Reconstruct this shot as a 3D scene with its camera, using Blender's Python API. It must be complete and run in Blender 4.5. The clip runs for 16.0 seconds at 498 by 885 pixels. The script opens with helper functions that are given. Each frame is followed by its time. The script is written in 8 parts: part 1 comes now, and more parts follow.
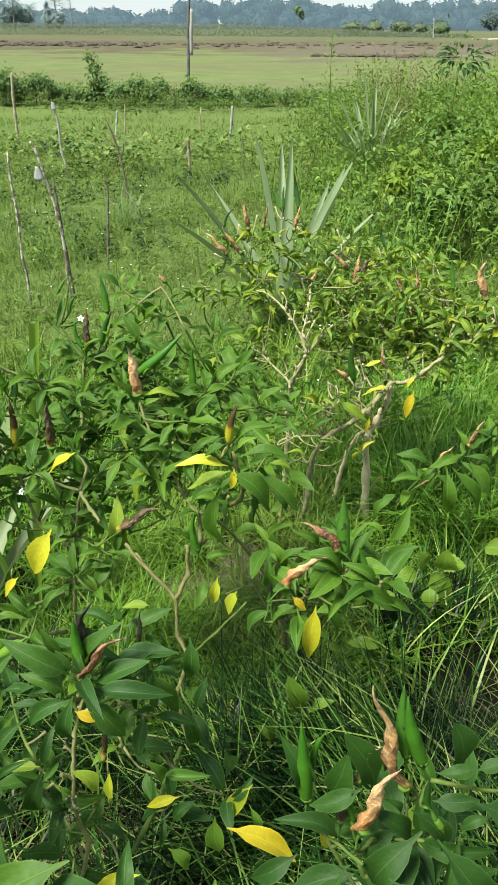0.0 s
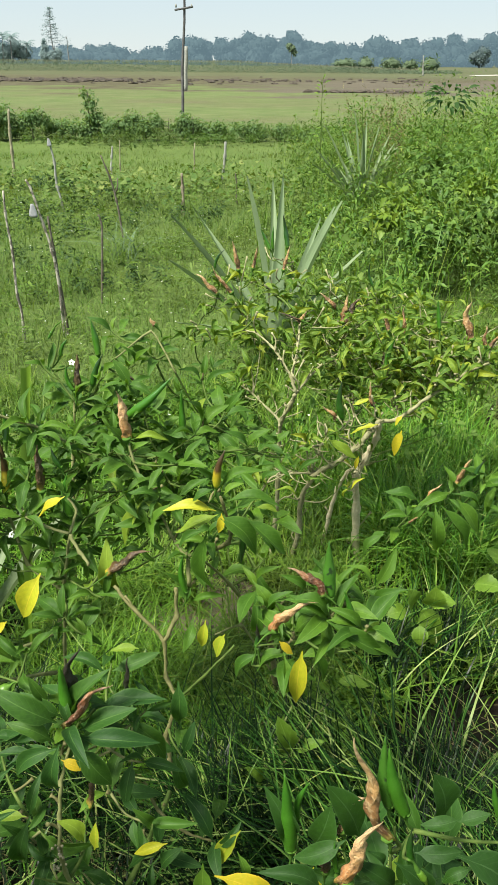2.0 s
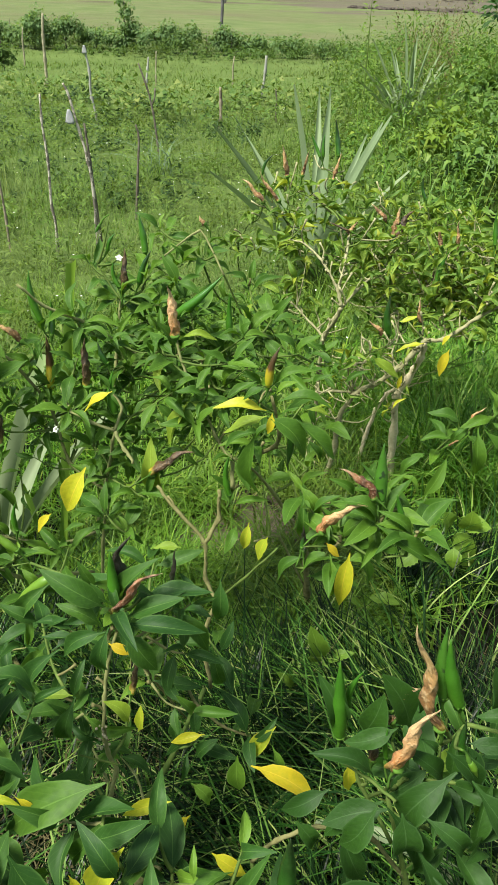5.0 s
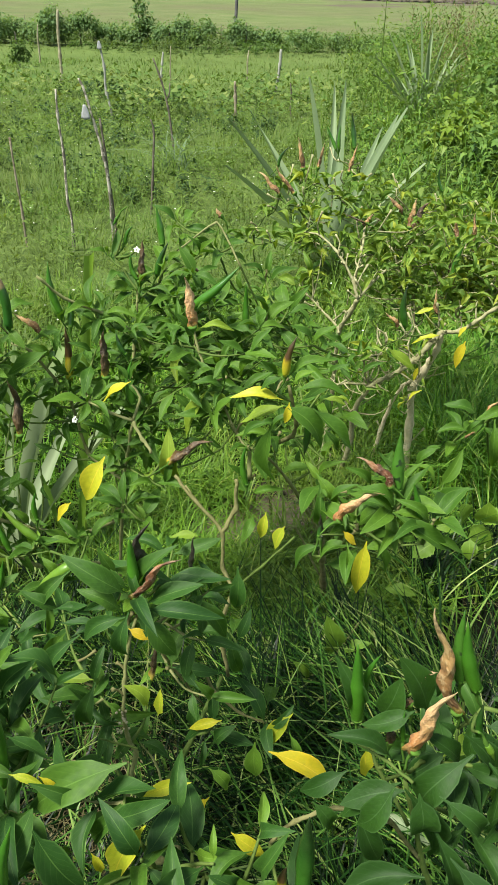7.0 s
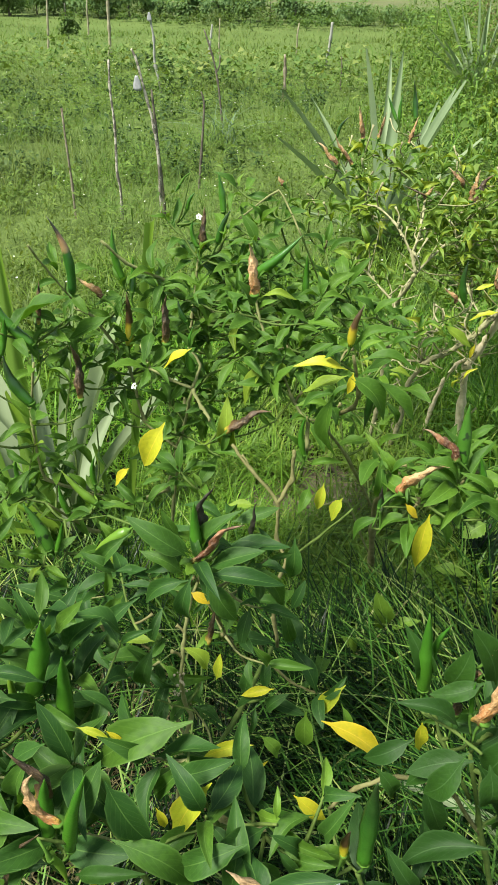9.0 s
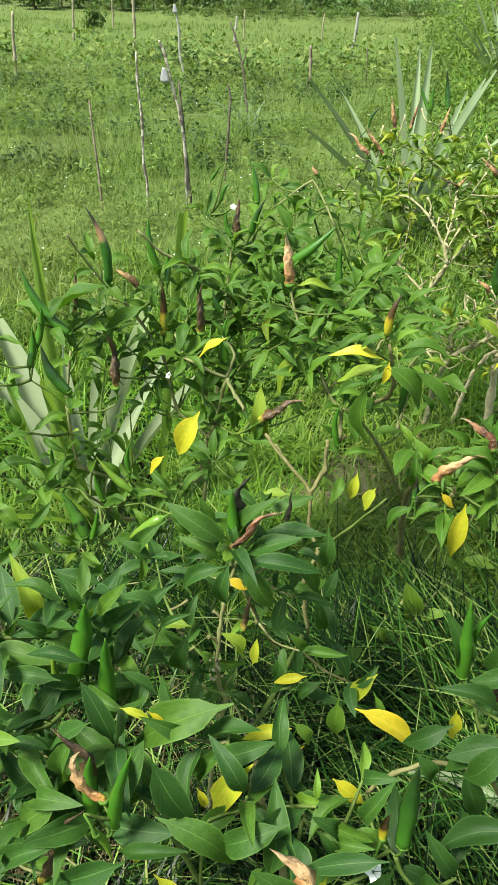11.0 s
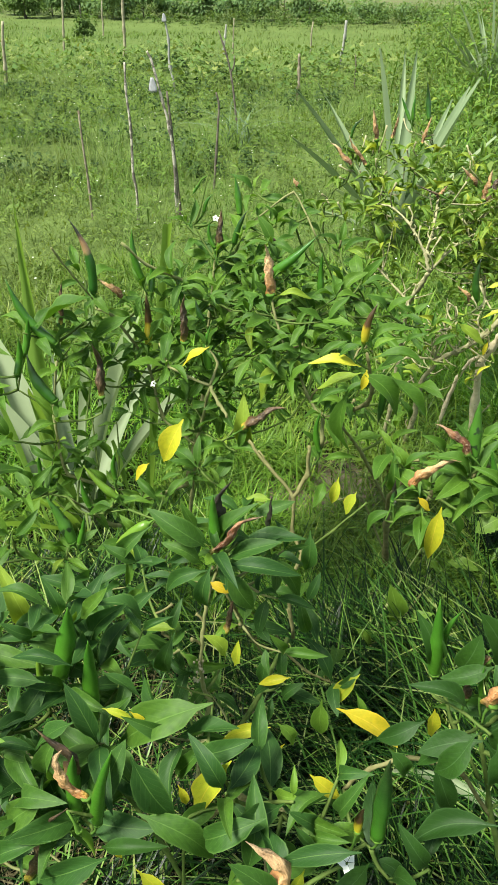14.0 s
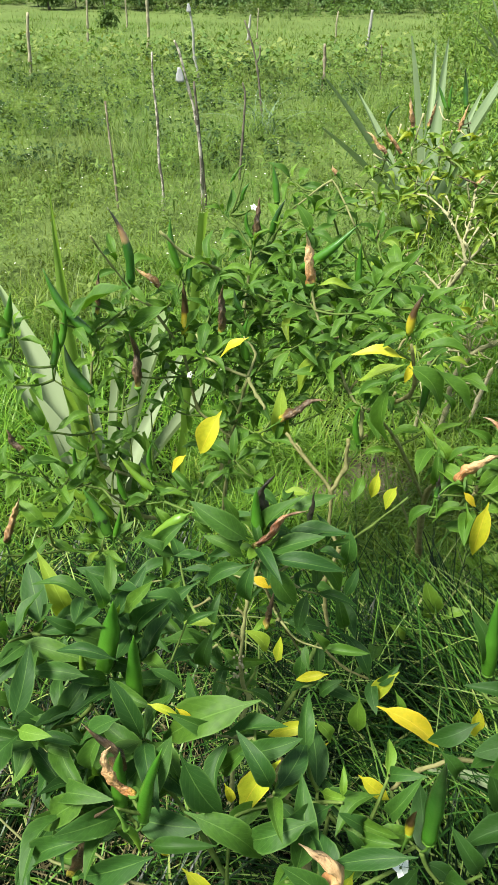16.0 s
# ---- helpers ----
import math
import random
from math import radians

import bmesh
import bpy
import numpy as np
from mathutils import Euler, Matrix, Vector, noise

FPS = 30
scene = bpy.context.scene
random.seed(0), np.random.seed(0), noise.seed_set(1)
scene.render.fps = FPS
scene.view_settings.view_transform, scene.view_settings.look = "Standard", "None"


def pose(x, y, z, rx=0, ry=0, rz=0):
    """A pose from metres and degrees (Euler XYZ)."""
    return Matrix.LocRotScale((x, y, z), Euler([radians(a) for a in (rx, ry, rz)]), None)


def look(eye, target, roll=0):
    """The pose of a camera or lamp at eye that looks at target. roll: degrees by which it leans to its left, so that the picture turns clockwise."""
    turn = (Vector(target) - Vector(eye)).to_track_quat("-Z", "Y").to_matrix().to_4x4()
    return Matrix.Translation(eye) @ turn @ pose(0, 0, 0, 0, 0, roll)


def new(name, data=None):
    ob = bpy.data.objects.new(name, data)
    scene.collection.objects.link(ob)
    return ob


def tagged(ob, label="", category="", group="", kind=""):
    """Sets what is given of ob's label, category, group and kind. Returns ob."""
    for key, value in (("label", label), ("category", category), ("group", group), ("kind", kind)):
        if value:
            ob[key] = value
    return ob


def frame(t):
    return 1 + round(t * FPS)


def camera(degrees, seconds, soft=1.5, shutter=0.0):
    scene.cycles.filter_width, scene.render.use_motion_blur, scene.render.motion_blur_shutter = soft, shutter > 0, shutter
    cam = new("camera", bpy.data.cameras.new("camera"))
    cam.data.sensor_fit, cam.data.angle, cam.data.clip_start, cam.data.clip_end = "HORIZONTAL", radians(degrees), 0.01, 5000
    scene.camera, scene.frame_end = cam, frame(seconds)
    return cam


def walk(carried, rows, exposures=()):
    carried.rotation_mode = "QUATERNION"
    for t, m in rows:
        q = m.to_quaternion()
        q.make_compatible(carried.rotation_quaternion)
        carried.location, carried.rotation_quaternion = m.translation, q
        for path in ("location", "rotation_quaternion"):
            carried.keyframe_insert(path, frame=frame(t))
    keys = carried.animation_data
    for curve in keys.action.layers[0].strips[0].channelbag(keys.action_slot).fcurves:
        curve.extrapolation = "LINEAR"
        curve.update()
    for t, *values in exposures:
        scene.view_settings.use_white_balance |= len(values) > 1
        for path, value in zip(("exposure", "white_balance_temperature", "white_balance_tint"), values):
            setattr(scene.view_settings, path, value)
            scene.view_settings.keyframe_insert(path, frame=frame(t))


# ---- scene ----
cam = camera(37.0, 16.0, 1.15)
PATH = [
    (0, (0.032, 0.08, 1.294), (0.01, 1.823, 0.314), 0.4),
    (0.5, (0.034, 0.084, 1.29), (0.031, 1.822, 0.3), 0.6),
    (1, (0.036, 0.083, 1.301), (0.038, 1.837, 0.34), 1.1),
    (1.5, (0.029, 0.082, 1.316), (0.008, 1.849, 0.38), 0.9),
    (2, (0.042, 0.077, 1.322), (0.034, 1.856, 0.409), 0.5),
    (2.5, (0.046, 0.074, 1.318), (0.051, 1.85, 0.398), 0.7),
    (3, (0.068, 0.069, 1.312), (0.108, 1.836, 0.375), 0.2),
    (3.5, (0.07, 0.067, 1.302), (0.108, 1.817, 0.335), 0.4),
    (4, (0.044, 0.074, 1.297), (0.05, 1.814, 0.312), 0.9),
    (4.5, (0.013, 0.078, 1.276), (-0.019, 1.778, 0.223), 2.2),
    (4.7, (0.004, 0.077, 1.27), (-0.046, 1.77, 0.207), 2.4),
    (6.8, (0.001, 0.065, 1.267), (-0.089, 1.745, 0.186), 1.5),
    (7, (0.0, 0.063, 1.266), (-0.1, 1.743, 0.185), 1.4),
    (7.5, (-0.002, 0.051, 1.267), (-0.114, 1.73, 0.185), 1.6),
    (8, (-0.013, 0.047, 1.262), (-0.146, 1.715, 0.165), 1.8),
    (8.5, (-0.026, 0.062, 1.254), (-0.2, 1.716, 0.143), 1.1),
    (9, (-0.035, 0.056, 1.249), (-0.225, 1.697, 0.122), 1.3),
    (9.5, (-0.044, 0.048, 1.245), (-0.246, 1.679, 0.105), 1.6),
    (9.7, (-0.056, 0.049, 1.246), (-0.288, 1.679, 0.112), 1.2),
    (12, (-0.045, 0.041, 1.247), (-0.278, 1.663, 0.1), 0.2),
    (12.5, (-0.033, 0.043, 1.266), (-0.249, 1.689, 0.15), 0.3),
    (13, (-0.032, 0.034, 1.261), (-0.25, 1.67, 0.132), 0.3),
    (13.5, (-0.033, 0.028, 1.262), (-0.258, 1.663, 0.132), 0.4),
    (14, (-0.034, 0.028, 1.262), (-0.263, 1.662, 0.132), 0.4),
    (14.5, (-0.028, 0.035, 1.258), (-0.253, 1.663, 0.118), -0.1),
    (15, (-0.04, 0.043, 1.256), (-0.279, 1.666, 0.113), 0.0),
    (15.5, (-0.05, 0.043, 1.253), (-0.292, 1.662, 0.105), 0.2),
    (16, (-0.066, 0.037, 1.251), (-0.342, 1.653, 0.106), -0.1),
]
EXPOSURE = [(0.0, 1.14), (1.0, 1.12), (2.0, 1.03), (3.0, 0.99), (4.0, 1.05), (7.0, 1.05), (8.0, 1.03), (9.0, 1.16), (9.5, 1.25), (12.0, 1.36), (12.5, 1.41), (13.0, 1.27), (14.5, 1.25), (15.0, 1.29), (16.0, 1.37)]
walk(cam, [(t, look(eye, target, roll)) for t, eye, target, roll in PATH], EXPOSURE)

# ---------------------------------------------------------------- world, sun
world = bpy.data.worlds.new("sky")
scene.world = world
world.use_nodes = True
wn = world.node_tree.nodes
sky = wn.new("ShaderNodeTexSky")
sky.sky_type = "NISHITA"
sky.sun_disc = False
SUN_EL, SUN_ROT = 58.0, 230.0
sky.sun_elevation, sky.sun_rotation = radians(SUN_EL), radians(SUN_ROT)
sky.air_density, sky.dust_density, sky.ozone_density = 1.0, 0.0, 2.5
wn["Background"].inputs["Strength"].default_value = 0.062
# thin bright cloud over the whole sky
veil = wn.new("ShaderNodeMix")
veil.data_type = "RGBA"
veil.inputs[0].default_value = 0.78
veil.inputs[7].default_value = (5.5, 6.4, 6.8, 1.0)
world.node_tree.links.new(sky.outputs["Color"], veil.inputs[6])
world.node_tree.links.new(veil.outputs[2], wn["Background"].inputs["Color"])
sun = new("sun", bpy.data.lights.new("sun", "SUN"))
sun.data.energy, sun.data.angle, sun.data.color = 5.0, radians(16), (1.0, 0.96, 0.88)
a, e = radians(SUN_ROT), radians(SUN_EL)
sun.matrix_world = look((0, 0, 20), (-20 * math.sin(a) * math.cos(e), -20 * math.cos(a) * math.cos(e), 20 - 20 * math.sin(e)))


# ---------------------------------------------------------------- materials
def material(name):
    m = bpy.data.materials.new(name)
    m.use_nodes = True
    t = m.node_tree
    return m, t, t.nodes["Principled BSDF"], t.nodes["Material Output"]


def node(t, kind, **values):
    n = t.nodes.new(kind)
    for k, v in values.items():
        n.inputs[k.replace("_", " ")].default_value = v
    return n


def ramp(t, source, stops):
    n = t.nodes.new("ShaderNodeValToRGB")
    el = n.color_ramp.elements
    while len(el) < len(stops):
        el.new(0.5)
    for k, (p, c) in zip(el, stops):
        k.position, k.color = p, (*c, 1.0)
    t.links.new(source, n.inputs["Fac"])
    return n.outputs["Color"]


def mix(t, fac, c1, c2, mode="MIX"):
    n = t.nodes.new("ShaderNodeMix")
    n.data_type, n.blend_type = "RGBA", mode
    for s, v in ((0, fac), (6, c1), (7, c2)):
        if isinstance(v, bpy.types.NodeSocket):
            t.links.new(v, n.inputs[s])
        else:
            n.inputs[s].default_value = v if s == 0 else (*v, 1.0)
    return n.outputs[2]


def calc(t, op, p, q=0.0):
    n = t.nodes.new("ShaderNodeMath")
    n.operation = op
    for s, v in ((0, p), (1, q)):
        if isinstance(v, bpy.types.NodeSocket):
            t.links.new(v, n.inputs[s])
        else:
            n.inputs[s].default_value = v
    return n.outputs[0]


def grain(t, scale, detail=4.0, where="Object", rough=0.55):
    c = t.nodes.new("ShaderNodeTexCoord")
    n = node(t, "ShaderNodeTexNoise", Scale=scale, Detail=detail, Roughness=rough)
    t.links.new(c.outputs[where], n.inputs["Vector"])
    return n.outputs["Fac"]


def bump(t, bs, height, strength, distance):
    n = node(t, "ShaderNodeBump", Strength=strength, Distance=distance)
    t.links.new(height, n.inputs["Height"])
    t.links.new(n.outputs["Normal"], bs.inputs["Normal"])


def foliage(name, stops, through_light, rough=0.5, island=False, vein=True, spots=0.0, glow=0.22, patch=None):
    """A leaf: colour by leaf, fine mottling, a paler midrib and side veins, light shining through."""
    m, t, bs, out = material(name)
    pick = t.nodes.new("ShaderNodeNewGeometry").outputs["Random Per Island"]
    if not island:
        pick = calc(t, "FRACT", calc(t, "ADD", pick, t.nodes.new("ShaderNodeObjectInfo").outputs["Random"]))
    col = ramp(t, pick, stops)
    blot = grain(t, 3.0 if island else 9.0)
    col = mix(t, calc(t, "MULTIPLY", blot, 0.55), col, tuple(0.55 * v for v in stops[0][1]))
    if patch:
        place = ramp(t, grain(t, patch[0], 4.0), ((0.44, (0, 0, 0)), (0.62, (1, 1, 1))))
        col = mix(t, calc(t, "MULTIPLY", place, patch[2]), col, patch[1])
    if vein:
        uv = t.nodes.new("ShaderNodeUVMap")
        sep = t.nodes.new("ShaderNodeSeparateXYZ")
        t.links.new(uv.outputs["UV"], sep.inputs[0])
        u = calc(t, "ABSOLUTE", calc(t, "SUBTRACT", sep.outputs["X"], 0.5))
        rib = calc(t, "LESS_THAN", u, 0.020)
        side = calc(t, "SINE", calc(t, "MULTIPLY", calc(t, "SUBTRACT", sep.outputs["Y"], calc(t, "MULTIPLY", u, 0.55)), 58.0))
        groove = calc(t, "GREATER_THAN", side, 0.90)
        pale = tuple(min(1.0, 1.5 * v + 0.05) for v in stops[-1][1])
        quilt = grain(t, 16.0, 3.0)
        col = mix(t, ramp(t, quilt, ((0.35, (0.28, 0.28, 0.28)), (0.62, (0, 0, 0)))), col, tuple(0.7 * v for v in stops[0][1]))
        margin = ramp(t, u, ((0.43, (0, 0, 0)), (0.50, (0.26, 0.26, 0.26))))
        col = mix(t, margin, col, pale)
        col = mix(t, calc(t, "MAXIMUM", calc(t, "MULTIPLY", rib, 0.26), calc(t, "MULTIPLY", groove, 0.05)), col, pale)
        bump(t, bs, calc(t, "ADD", calc(t, "ADD", calc(t, "MULTIPLY", rib, -1.2), calc(t, "MULTIPLY", groove, -0.25)), calc(t, "MULTIPLY", quilt, 0.8)), 0.30, 0.002)
    if spots:
        dots = ramp(t, grain(t, 26.0, 2.0), ((0.0, (0, 0, 0)), (0.66, (0, 0, 0)), (0.72, (1, 1, 1))))
        col = mix(t, calc(t, "MULTIPLY", dots, spots), col, (0.09, 0.05, 0.015))
    t.links.new(col, bs.inputs["Base Color"])
    bs.inputs["Roughness"].default_value = rough
    bs.inputs["Specular IOR Level"].default_value = 0.28 if vein else 0.20
    tr = t.nodes.new("ShaderNodeBsdfTranslucent")
    t.links.new(mix(t, 1.0, col, through_light, "MULTIPLY"), tr.inputs["Color"])
    mx = node(t, "ShaderNodeMixShader", Fac=glow)
    t.links.new(bs.outputs[0], mx.inputs[1])
    t.links.new(tr.outputs[0], mx.inputs[2])
    t.links.new(mx.outputs[0], out.inputs["Surface"])
    return m


WARM = (1.6, 1.5, 0.7)
LEAF = {
    "green": foliage("chili_leaf_green", ((0.0, (0.038, 0.106, 0.008)), (0.55, (0.063, 0.152, 0.011)), (1.0, (0.105, 0.212, 0.014))), WARM, 0.6, glow=0.28),
    "deep": foliage("chili_leaf_deep", ((0.0, (0.019, 0.068, 0.010)), (0.50, (0.034, 0.102, 0.012)), (0.85, (0.058, 0.140, 0.012)), (1.0, (0.082, 0.176, 0.013))), WARM, 0.6, glow=0.28),
    "dark": foliage("chili_leaf_dark", ((0.0, (0.016, 0.056, 0.006)), (1.0, (0.030, 0.090, 0.008))), WARM, 0.6, glow=0.28),
    "lime": foliage("chili_leaf_young", ((0.0, (0.090, 0.195, 0.018)), (1.0, (0.143, 0.258, 0.022))), WARM, 0.58, glow=0.28),
    "pale": foliage("chili_leaf_pale", ((0.0, (0.145, 0.243, 0.020)), (1.0, (0.222, 0.315, 0.026))), WARM, 0.58, glow=0.28),
    "yellow": foliage("chili_leaf_yellow", ((0.0, (0.280, 0.360, 0.024)), (0.45, (0.435, 0.420, 0.018)), (0.8, (0.490, 0.385, 0.014)), (1.0, (0.480, 0.300, 0.012))), (1.3, 1.2, 0.6), 0.5, spots=0.3),
    "bright": foliage("chili_leaf_light", ((0.0, (0.057, 0.130, 0.012)), (0.5, (0.100, 0.194, 0.016)), (0.85, (0.151, 0.252, 0.016)), (1.0, (0.292, 0.338, 0.021))), WARM, 0.5),
    "curly": foliage("chili_leaf_curled", ((0.0, (0.068, 0.150, 0.018)), (0.5, (0.122, 0.222, 0.024)), (0.85, (0.195, 0.290, 0.028)), (1.0, (0.330, 0.370, 0.030))), WARM, 0.58, glow=0.28),
    "weed": foliage("weed_leaf", ((0.0, (0.098, 0.188, 0.017)), (1.0, (0.143, 0.247, 0.021))), WARM, 0.5),
}


def skin(name, stops, rough, wrinkle=0.0, dots=None):
    """A pepper's skin, coloured along its length from stalk to tip."""
    m, t, bs, out = material(name)
    uv = t.nodes.new("ShaderNodeUVMap")
    sep = t.nodes.new("ShaderNodeSeparateXYZ")
    t.links.new(uv.outputs["UV"], sep.inputs[0])
    blot = grain(t, 45.0)
    along = calc(t, "ADD", sep.outputs["Y"], calc(t, "MULTIPLY", calc(t, "SUBTRACT", blot, 0.5), 0.35))
    col = ramp(t, along, stops)
    fine = grain(t, 160.0, 6.0)
    if wrinkle:
        mp = t.nodes.new("ShaderNodeMapping")
        mp.inputs["Scale"].default_value = (3.0, 5.5, 1.0)
        t.links.new(uv.outputs["UV"], mp.inputs["Vector"])
        sn = node(t, "ShaderNodeTexNoise", Scale=2.2, Detail=5.0, Roughness=0.6)
        t.links.new(mp.outputs["Vector"], sn.inputs["Vector"])
        fine = sn.outputs["Fac"]
        col = mix(t, calc(t, "MULTIPLY", ramp(t, fine, ((0.50, (0, 0, 0)), (0.66, (1, 1, 1)))), 0.6), col, stops[-1][1])
    if wrinkle:
        rotten = ramp(t, grain(t, 60.0, 5.0), ((0.50, (0, 0, 0)), (0.62, (1, 1, 1))))
        col = mix(t, calc(t, "MULTIPLY", rotten, 0.75), col, tuple(0.28 * v for v in stops[2][1]))
    col = mix(t, calc(t, "MULTIPLY", fine, 0.30 if wrinkle else 0.2), col, tuple(0.35 * v for v in stops[1][1]))
    if dots:
        spot = ramp(t, grain(t, 75.0, 2.0), ((0.0, (0, 0, 0)), (0.60, (0, 0, 0)), (0.66, (1, 1, 1))))
        col = mix(t, spot, col, dots)
    t.links.new(col, bs.inputs["Base Color"])
    bs.inputs["Roughness"].default_value = rough
    bump(t, bs, fine if wrinkle else blot, wrinkle or 0.35, 0.004)
    return m


SKIN = {
    "green": skin("pepper_skin_green", ((0.0, (0.050, 0.152, 0.010)), (0.8, (0.030, 0.115, 0.009)), (1.0, (0.048, 0.145, 0.010))), 0.32),
    "lime": skin("pepper_skin_lime", ((0.0, (0.085, 0.185, 0.014)), (0.6, (0.105, 0.200, 0.016)), (1.0, (0.130, 0.215, 0.020))), 0.42),
    "dark": skin("pepper_skin_dark", ((0.0, (0.030, 0.110, 0.008)), (0.5, (0.016, 0.058, 0.008)), (1.0, (0.016, 0.028, 0.010))), 0.28),
    "spotted": skin("pepper_skin_spotted", ((0.0, (0.05, 0.15, 0.014)), (1.0, (0.04, 0.12, 0.013))), 0.36, 0.0, (0.012, 0.030, 0.008)),
    "ripe": skin("pepper_skin_turning", ((0.0, (0.34, 0.36, 0.02)), (0.36, (0.30, 0.24, 0.015)), (0.46, (0.05, 0.022, 0.010)), (1.0, (0.045, 0.030, 0.018))), 0.35),
    "band": skin("pepper_skin_banded", ((0.0, (0.02, 0.09, 0.012)), (0.52, (0.018, 0.08, 0.008)), (0.58, (0.26, 0.17, 0.08)), (0.74, (0.22, 0.13, 0.06)), (0.80, (0.018, 0.014, 0.010)), (1.0, (0.018, 0.030, 0.010))), 0.3),
    "dry": skin("pepper_skin_withered", ((0.0, (0.46, 0.35, 0.03)), (0.10, (0.10, 0.042, 0.016)), (0.34, (0.28, 0.145, 0.048)), (0.66, (0.43, 0.265, 0.100)), (1.0, (0.64, 0.49, 0.26))), 0.62, 1.0),
    "pale": skin("pepper_skin_papery", ((0.0, (0.42, 0.32, 0.03)), (0.10, (0.36, 0.150, 0.040)), (0.40, (0.50, 0.280, 0.110)), (1.0, (0.66, 0.48, 0.26))), 0.62, 1.0),
    "black": skin("pepper_skin_blackened", ((0.0, (0.045, 0.100, 0.012)), (0.22, (0.016, 0.026, 0.008)), (0.5, (0.014, 0.012, 0.007)), (1.0, (0.026, 0.018, 0.011))), 0.5, 0.8),
    "rust": skin("pepper_skin_rusty", ((0.0, (0.30, 0.27, 0.03)), (0.08, (0.085, 0.028, 0.011)), (0.50, (0.190, 0.070, 0.024)), (0.72, (0.34, 0.17, 0.075)), (1.0, (0.60, 0.45, 0.28))), 0.55, 1.0),
    "rot": skin("pepper_skin_rotten", ((0.0, (0.44, 0.38, 0.02)), (0.16, (0.080, 0.044, 0.014)), (0.50, (0.032, 0.022, 0.010)), (0.80, (0.085, 0.050, 0.022)), (1.0, (0.24, 0.17, 0.085))), 0.5, 0.8),
}


def bark(name, low, high, scale, strength, soft=0.12):
    m, t, bs, out = material(name)
    g = grain(t, scale, 6.0)
    big = grain(t, scale * 0.12, 3.0)
    col = mix(t, big, ramp(t, g, ((0.5 - soft, low), (0.5 + soft, high))), tuple(0.6 * (p + q) / 2 for p, q in zip(low, high)))
    t.links.new(col, bs.inputs["Base Color"])
    bs.inputs["Roughness"].default_value = 0.8
    bs.inputs["Specular IOR Level"].default_value = 0.15
    bump(t, bs, g, strength, 0.003)
    return m


BARK = {
    "woody": bark("chili_bark", (0.120, 0.118, 0.042), (0.245, 0.240, 0.100), 90.0, 0.9),
    "bleached": bark("bleached_bark", (0.205, 0.200, 0.095), (0.405, 0.395, 0.215), 80.0, 0.8),
    "young": bark("chili_green_stem", (0.062, 0.115, 0.020), (0.130, 0.185, 0.042), 60.0, 0.6),
    "straw_wood": bark("pale_trunk", (0.52, 0.455, 0.270), (0.74, 0.66, 0.43), 60.0, 0.7),
    "olive": bark("chili_olive_stem", (0.150, 0.170, 0.058), (0.300, 0.310, 0.130), 70.0, 0.6),
    "calyx": bark("pepper_calyx", (0.055, 0.140, 0.018), (0.100, 0.205, 0.026), 90.0, 0.2),
    "old_wood": bark("weathered_wood", (0.085, 0.066, 0.040), (0.40, 0.35, 0.25), 22.0, 0.9),
    "dark_wood": bark("dark_wood", (0.060, 0.052, 0.040), (0.215, 0.190, 0.145), 30.0, 0.9),
    "bamboo": bark("dry_bamboo", (0.20, 0.185, 0.110), (0.42, 0.39, 0.26), 25.0, 0.3),
    "grey_pole": bark("grey_pole", (0.07, 0.07, 0.07), (0.17, 0.165, 0.16), 12.0, 0.3),
    "pale_pole": bark("concrete_pole", (0.25, 0.26, 0.22), (0.42, 0.42, 0.37), 14.0, 0.3),
    # distance haze put into a paler grey bark colour
    "hazy": bark("haze_tinted_bark", (0.17, 0.18, 0.17), (0.26, 0.27, 0.26), 0.4, 0.1),
    "birch": bark("flaking_bark", (0.075, 0.062, 0.045), (0.58, 0.54, 0.44), 30.0, 1.0, 0.03),
    "trunk": bark("tree_bark", (0.09, 0.08, 0.06), (0.2, 0.18, 0.15), 4.0, 0.5),
}


def plain(name, colour, rough=0.6, scale=20.0, spread=0.35):
    m, t, bs, out = material(name)
    g = grain(t, scale, 5.0)
    t.links.new(ramp(t, g, ((0.2, tuple(v * (1 - spread) for v in colour)), (0.8, tuple(min(1.0, v * (1 + spread * 0.5)) for v in colour)))), bs.inputs["Base Color"])
    bs.inputs["Roughness"].default_value = rough
    return m


PETAL = plain("white_petal", (0.62, 0.65, 0.56), 0.5, 200.0, 0.1)
PLASTIC = plain("white_plastic", (0.27, 0.28, 0.28), 0.5, 60.0, 0.35)
GRASS = foliage("grass_blade", ((0.0, (0.044, 0.132, 0.008)), (0.50, (0.098, 0.230, 0.016)), (0.90, (0.168, 0.325, 0.026)), (1.0, (0.330, 0.410, 0.075))), WARM, 0.42, True, False, patch=(0.9, (0.125, 0.130, 0.036), 0.45))
TUFT = foliage("tuft_grass_blade", ((0.0, (0.030, 0.105, 0.008)), (0.5, (0.085, 0.220, 0.018)), (0.9, (0.185, 0.350, 0.040)), (1.0, (0.330, 0.430, 0.090))), WARM, 0.45, True, False, 0.0, 0.15)
# Dark stops paint the shade between near blades, pale stops their glints.
SHADED_SEDGE = foliage("shaded_sedge_blade", ((0.0, (0.002, 0.008, 0.001)), (0.66, (0.005, 0.021, 0.002)), (0.82, (0.022, 0.074, 0.008)), (0.92, (0.110, 0.235, 0.030)), (1.0, (0.33, 0.39, 0.11))), WARM, 0.36, True, False, 0.0, 0.08)
SHADED_SEDGE.node_tree.nodes["Principled BSDF"].inputs["Specular IOR Level"].default_value = 0.15
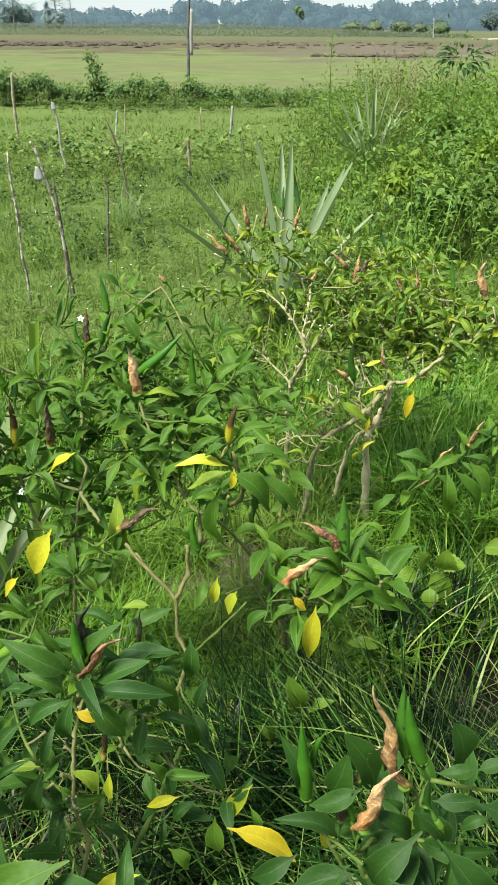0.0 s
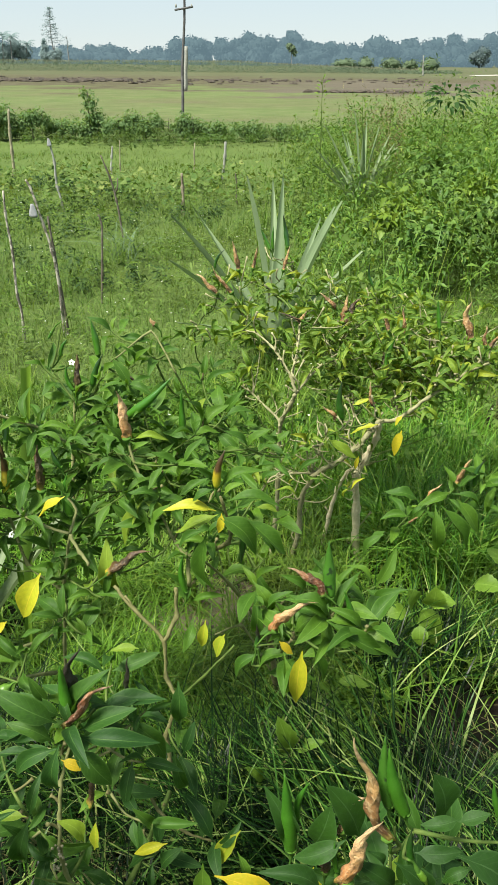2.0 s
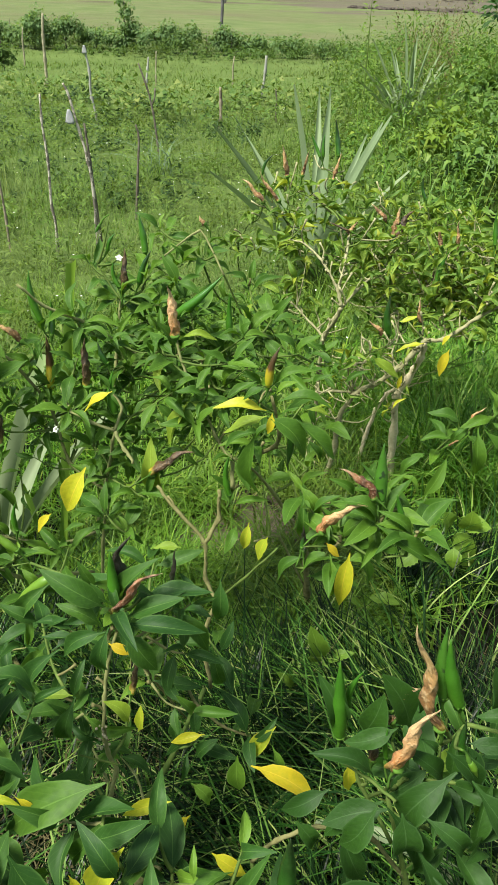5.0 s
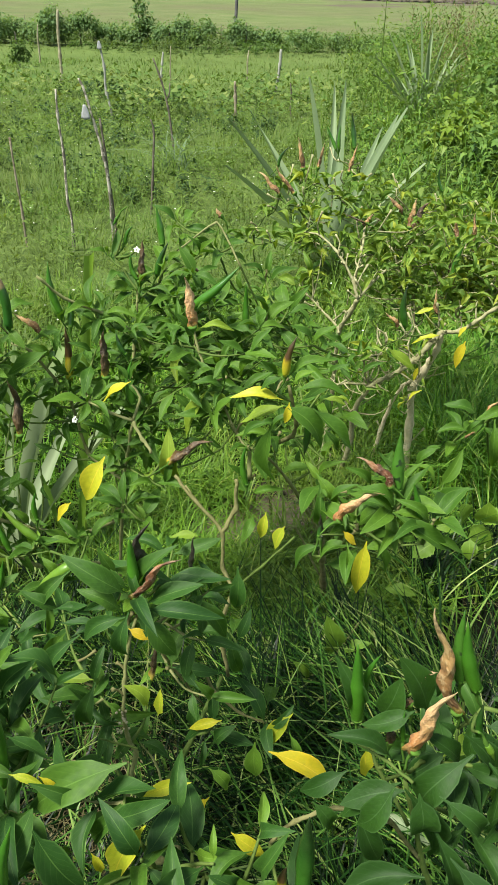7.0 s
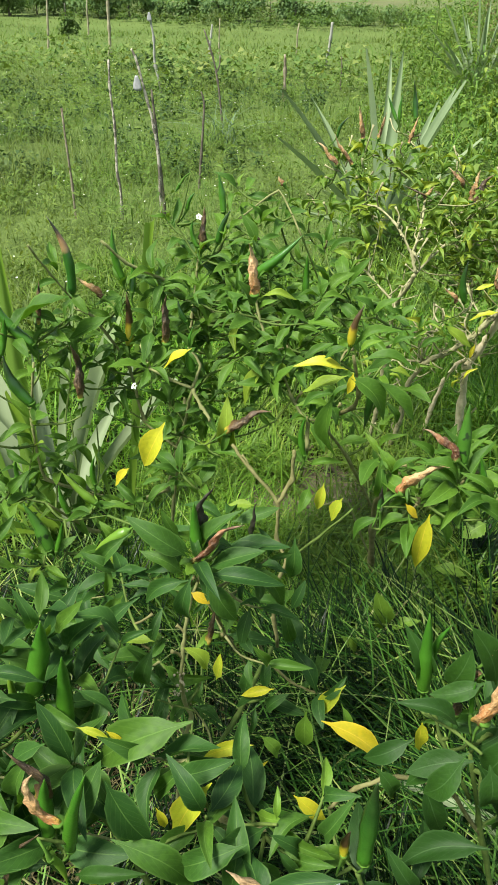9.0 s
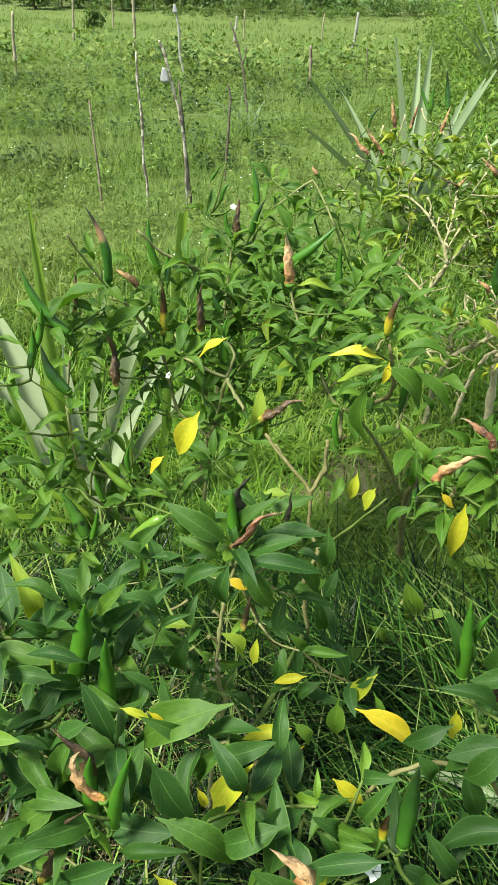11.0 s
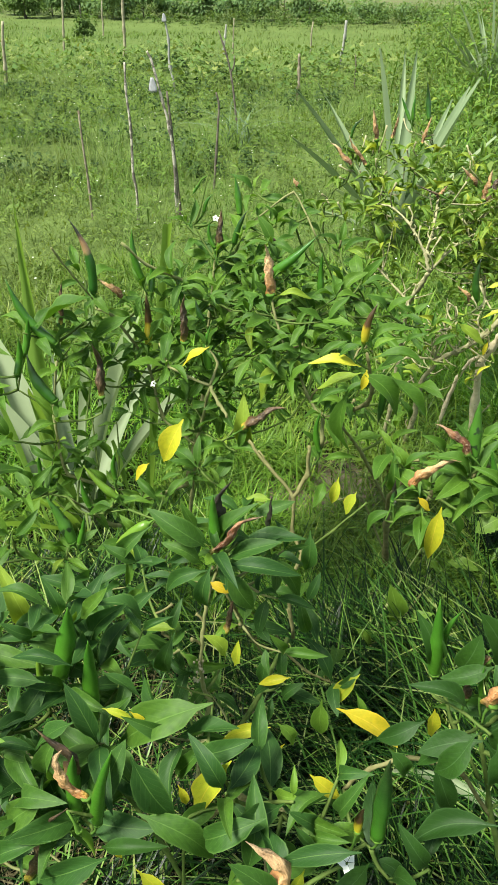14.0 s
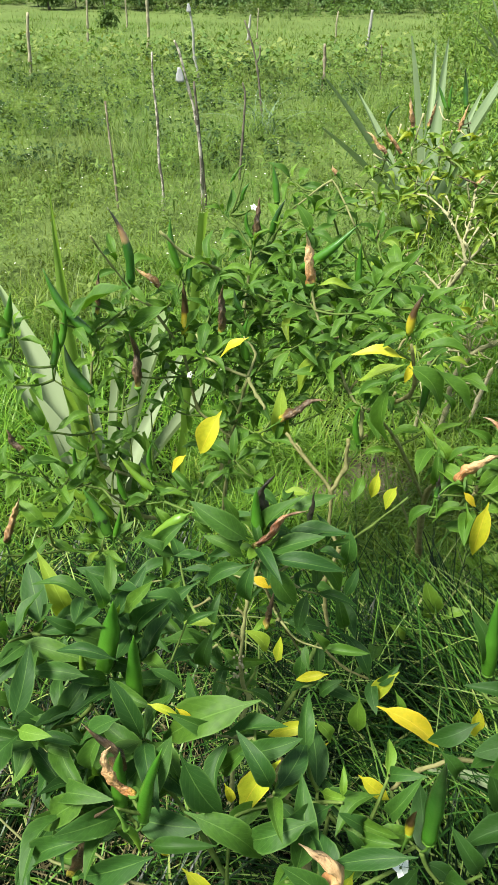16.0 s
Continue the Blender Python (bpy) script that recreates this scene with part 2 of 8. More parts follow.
# Long blades: glints are put into the pale stops, shade into the dark.
GLINTED = foliage("glint_painted_grass_blade", ((0.0, (0.006, 0.028, 0.003)), (0.42, (0.018, 0.068, 0.007)), (0.70, (0.066, 0.162, 0.022)), (0.88, (0.180, 0.295, 0.060)), (1.0, (0.38, 0.44, 0.16))), WARM, 0.40, True, False, 0.0, 0.08)
GLINTED.node_tree.nodes["Principled BSDF"].inputs["Specular IOR Level"].default_value = 0.14
STRAW = foliage("dry_straw", ((0.0, (0.105, 0.090, 0.036)), (0.6, (0.205, 0.178, 0.078)), (1.0, (0.330, 0.300, 0.150))), (1, 1, 1), 0.7, True, False)
# Lens flare's veil is put into LOW and GARDEN as paler base colour.
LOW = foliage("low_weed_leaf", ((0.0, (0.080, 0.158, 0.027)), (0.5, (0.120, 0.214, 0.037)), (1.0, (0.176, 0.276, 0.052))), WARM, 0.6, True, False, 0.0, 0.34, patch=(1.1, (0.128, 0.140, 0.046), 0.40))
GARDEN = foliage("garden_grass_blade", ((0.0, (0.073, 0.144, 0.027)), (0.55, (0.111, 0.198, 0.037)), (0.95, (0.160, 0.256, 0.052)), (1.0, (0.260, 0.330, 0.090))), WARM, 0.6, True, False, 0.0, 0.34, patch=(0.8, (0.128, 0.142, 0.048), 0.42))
THICK = foliage("thicket_leaf", ((0.0, (0.048, 0.116, 0.018)), (0.5, (0.092, 0.188, 0.026)), (0.9, (0.150, 0.258, 0.034)), (1.0, (0.250, 0.330, 0.050))), WARM, 0.5, True, False, patch=(0.7, (0.125, 0.150, 0.036), 0.35))
BUSHY = foliage("bush_leaf", ((0.0, (0.064, 0.124, 0.028)), (1.0, (0.110, 0.188, 0.042))), WARM, 0.7, True, False, 0.0, 0.36, patch=(0.6, (0.12, 0.12, 0.06), 0.25))
HEDGE = foliage("hedge_leaf", ((0.0, (0.110, 0.195, 0.075)), (0.6, (0.150, 0.245, 0.092)), (1.0, (0.195, 0.290, 0.110))), WARM, 0.7, True, False, 0.0, 0.42)
VINE = foliage("vine_leaf", ((0.0, (0.065, 0.132, 0.027)), (0.6, (0.125, 0.200, 0.044)), (1.0, (0.210, 0.250, 0.068))), WARM, 0.6, True, False)
MEADOW = foliage("meadow_blade", ((0.0, (0.100, 0.156, 0.038)), (0.6, (0.128, 0.190, 0.046)), (1.0, (0.165, 0.215, 0.060))), WARM, 0.8, True, False, 0.0, 0.15, (0.5, (0.150, 0.150, 0.064), 0.35))
SWORD = foliage("pineapple_leaf", ((0.0, (0.175, 0.245, 0.125)), (0.5, (0.220, 0.295, 0.155)), (1.0, (0.265, 0.335, 0.180))), (1.2, 1.3, 0.8), 0.5, False, False, 0.0, 0.2)
SWORD_PALE = foliage("pineapple_leaf_pale", ((0.0, (0.190, 0.245, 0.130)), (1.0, (0.235, 0.295, 0.160))), (1.1, 1.2, 0.8), 0.6, False, False, 0.0, 0.2)
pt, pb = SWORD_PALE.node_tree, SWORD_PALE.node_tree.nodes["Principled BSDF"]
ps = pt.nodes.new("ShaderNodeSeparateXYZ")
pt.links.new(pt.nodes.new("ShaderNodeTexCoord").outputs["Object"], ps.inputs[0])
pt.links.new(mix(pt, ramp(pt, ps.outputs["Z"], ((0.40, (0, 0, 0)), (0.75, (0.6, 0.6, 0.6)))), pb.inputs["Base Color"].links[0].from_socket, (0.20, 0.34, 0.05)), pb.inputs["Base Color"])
SWORD_YOUNG = foliage("pineapple_leaf_young", ((0.0, (0.150, 0.270, 0.045)), (1.0, (0.200, 0.325, 0.060))), (1.3, 1.3, 0.7), 0.42, False, False, 0.0, 0.4)
# Distance haze of the far woods, painted as bluish leaf colour and emission.
FAR = foliage("haze_glow_wood_leaf", ((0.0, (0.018, 0.030, 0.030)), (1.0, (0.024, 0.037, 0.036))), (1, 1, 1), 1.0, True, False, 0.0, 0.2)
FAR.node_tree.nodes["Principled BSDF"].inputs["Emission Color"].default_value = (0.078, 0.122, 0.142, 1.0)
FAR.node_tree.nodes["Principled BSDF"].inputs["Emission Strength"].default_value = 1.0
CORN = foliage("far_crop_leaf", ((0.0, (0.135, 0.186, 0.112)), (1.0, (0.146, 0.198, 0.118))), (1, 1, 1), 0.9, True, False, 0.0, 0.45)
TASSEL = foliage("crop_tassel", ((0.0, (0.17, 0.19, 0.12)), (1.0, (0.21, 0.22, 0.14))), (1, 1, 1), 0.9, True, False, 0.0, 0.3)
# HAZY and DUSKY carry distance haze in their base colour.
HAZY = foliage("haze_tinted_leaf", ((0.0, (0.270, 0.360, 0.350)), (1.0, (0.300, 0.390, 0.380))), (1, 1, 1), 1.0, True, False, 0.0, 0.5)
DUSKY = foliage("haze_tinted_dark_leaf", ((0.0, (0.105, 0.150, 0.146)), (1.0, (0.125, 0.170, 0.165))), (1, 1, 1), 1.0, True, False, 0.0, 0.3)
DARKLEAF = foliage("dark_shrub_leaf", ((0.0, (0.070, 0.148, 0.028)), (0.7, (0.112, 0.204, 0.038)), (1.0, (0.170, 0.272, 0.052))), WARM, 0.5, True, False)
# Dark leaf colour standing in for shade in the garden's hollows.
HOLLOW_SHADE = foliage("hollow_shade_leaf", ((0.0, (0.034, 0.074, 0.020)), (0.7, (0.058, 0.108, 0.029)), (1.0, (0.090, 0.150, 0.040))), WARM, 0.6, True, False)
LIMELEAF = foliage("lime_climber_leaf", ((0.0, (0.098, 0.176, 0.019)), (1.0, (0.172, 0.260, 0.029))), WARM, 0.5, True, False)
LEMON = foliage("blue_green_grass", ((0.0, (0.110, 0.180, 0.090)), (1.0, (0.170, 0.250, 0.130))), (1, 1, 1), 0.5, True, False, 0.0, 0.2)
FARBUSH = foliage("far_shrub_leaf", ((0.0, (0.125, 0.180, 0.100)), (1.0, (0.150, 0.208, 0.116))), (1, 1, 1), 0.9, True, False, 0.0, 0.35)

TRACK = plain("dusty_track", (0.44, 0.41, 0.34), 0.9, 0.6, 0.2)

# the ground: dark garden soil with shade painted in, the meadow, the ploughed strips and the far crops
SOIL, st, sb, _ = material("ground")
coord = st.nodes.new("ShaderNodeTexCoord")
gsep = st.nodes.new("ShaderNodeSeparateXYZ")
st.links.new(coord.outputs["Object"], gsep.inputs[0])
n_small, n_mid = grain(st, 14.0, 8.0), grain(st, 1.3, 5.0)


def past(value, limit, soft):
    n = node(st, "ShaderNodeMapRange", From_Min=limit - soft, From_Max=limit + soft)
    st.links.new(value, n.inputs["Value"])
    return n.outputs["Result"]


stretch = st.nodes.new("ShaderNodeMapping")
stretch.inputs["Scale"].default_value = (0.42, 0.55, 1.0)
st.links.new(coord.outputs["Object"], stretch.inputs["Vector"])
streak = node(st, "ShaderNodeTexNoise", Scale=0.42, Detail=5.0, Roughness=0.6)
st.links.new(stretch.outputs["Vector"], streak.inputs["Vector"])
# soil darkened below its own tone, shade under the thatch painted in
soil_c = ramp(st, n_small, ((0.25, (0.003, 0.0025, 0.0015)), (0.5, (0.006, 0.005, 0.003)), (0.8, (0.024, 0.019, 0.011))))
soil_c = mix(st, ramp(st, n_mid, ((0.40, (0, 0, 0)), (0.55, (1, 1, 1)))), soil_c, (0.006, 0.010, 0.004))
for px, py, reach in ((0.00, 1.66, 0.13), (-0.16, 1.60, 0.10)):
    far = st.nodes.new("ShaderNodeVectorMath")
    far.operation = "DISTANCE"
    st.links.new(coord.outputs["Object"], far.inputs[0])
    far.inputs[1].default_value = (px, py, 0.0)
    dry = past(calc(st, "ADD", far.outputs["Value"], calc(st, "MULTIPLY", calc(st, "SUBTRACT", n_small, 0.5), 0.34)), reach, 0.03)
    soil_c = mix(st, dry, (0.150, 0.125, 0.092), soil_c)
turf_c = ramp(st, n_mid, ((0.2, (0.066, 0.104, 0.025)), (0.8, (0.104, 0.148, 0.040))))
fine_streak = node(st, "ShaderNodeTexNoise", Scale=2.2, Detail=6.0, Roughness=0.65)
st.links.new(stretch.outputs["Vector"], fine_streak.inputs["Vector"])
field_c = ramp(st, fine_streak.outputs["Fac"], ((0.32, (0.076, 0.106, 0.036)), (0.50, (0.102, 0.134, 0.047)), (0.68, (0.132, 0.148, 0.064))))
field_c = mix(st, ramp(st, streak.outputs["Fac"], ((0.42, (0, 0, 0)), (0.66, (0.7, 0.7, 0.7)))), field_c, (0.108, 0.100, 0.054))
plough_c = ramp(st, fine_streak.outputs["Fac"], ((0.32, (0.046, 0.036, 0.026)), (0.5, (0.078, 0.066, 0.042)), (0.7, (0.095, 0.092, 0.050))))
dust_c = ramp(st, grain(st, 0.35, 7.0), ((0.3, (0.084, 0.074, 0.053)), (0.7, (0.110, 0.096, 0.068))))
far_c = ramp(st, grain(st, 0.05, 6.0), ((0.3, (0.076, 0.088, 0.042)), (0.7, (0.100, 0.104, 0.056))))
edge = calc(st, "ADD", gsep.outputs["Y"], calc(st, "MULTIPLY", calc(st, "SUBTRACT", n_mid, 0.5), 1.6))


uneven = calc(st, "MULTIPLY", calc(st, "SUBTRACT", streak.outputs["Fac"], 0.5), 60.0)
wide = calc(st, "ADD", gsep.outputs["Y"], uneven)
across = calc(st, "ADD", gsep.outputs["X"], calc(st, "MULTIPLY", uneven, 0.4))
ragged = calc(st, "MULTIPLY", calc(st, "SUBTRACT", n_mid, 0.5), 1.2)
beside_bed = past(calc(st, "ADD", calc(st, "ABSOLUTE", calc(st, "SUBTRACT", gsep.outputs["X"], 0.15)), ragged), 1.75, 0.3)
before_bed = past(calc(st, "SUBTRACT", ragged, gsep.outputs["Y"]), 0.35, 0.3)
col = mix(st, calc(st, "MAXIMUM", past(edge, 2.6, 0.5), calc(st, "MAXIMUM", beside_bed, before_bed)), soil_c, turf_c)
# bare brown spot, the thicket's shade painted into its colour
recess_shade = st.nodes.new("ShaderNodeVectorMath")
recess_shade.operation = "DISTANCE"
st.links.new(coord.outputs["Object"], recess_shade.inputs[0])
recess_shade.inputs[1].default_value = (1.08, 2.76, 0.0)
col = mix(st, past(calc(st, "ADD", recess_shade.outputs["Value"], calc(st, "MULTIPLY", n_mid, 0.2)), 0.45, 0.10), (0.014, 0.010, 0.006), col)
col = mix(st, past(edge, 15.5, 1.5), col, field_c)
col = mix(st, calc(st, "MULTIPLY", past(wide, 44.0, 4.0), 0.85), col, plough_c)
band = calc(st, "MULTIPLY", past(wide, 40.0, 2.0), calc(st, "MULTIPLY", past(across, 1.0, 3.0), calc(st, "SUBTRACT", 1.0, past(wide, 62.0, 5.0))))
col = mix(st, band, col, dust_c)
col = mix(st, past(wide, 76.0, 8.0), col, far_c)
st.links.new(col, sb.inputs["Base Color"])
sb.inputs["Roughness"].default_value = 0.95
sb.inputs["Specular IOR Level"].default_value = 0.08
bump(st, sb, n_small, 0.8, 0.03)


# ---------------------------------------------------------------- mesh tools
def mesh_of(name, verts, faces, mat, uvs=None, smooth=True):
    me = bpy.data.meshes.new(name)
    me.from_pydata([tuple(v) for v in verts], [], faces)
    if uvs is not None:
        layer = me.uv_layers.new(name="UVMap")
        idx = np.empty(len(me.loops), dtype=np.int32)
        me.loops.foreach_get("vertex_index", idx)
        layer.data.foreach_set("uv", np.asarray(uvs, dtype=np.float32)[idx].ravel())
    if smooth:
        me.polygons.foreach_set("use_smooth", [True] * len(me.polygons))
    me.materials.append(mat)
    return me


def part_of(name, me, parent, m=None, label=""):
    ob = new(name, me)
    ob.parent = parent
    if m is not None:
        ob.matrix_basis = m
    return tagged(ob, label) if label else ob


def smooth_line(points, steps=5):
    """A Catmull-Rom line through points."""
    p = [Vector(q) for q in points]
    p = [p[0] * 2 - p[1]] + p + [p[-1] * 2 - p[-2]]
    line = []
    for i in range(1, len(p) - 2):
        for k in range(steps):
            u = k / steps
            line.append(0.5 * ((2 * p[i]) + (p[i + 1] - p[i - 1]) * u + (2 * p[i - 1] - 5 * p[i] + 4 * p[i + 1] - p[i + 2]) * u * u
                               + (3 * p[i] - p[i - 1] - 3 * p[i + 1] + p[i + 2]) * u ** 3))
    return line + [p[-2]]


def tube(line, radii, sides=6, cap=True):
    """Vertices, faces and uvs of a tube along a line."""
    verts, faces, uvs = [], [], []
    side = None
    n = len(line)
    for i, c in enumerate(line):
        d = (line[min(i + 1, n - 1)] - line[max(i - 1, 0)]).normalized()
        if side is None:
            side = d.orthogonal().normalized()
        side = (side - d * side.dot(d)).normalized()
        other = d.cross(side)
        for k in range(sides):
            a = 2 * math.pi * k / sides
            verts.append(c + (side * math.cos(a) + other * math.sin(a)) * radii[i])
            uvs.append((k / sides, i / (n - 1)))
    for i in range(n - 1):
        for k in range(sides):
            j = (k + 1) % sides
            faces.append((i * sides + k, i * sides + j, (i + 1) * sides + j, (i + 1) * sides + k))
    if cap:
        faces.append(tuple(range(sides - 1, -1, -1)))
        faces.append(tuple((n - 1) * sides + k for k in range(sides)))
    return verts, faces, uvs


def leaf_mesh(name, mat, width, arch, fold, wave, twist, sweep, rows=9, teeth=0.0):
    """A pointed chili leaf, one long along y, its tip at (0, 1, 0), on a short stalk."""
    verts, faces, uvs = [], [], []
    for i in range(rows + 1):
        v = i / rows
        s = max(0.0, (v - 0.10) / 0.90)
        half = width * s ** 0.62 * (1 - s) / 0.340 * (1 + teeth * (i % 2)) if 0 < s < 1 else 0.0
        half = max(half, 0.010 if s <= 0 else 0.002)
        z0 = arch * math.sin(math.pi * v) * (1 - 0.25 * v)
        a = twist * s
        for k in (-2, -1, 0, 1, 2):
            x = half * k / 2
            z = fold * abs(x) + wave * half * math.sin(9 * v + k * 1.7) * (abs(k) / 2)
            verts.append((x * math.cos(a) - z * math.sin(a) + sweep * math.sin(math.pi * v), v, z0 + z * math.cos(a) + x * math.sin(a)))
            uvs.append((0.5 + 0.25 * k * (1 if s > 0 else 0.1), v))
    for i in range(rows):
        for k in range(4):
            p = i * 5 + k
            faces.append((p, p + 1, p + 6, p + 5))
    me = mesh_of(name, verts, faces, mat, uvs)
    LEAF_UV[me.name] = uvs
    return me


LEAF_UV = {}
rnd = random.Random(11)
SHAPES = [(0.185, 0.1, 0.28, 0.1, 0, 0.03), (0.165, 0.17, 0.44, 0.16, 0.175, -0.06), (0.2, 0.06, 0.2, 0.2, -0.15, 0.05), (0.15, 0.22, 0.56, 0.12, 0.1, 0.08), (0.18, 0.13, 0.36, 0.25, -0.25, -0.09), (0.14, 0.26, 0.72, 0.18, 0.3, 0.02), (0.17, 0.03, 0.48, 0.3, 0.45, -0.03), (0.15, 0.3, 0.4, 0.3, -0.4, 0.07), (0.19, 0.2, 0.24, 0.35, 0.2, -0.04), (0.16, 0.12, 0.64, 0.22, -0.1, 0.1)]
LEAVES = {k: [leaf_mesh("leaf", m, *s) for s in SHAPES] for k, m in LEAF.items()}
CURLS = [(0.155, 0.34, 0.7, 0.25, 0.5, 0.08), (0.135, 0.42, 0.9, 0.2, -0.8, -0.06), (0.165, 0.26, 0.6, 0.35, 1.0, 0.10), (0.145, 0.48, 0.8, 0.3, -0.4, 0.02), (0.15, 0.20, 1.0, 0.3, 1.3, -0.10), (0.17, 0.38, 0.5, 0.4, -1.1, 0.05)]
LEAVES["yellow"] = [leaf_mesh("leaf", LEAF["yellow"], *c) for c in ((0.21, 0.06, 0.25, 0.14, 0.1, 0.03), (0.19, 0.10, 0.35, 0.18, -0.2, -0.06), (0.22, 0.04, 0.20, 0.20, 0.15, 0.06), (0.20, 0.12, 0.45, 0.12, 0.0, -0.03))]
LEAVES["curly"] = [leaf_mesh("leaf", LEAF["curly"], *c) for c in CURLS]
LEAVES["broad"] = [leaf_mesh("leaf", LEAF["weed"], w, a, 0.12, 0.10, t, 0.02, 15, 0.16) for w, a, t in ((0.36, 0.08, 0.1), (0.40, 0.12, -0.1), (0.33, 0.05, 0.2), (0.38, 0.15, 0.0))]


def aim(base, tip, roll=0.0, width=1.0, up=(0.0, -0.45, 1.0)):
    """The pose of a thing that is one long along y, from base to tip, its face turned to up."""
    b, d = Vector(base), Vector(tip) - Vector(base)
    n = d.length
    y = d.normalized()
    x = y.cross(Vector(up))
    x = x.normalized() if x.length > 0.05 else y.orthogonal().normalized()
    z = x.cross(y)
    m = Matrix((x, y, z)).transposed().to_4x4()
    return Matrix.Translation(b) @ m @ Matrix.Rotation(radians(roll), 4, "Y") @ Matrix.Diagonal((n * width, n, n, 1))


# ---------------------------------------------------------------- chili plants
NODES, SIDE = {}, {}


def chili_plant(base, label):
    ob = tagged(new("chili_plant"), label, "chili plant", "chili plants in the bed")
    ob.location = base
    NODES[ob] = []
    return ob


def weed(base, label):
    ob = tagged(new("weed"), label, "weed")
    ob.location = base
    NODES[ob] = []
    return ob


def put(plant, name, verts, faces, mat, uvs=None, label=""):
    """A mesh given in the place's own metres, as a part of a plant."""
    o = plant.location
    return part_of(name, mesh_of(name, [Vector(v) - o for v in verts], faces, mat, uvs), plant, None, label)


def branch(plant, points, r0, r1, kind="young"):
    soft = smooth_line(points, 5)
    p = [Vector(q) for q in points]
    straight = [p[i] + (p[i + 1] - p[i]) * (k / 5) for i in range(len(p) - 1) for k in range(5)] + [p[-1]]
    line = [0.35 * u + 0.65 * v for u, v in zip(soft, straight)]
    n = len(line)
    radii = []
    for i in range(n):
        u = i / (n - 1)
        knot = 1.0 + (0.38 if i % 5 == 0 and 0 < i < n - 1 else 0.10 if i % 5 == 4 else 0.0) + rnd.uniform(-0.13, 0.13)
        radii.append((r0 + (r1 - r0) * u) * knot * (0.82 if kind == "straw_wood" else 0.74))
    line = [c + Vector((rnd.uniform(-1, 1), rnd.uniform(-1, 1), rnd.uniform(-1, 1))) * r1 * 0.32 for c in line]
    put(plant, "stem" if r0 >= 0.0075 else "branch", *tube(line, radii, 7)[:2], BARK[kind])
    NODES[plant].extend(line)


def leaf(plant, base, tip, kind="green", width=1.0, roll=0.0):
    kind = SIDE.get(plant, "green") if kind == "green" else kind
    me = rnd.choice(LEAVES[kind])
    m = aim(base, tip, roll + rnd.uniform(-14, 14), width * 0.90)
    part_of("leaf", me, plant, Matrix.Translation(-plant.location) @ m)


def twig(plant, tip, r=0.0016):
    """A thin side shoot from the nearest branch to tip; returns its direction at the end."""
    tip = Vector(tip)
    near = min(NODES[plant], key=lambda q: (q - tip).length + 0.8 * max(0.0, q.z - tip.z + 0.02))
    gap = tip - near
    if gap.length < 0.012:
        return gap.normalized() if gap.length > 0 else Vector((0, 0, 1))
    mid = near + gap * 0.5 + Vector((rnd.uniform(-0.12, 0.12), rnd.uniform(-0.12, 0.12), -0.10)) * gap.length
    line = smooth_line([near, mid, tip], 4)
    n = len(line)
    put(plant, "twig", *tube(line, [r * (1.7 - 0.8 * i / (n - 1)) for i in range(n)], 5)[:2], BARK["young"])
    NODES[plant].extend(line[3:])
    return (line[-1] - line[-3]).normalized()



def shoot(plant, place, count, size, kind=None):
    """A leafy tip: leaves round a shoot, the upper ones young and raised, the lower ones drooping."""
    place = Vector(place)
    way = twig(plant, place)
    start = rnd.uniform(0, 6.28)
    for i in range(count):
        u = i / max(1, count - 1)
        a = start + 2.4 * i + rnd.uniform(-0.35, 0.35)
        el = radians(48 - 82 * u + rnd.uniform(-16, 16))
        n = size * (0.62 + 0.55 * math.sin(math.pi * (0.25 + 0.6 * u))) * rnd.uniform(0.78, 1.15)
        d = Vector((math.cos(a) * math.cos(el), math.sin(a) * math.cos(el), math.sin(el)))
        b = place - way * (0.045 * u * rnd.uniform(0.4, 1.2)) + d * 0.004
        k = kind or SIDE.get(plant, "green")
        if rnd.random() < 0.10 and u < 0.5:
            k, n = "lime", 0.6 * n
        elif rnd.random() < 0.05 and u > 0.6:
            k = "pale"
        leaf(plant, b, b + d * n, k, rnd.uniform(0.8, 1.12), rnd.uniform(-22, 22))


def spurs(plant, count, low, high, kind="bleached"):
    """Short knobbly dead-end spurs along a plant's branches, each a part of its own."""
    o = plant.location
    for i in range(count):
        p = rnd.choice(NODES[plant])
        a, el, n = rnd.uniform(0, 6.28), radians(rnd.uniform(5, 80)), rnd.uniform(low, high)
        d = Vector((math.cos(a) * math.cos(el), math.sin(a) * math.cos(el), math.sin(el)))
        kink = Vector((rnd.uniform(-1, 1), rnd.uniform(-1, 1), rnd.uniform(-0.3, 1))) * n * 0.35
        line = smooth_line([p, p + d * n * 0.5, p + d * n * 0.8 + kink], 3)
        put(plant, "spur", *tube(line, [0.0021, 0.0018, 0.0019, 0.0017, 0.0016, 0.0020, 0.0031], 6)[:2], BARK[kind])


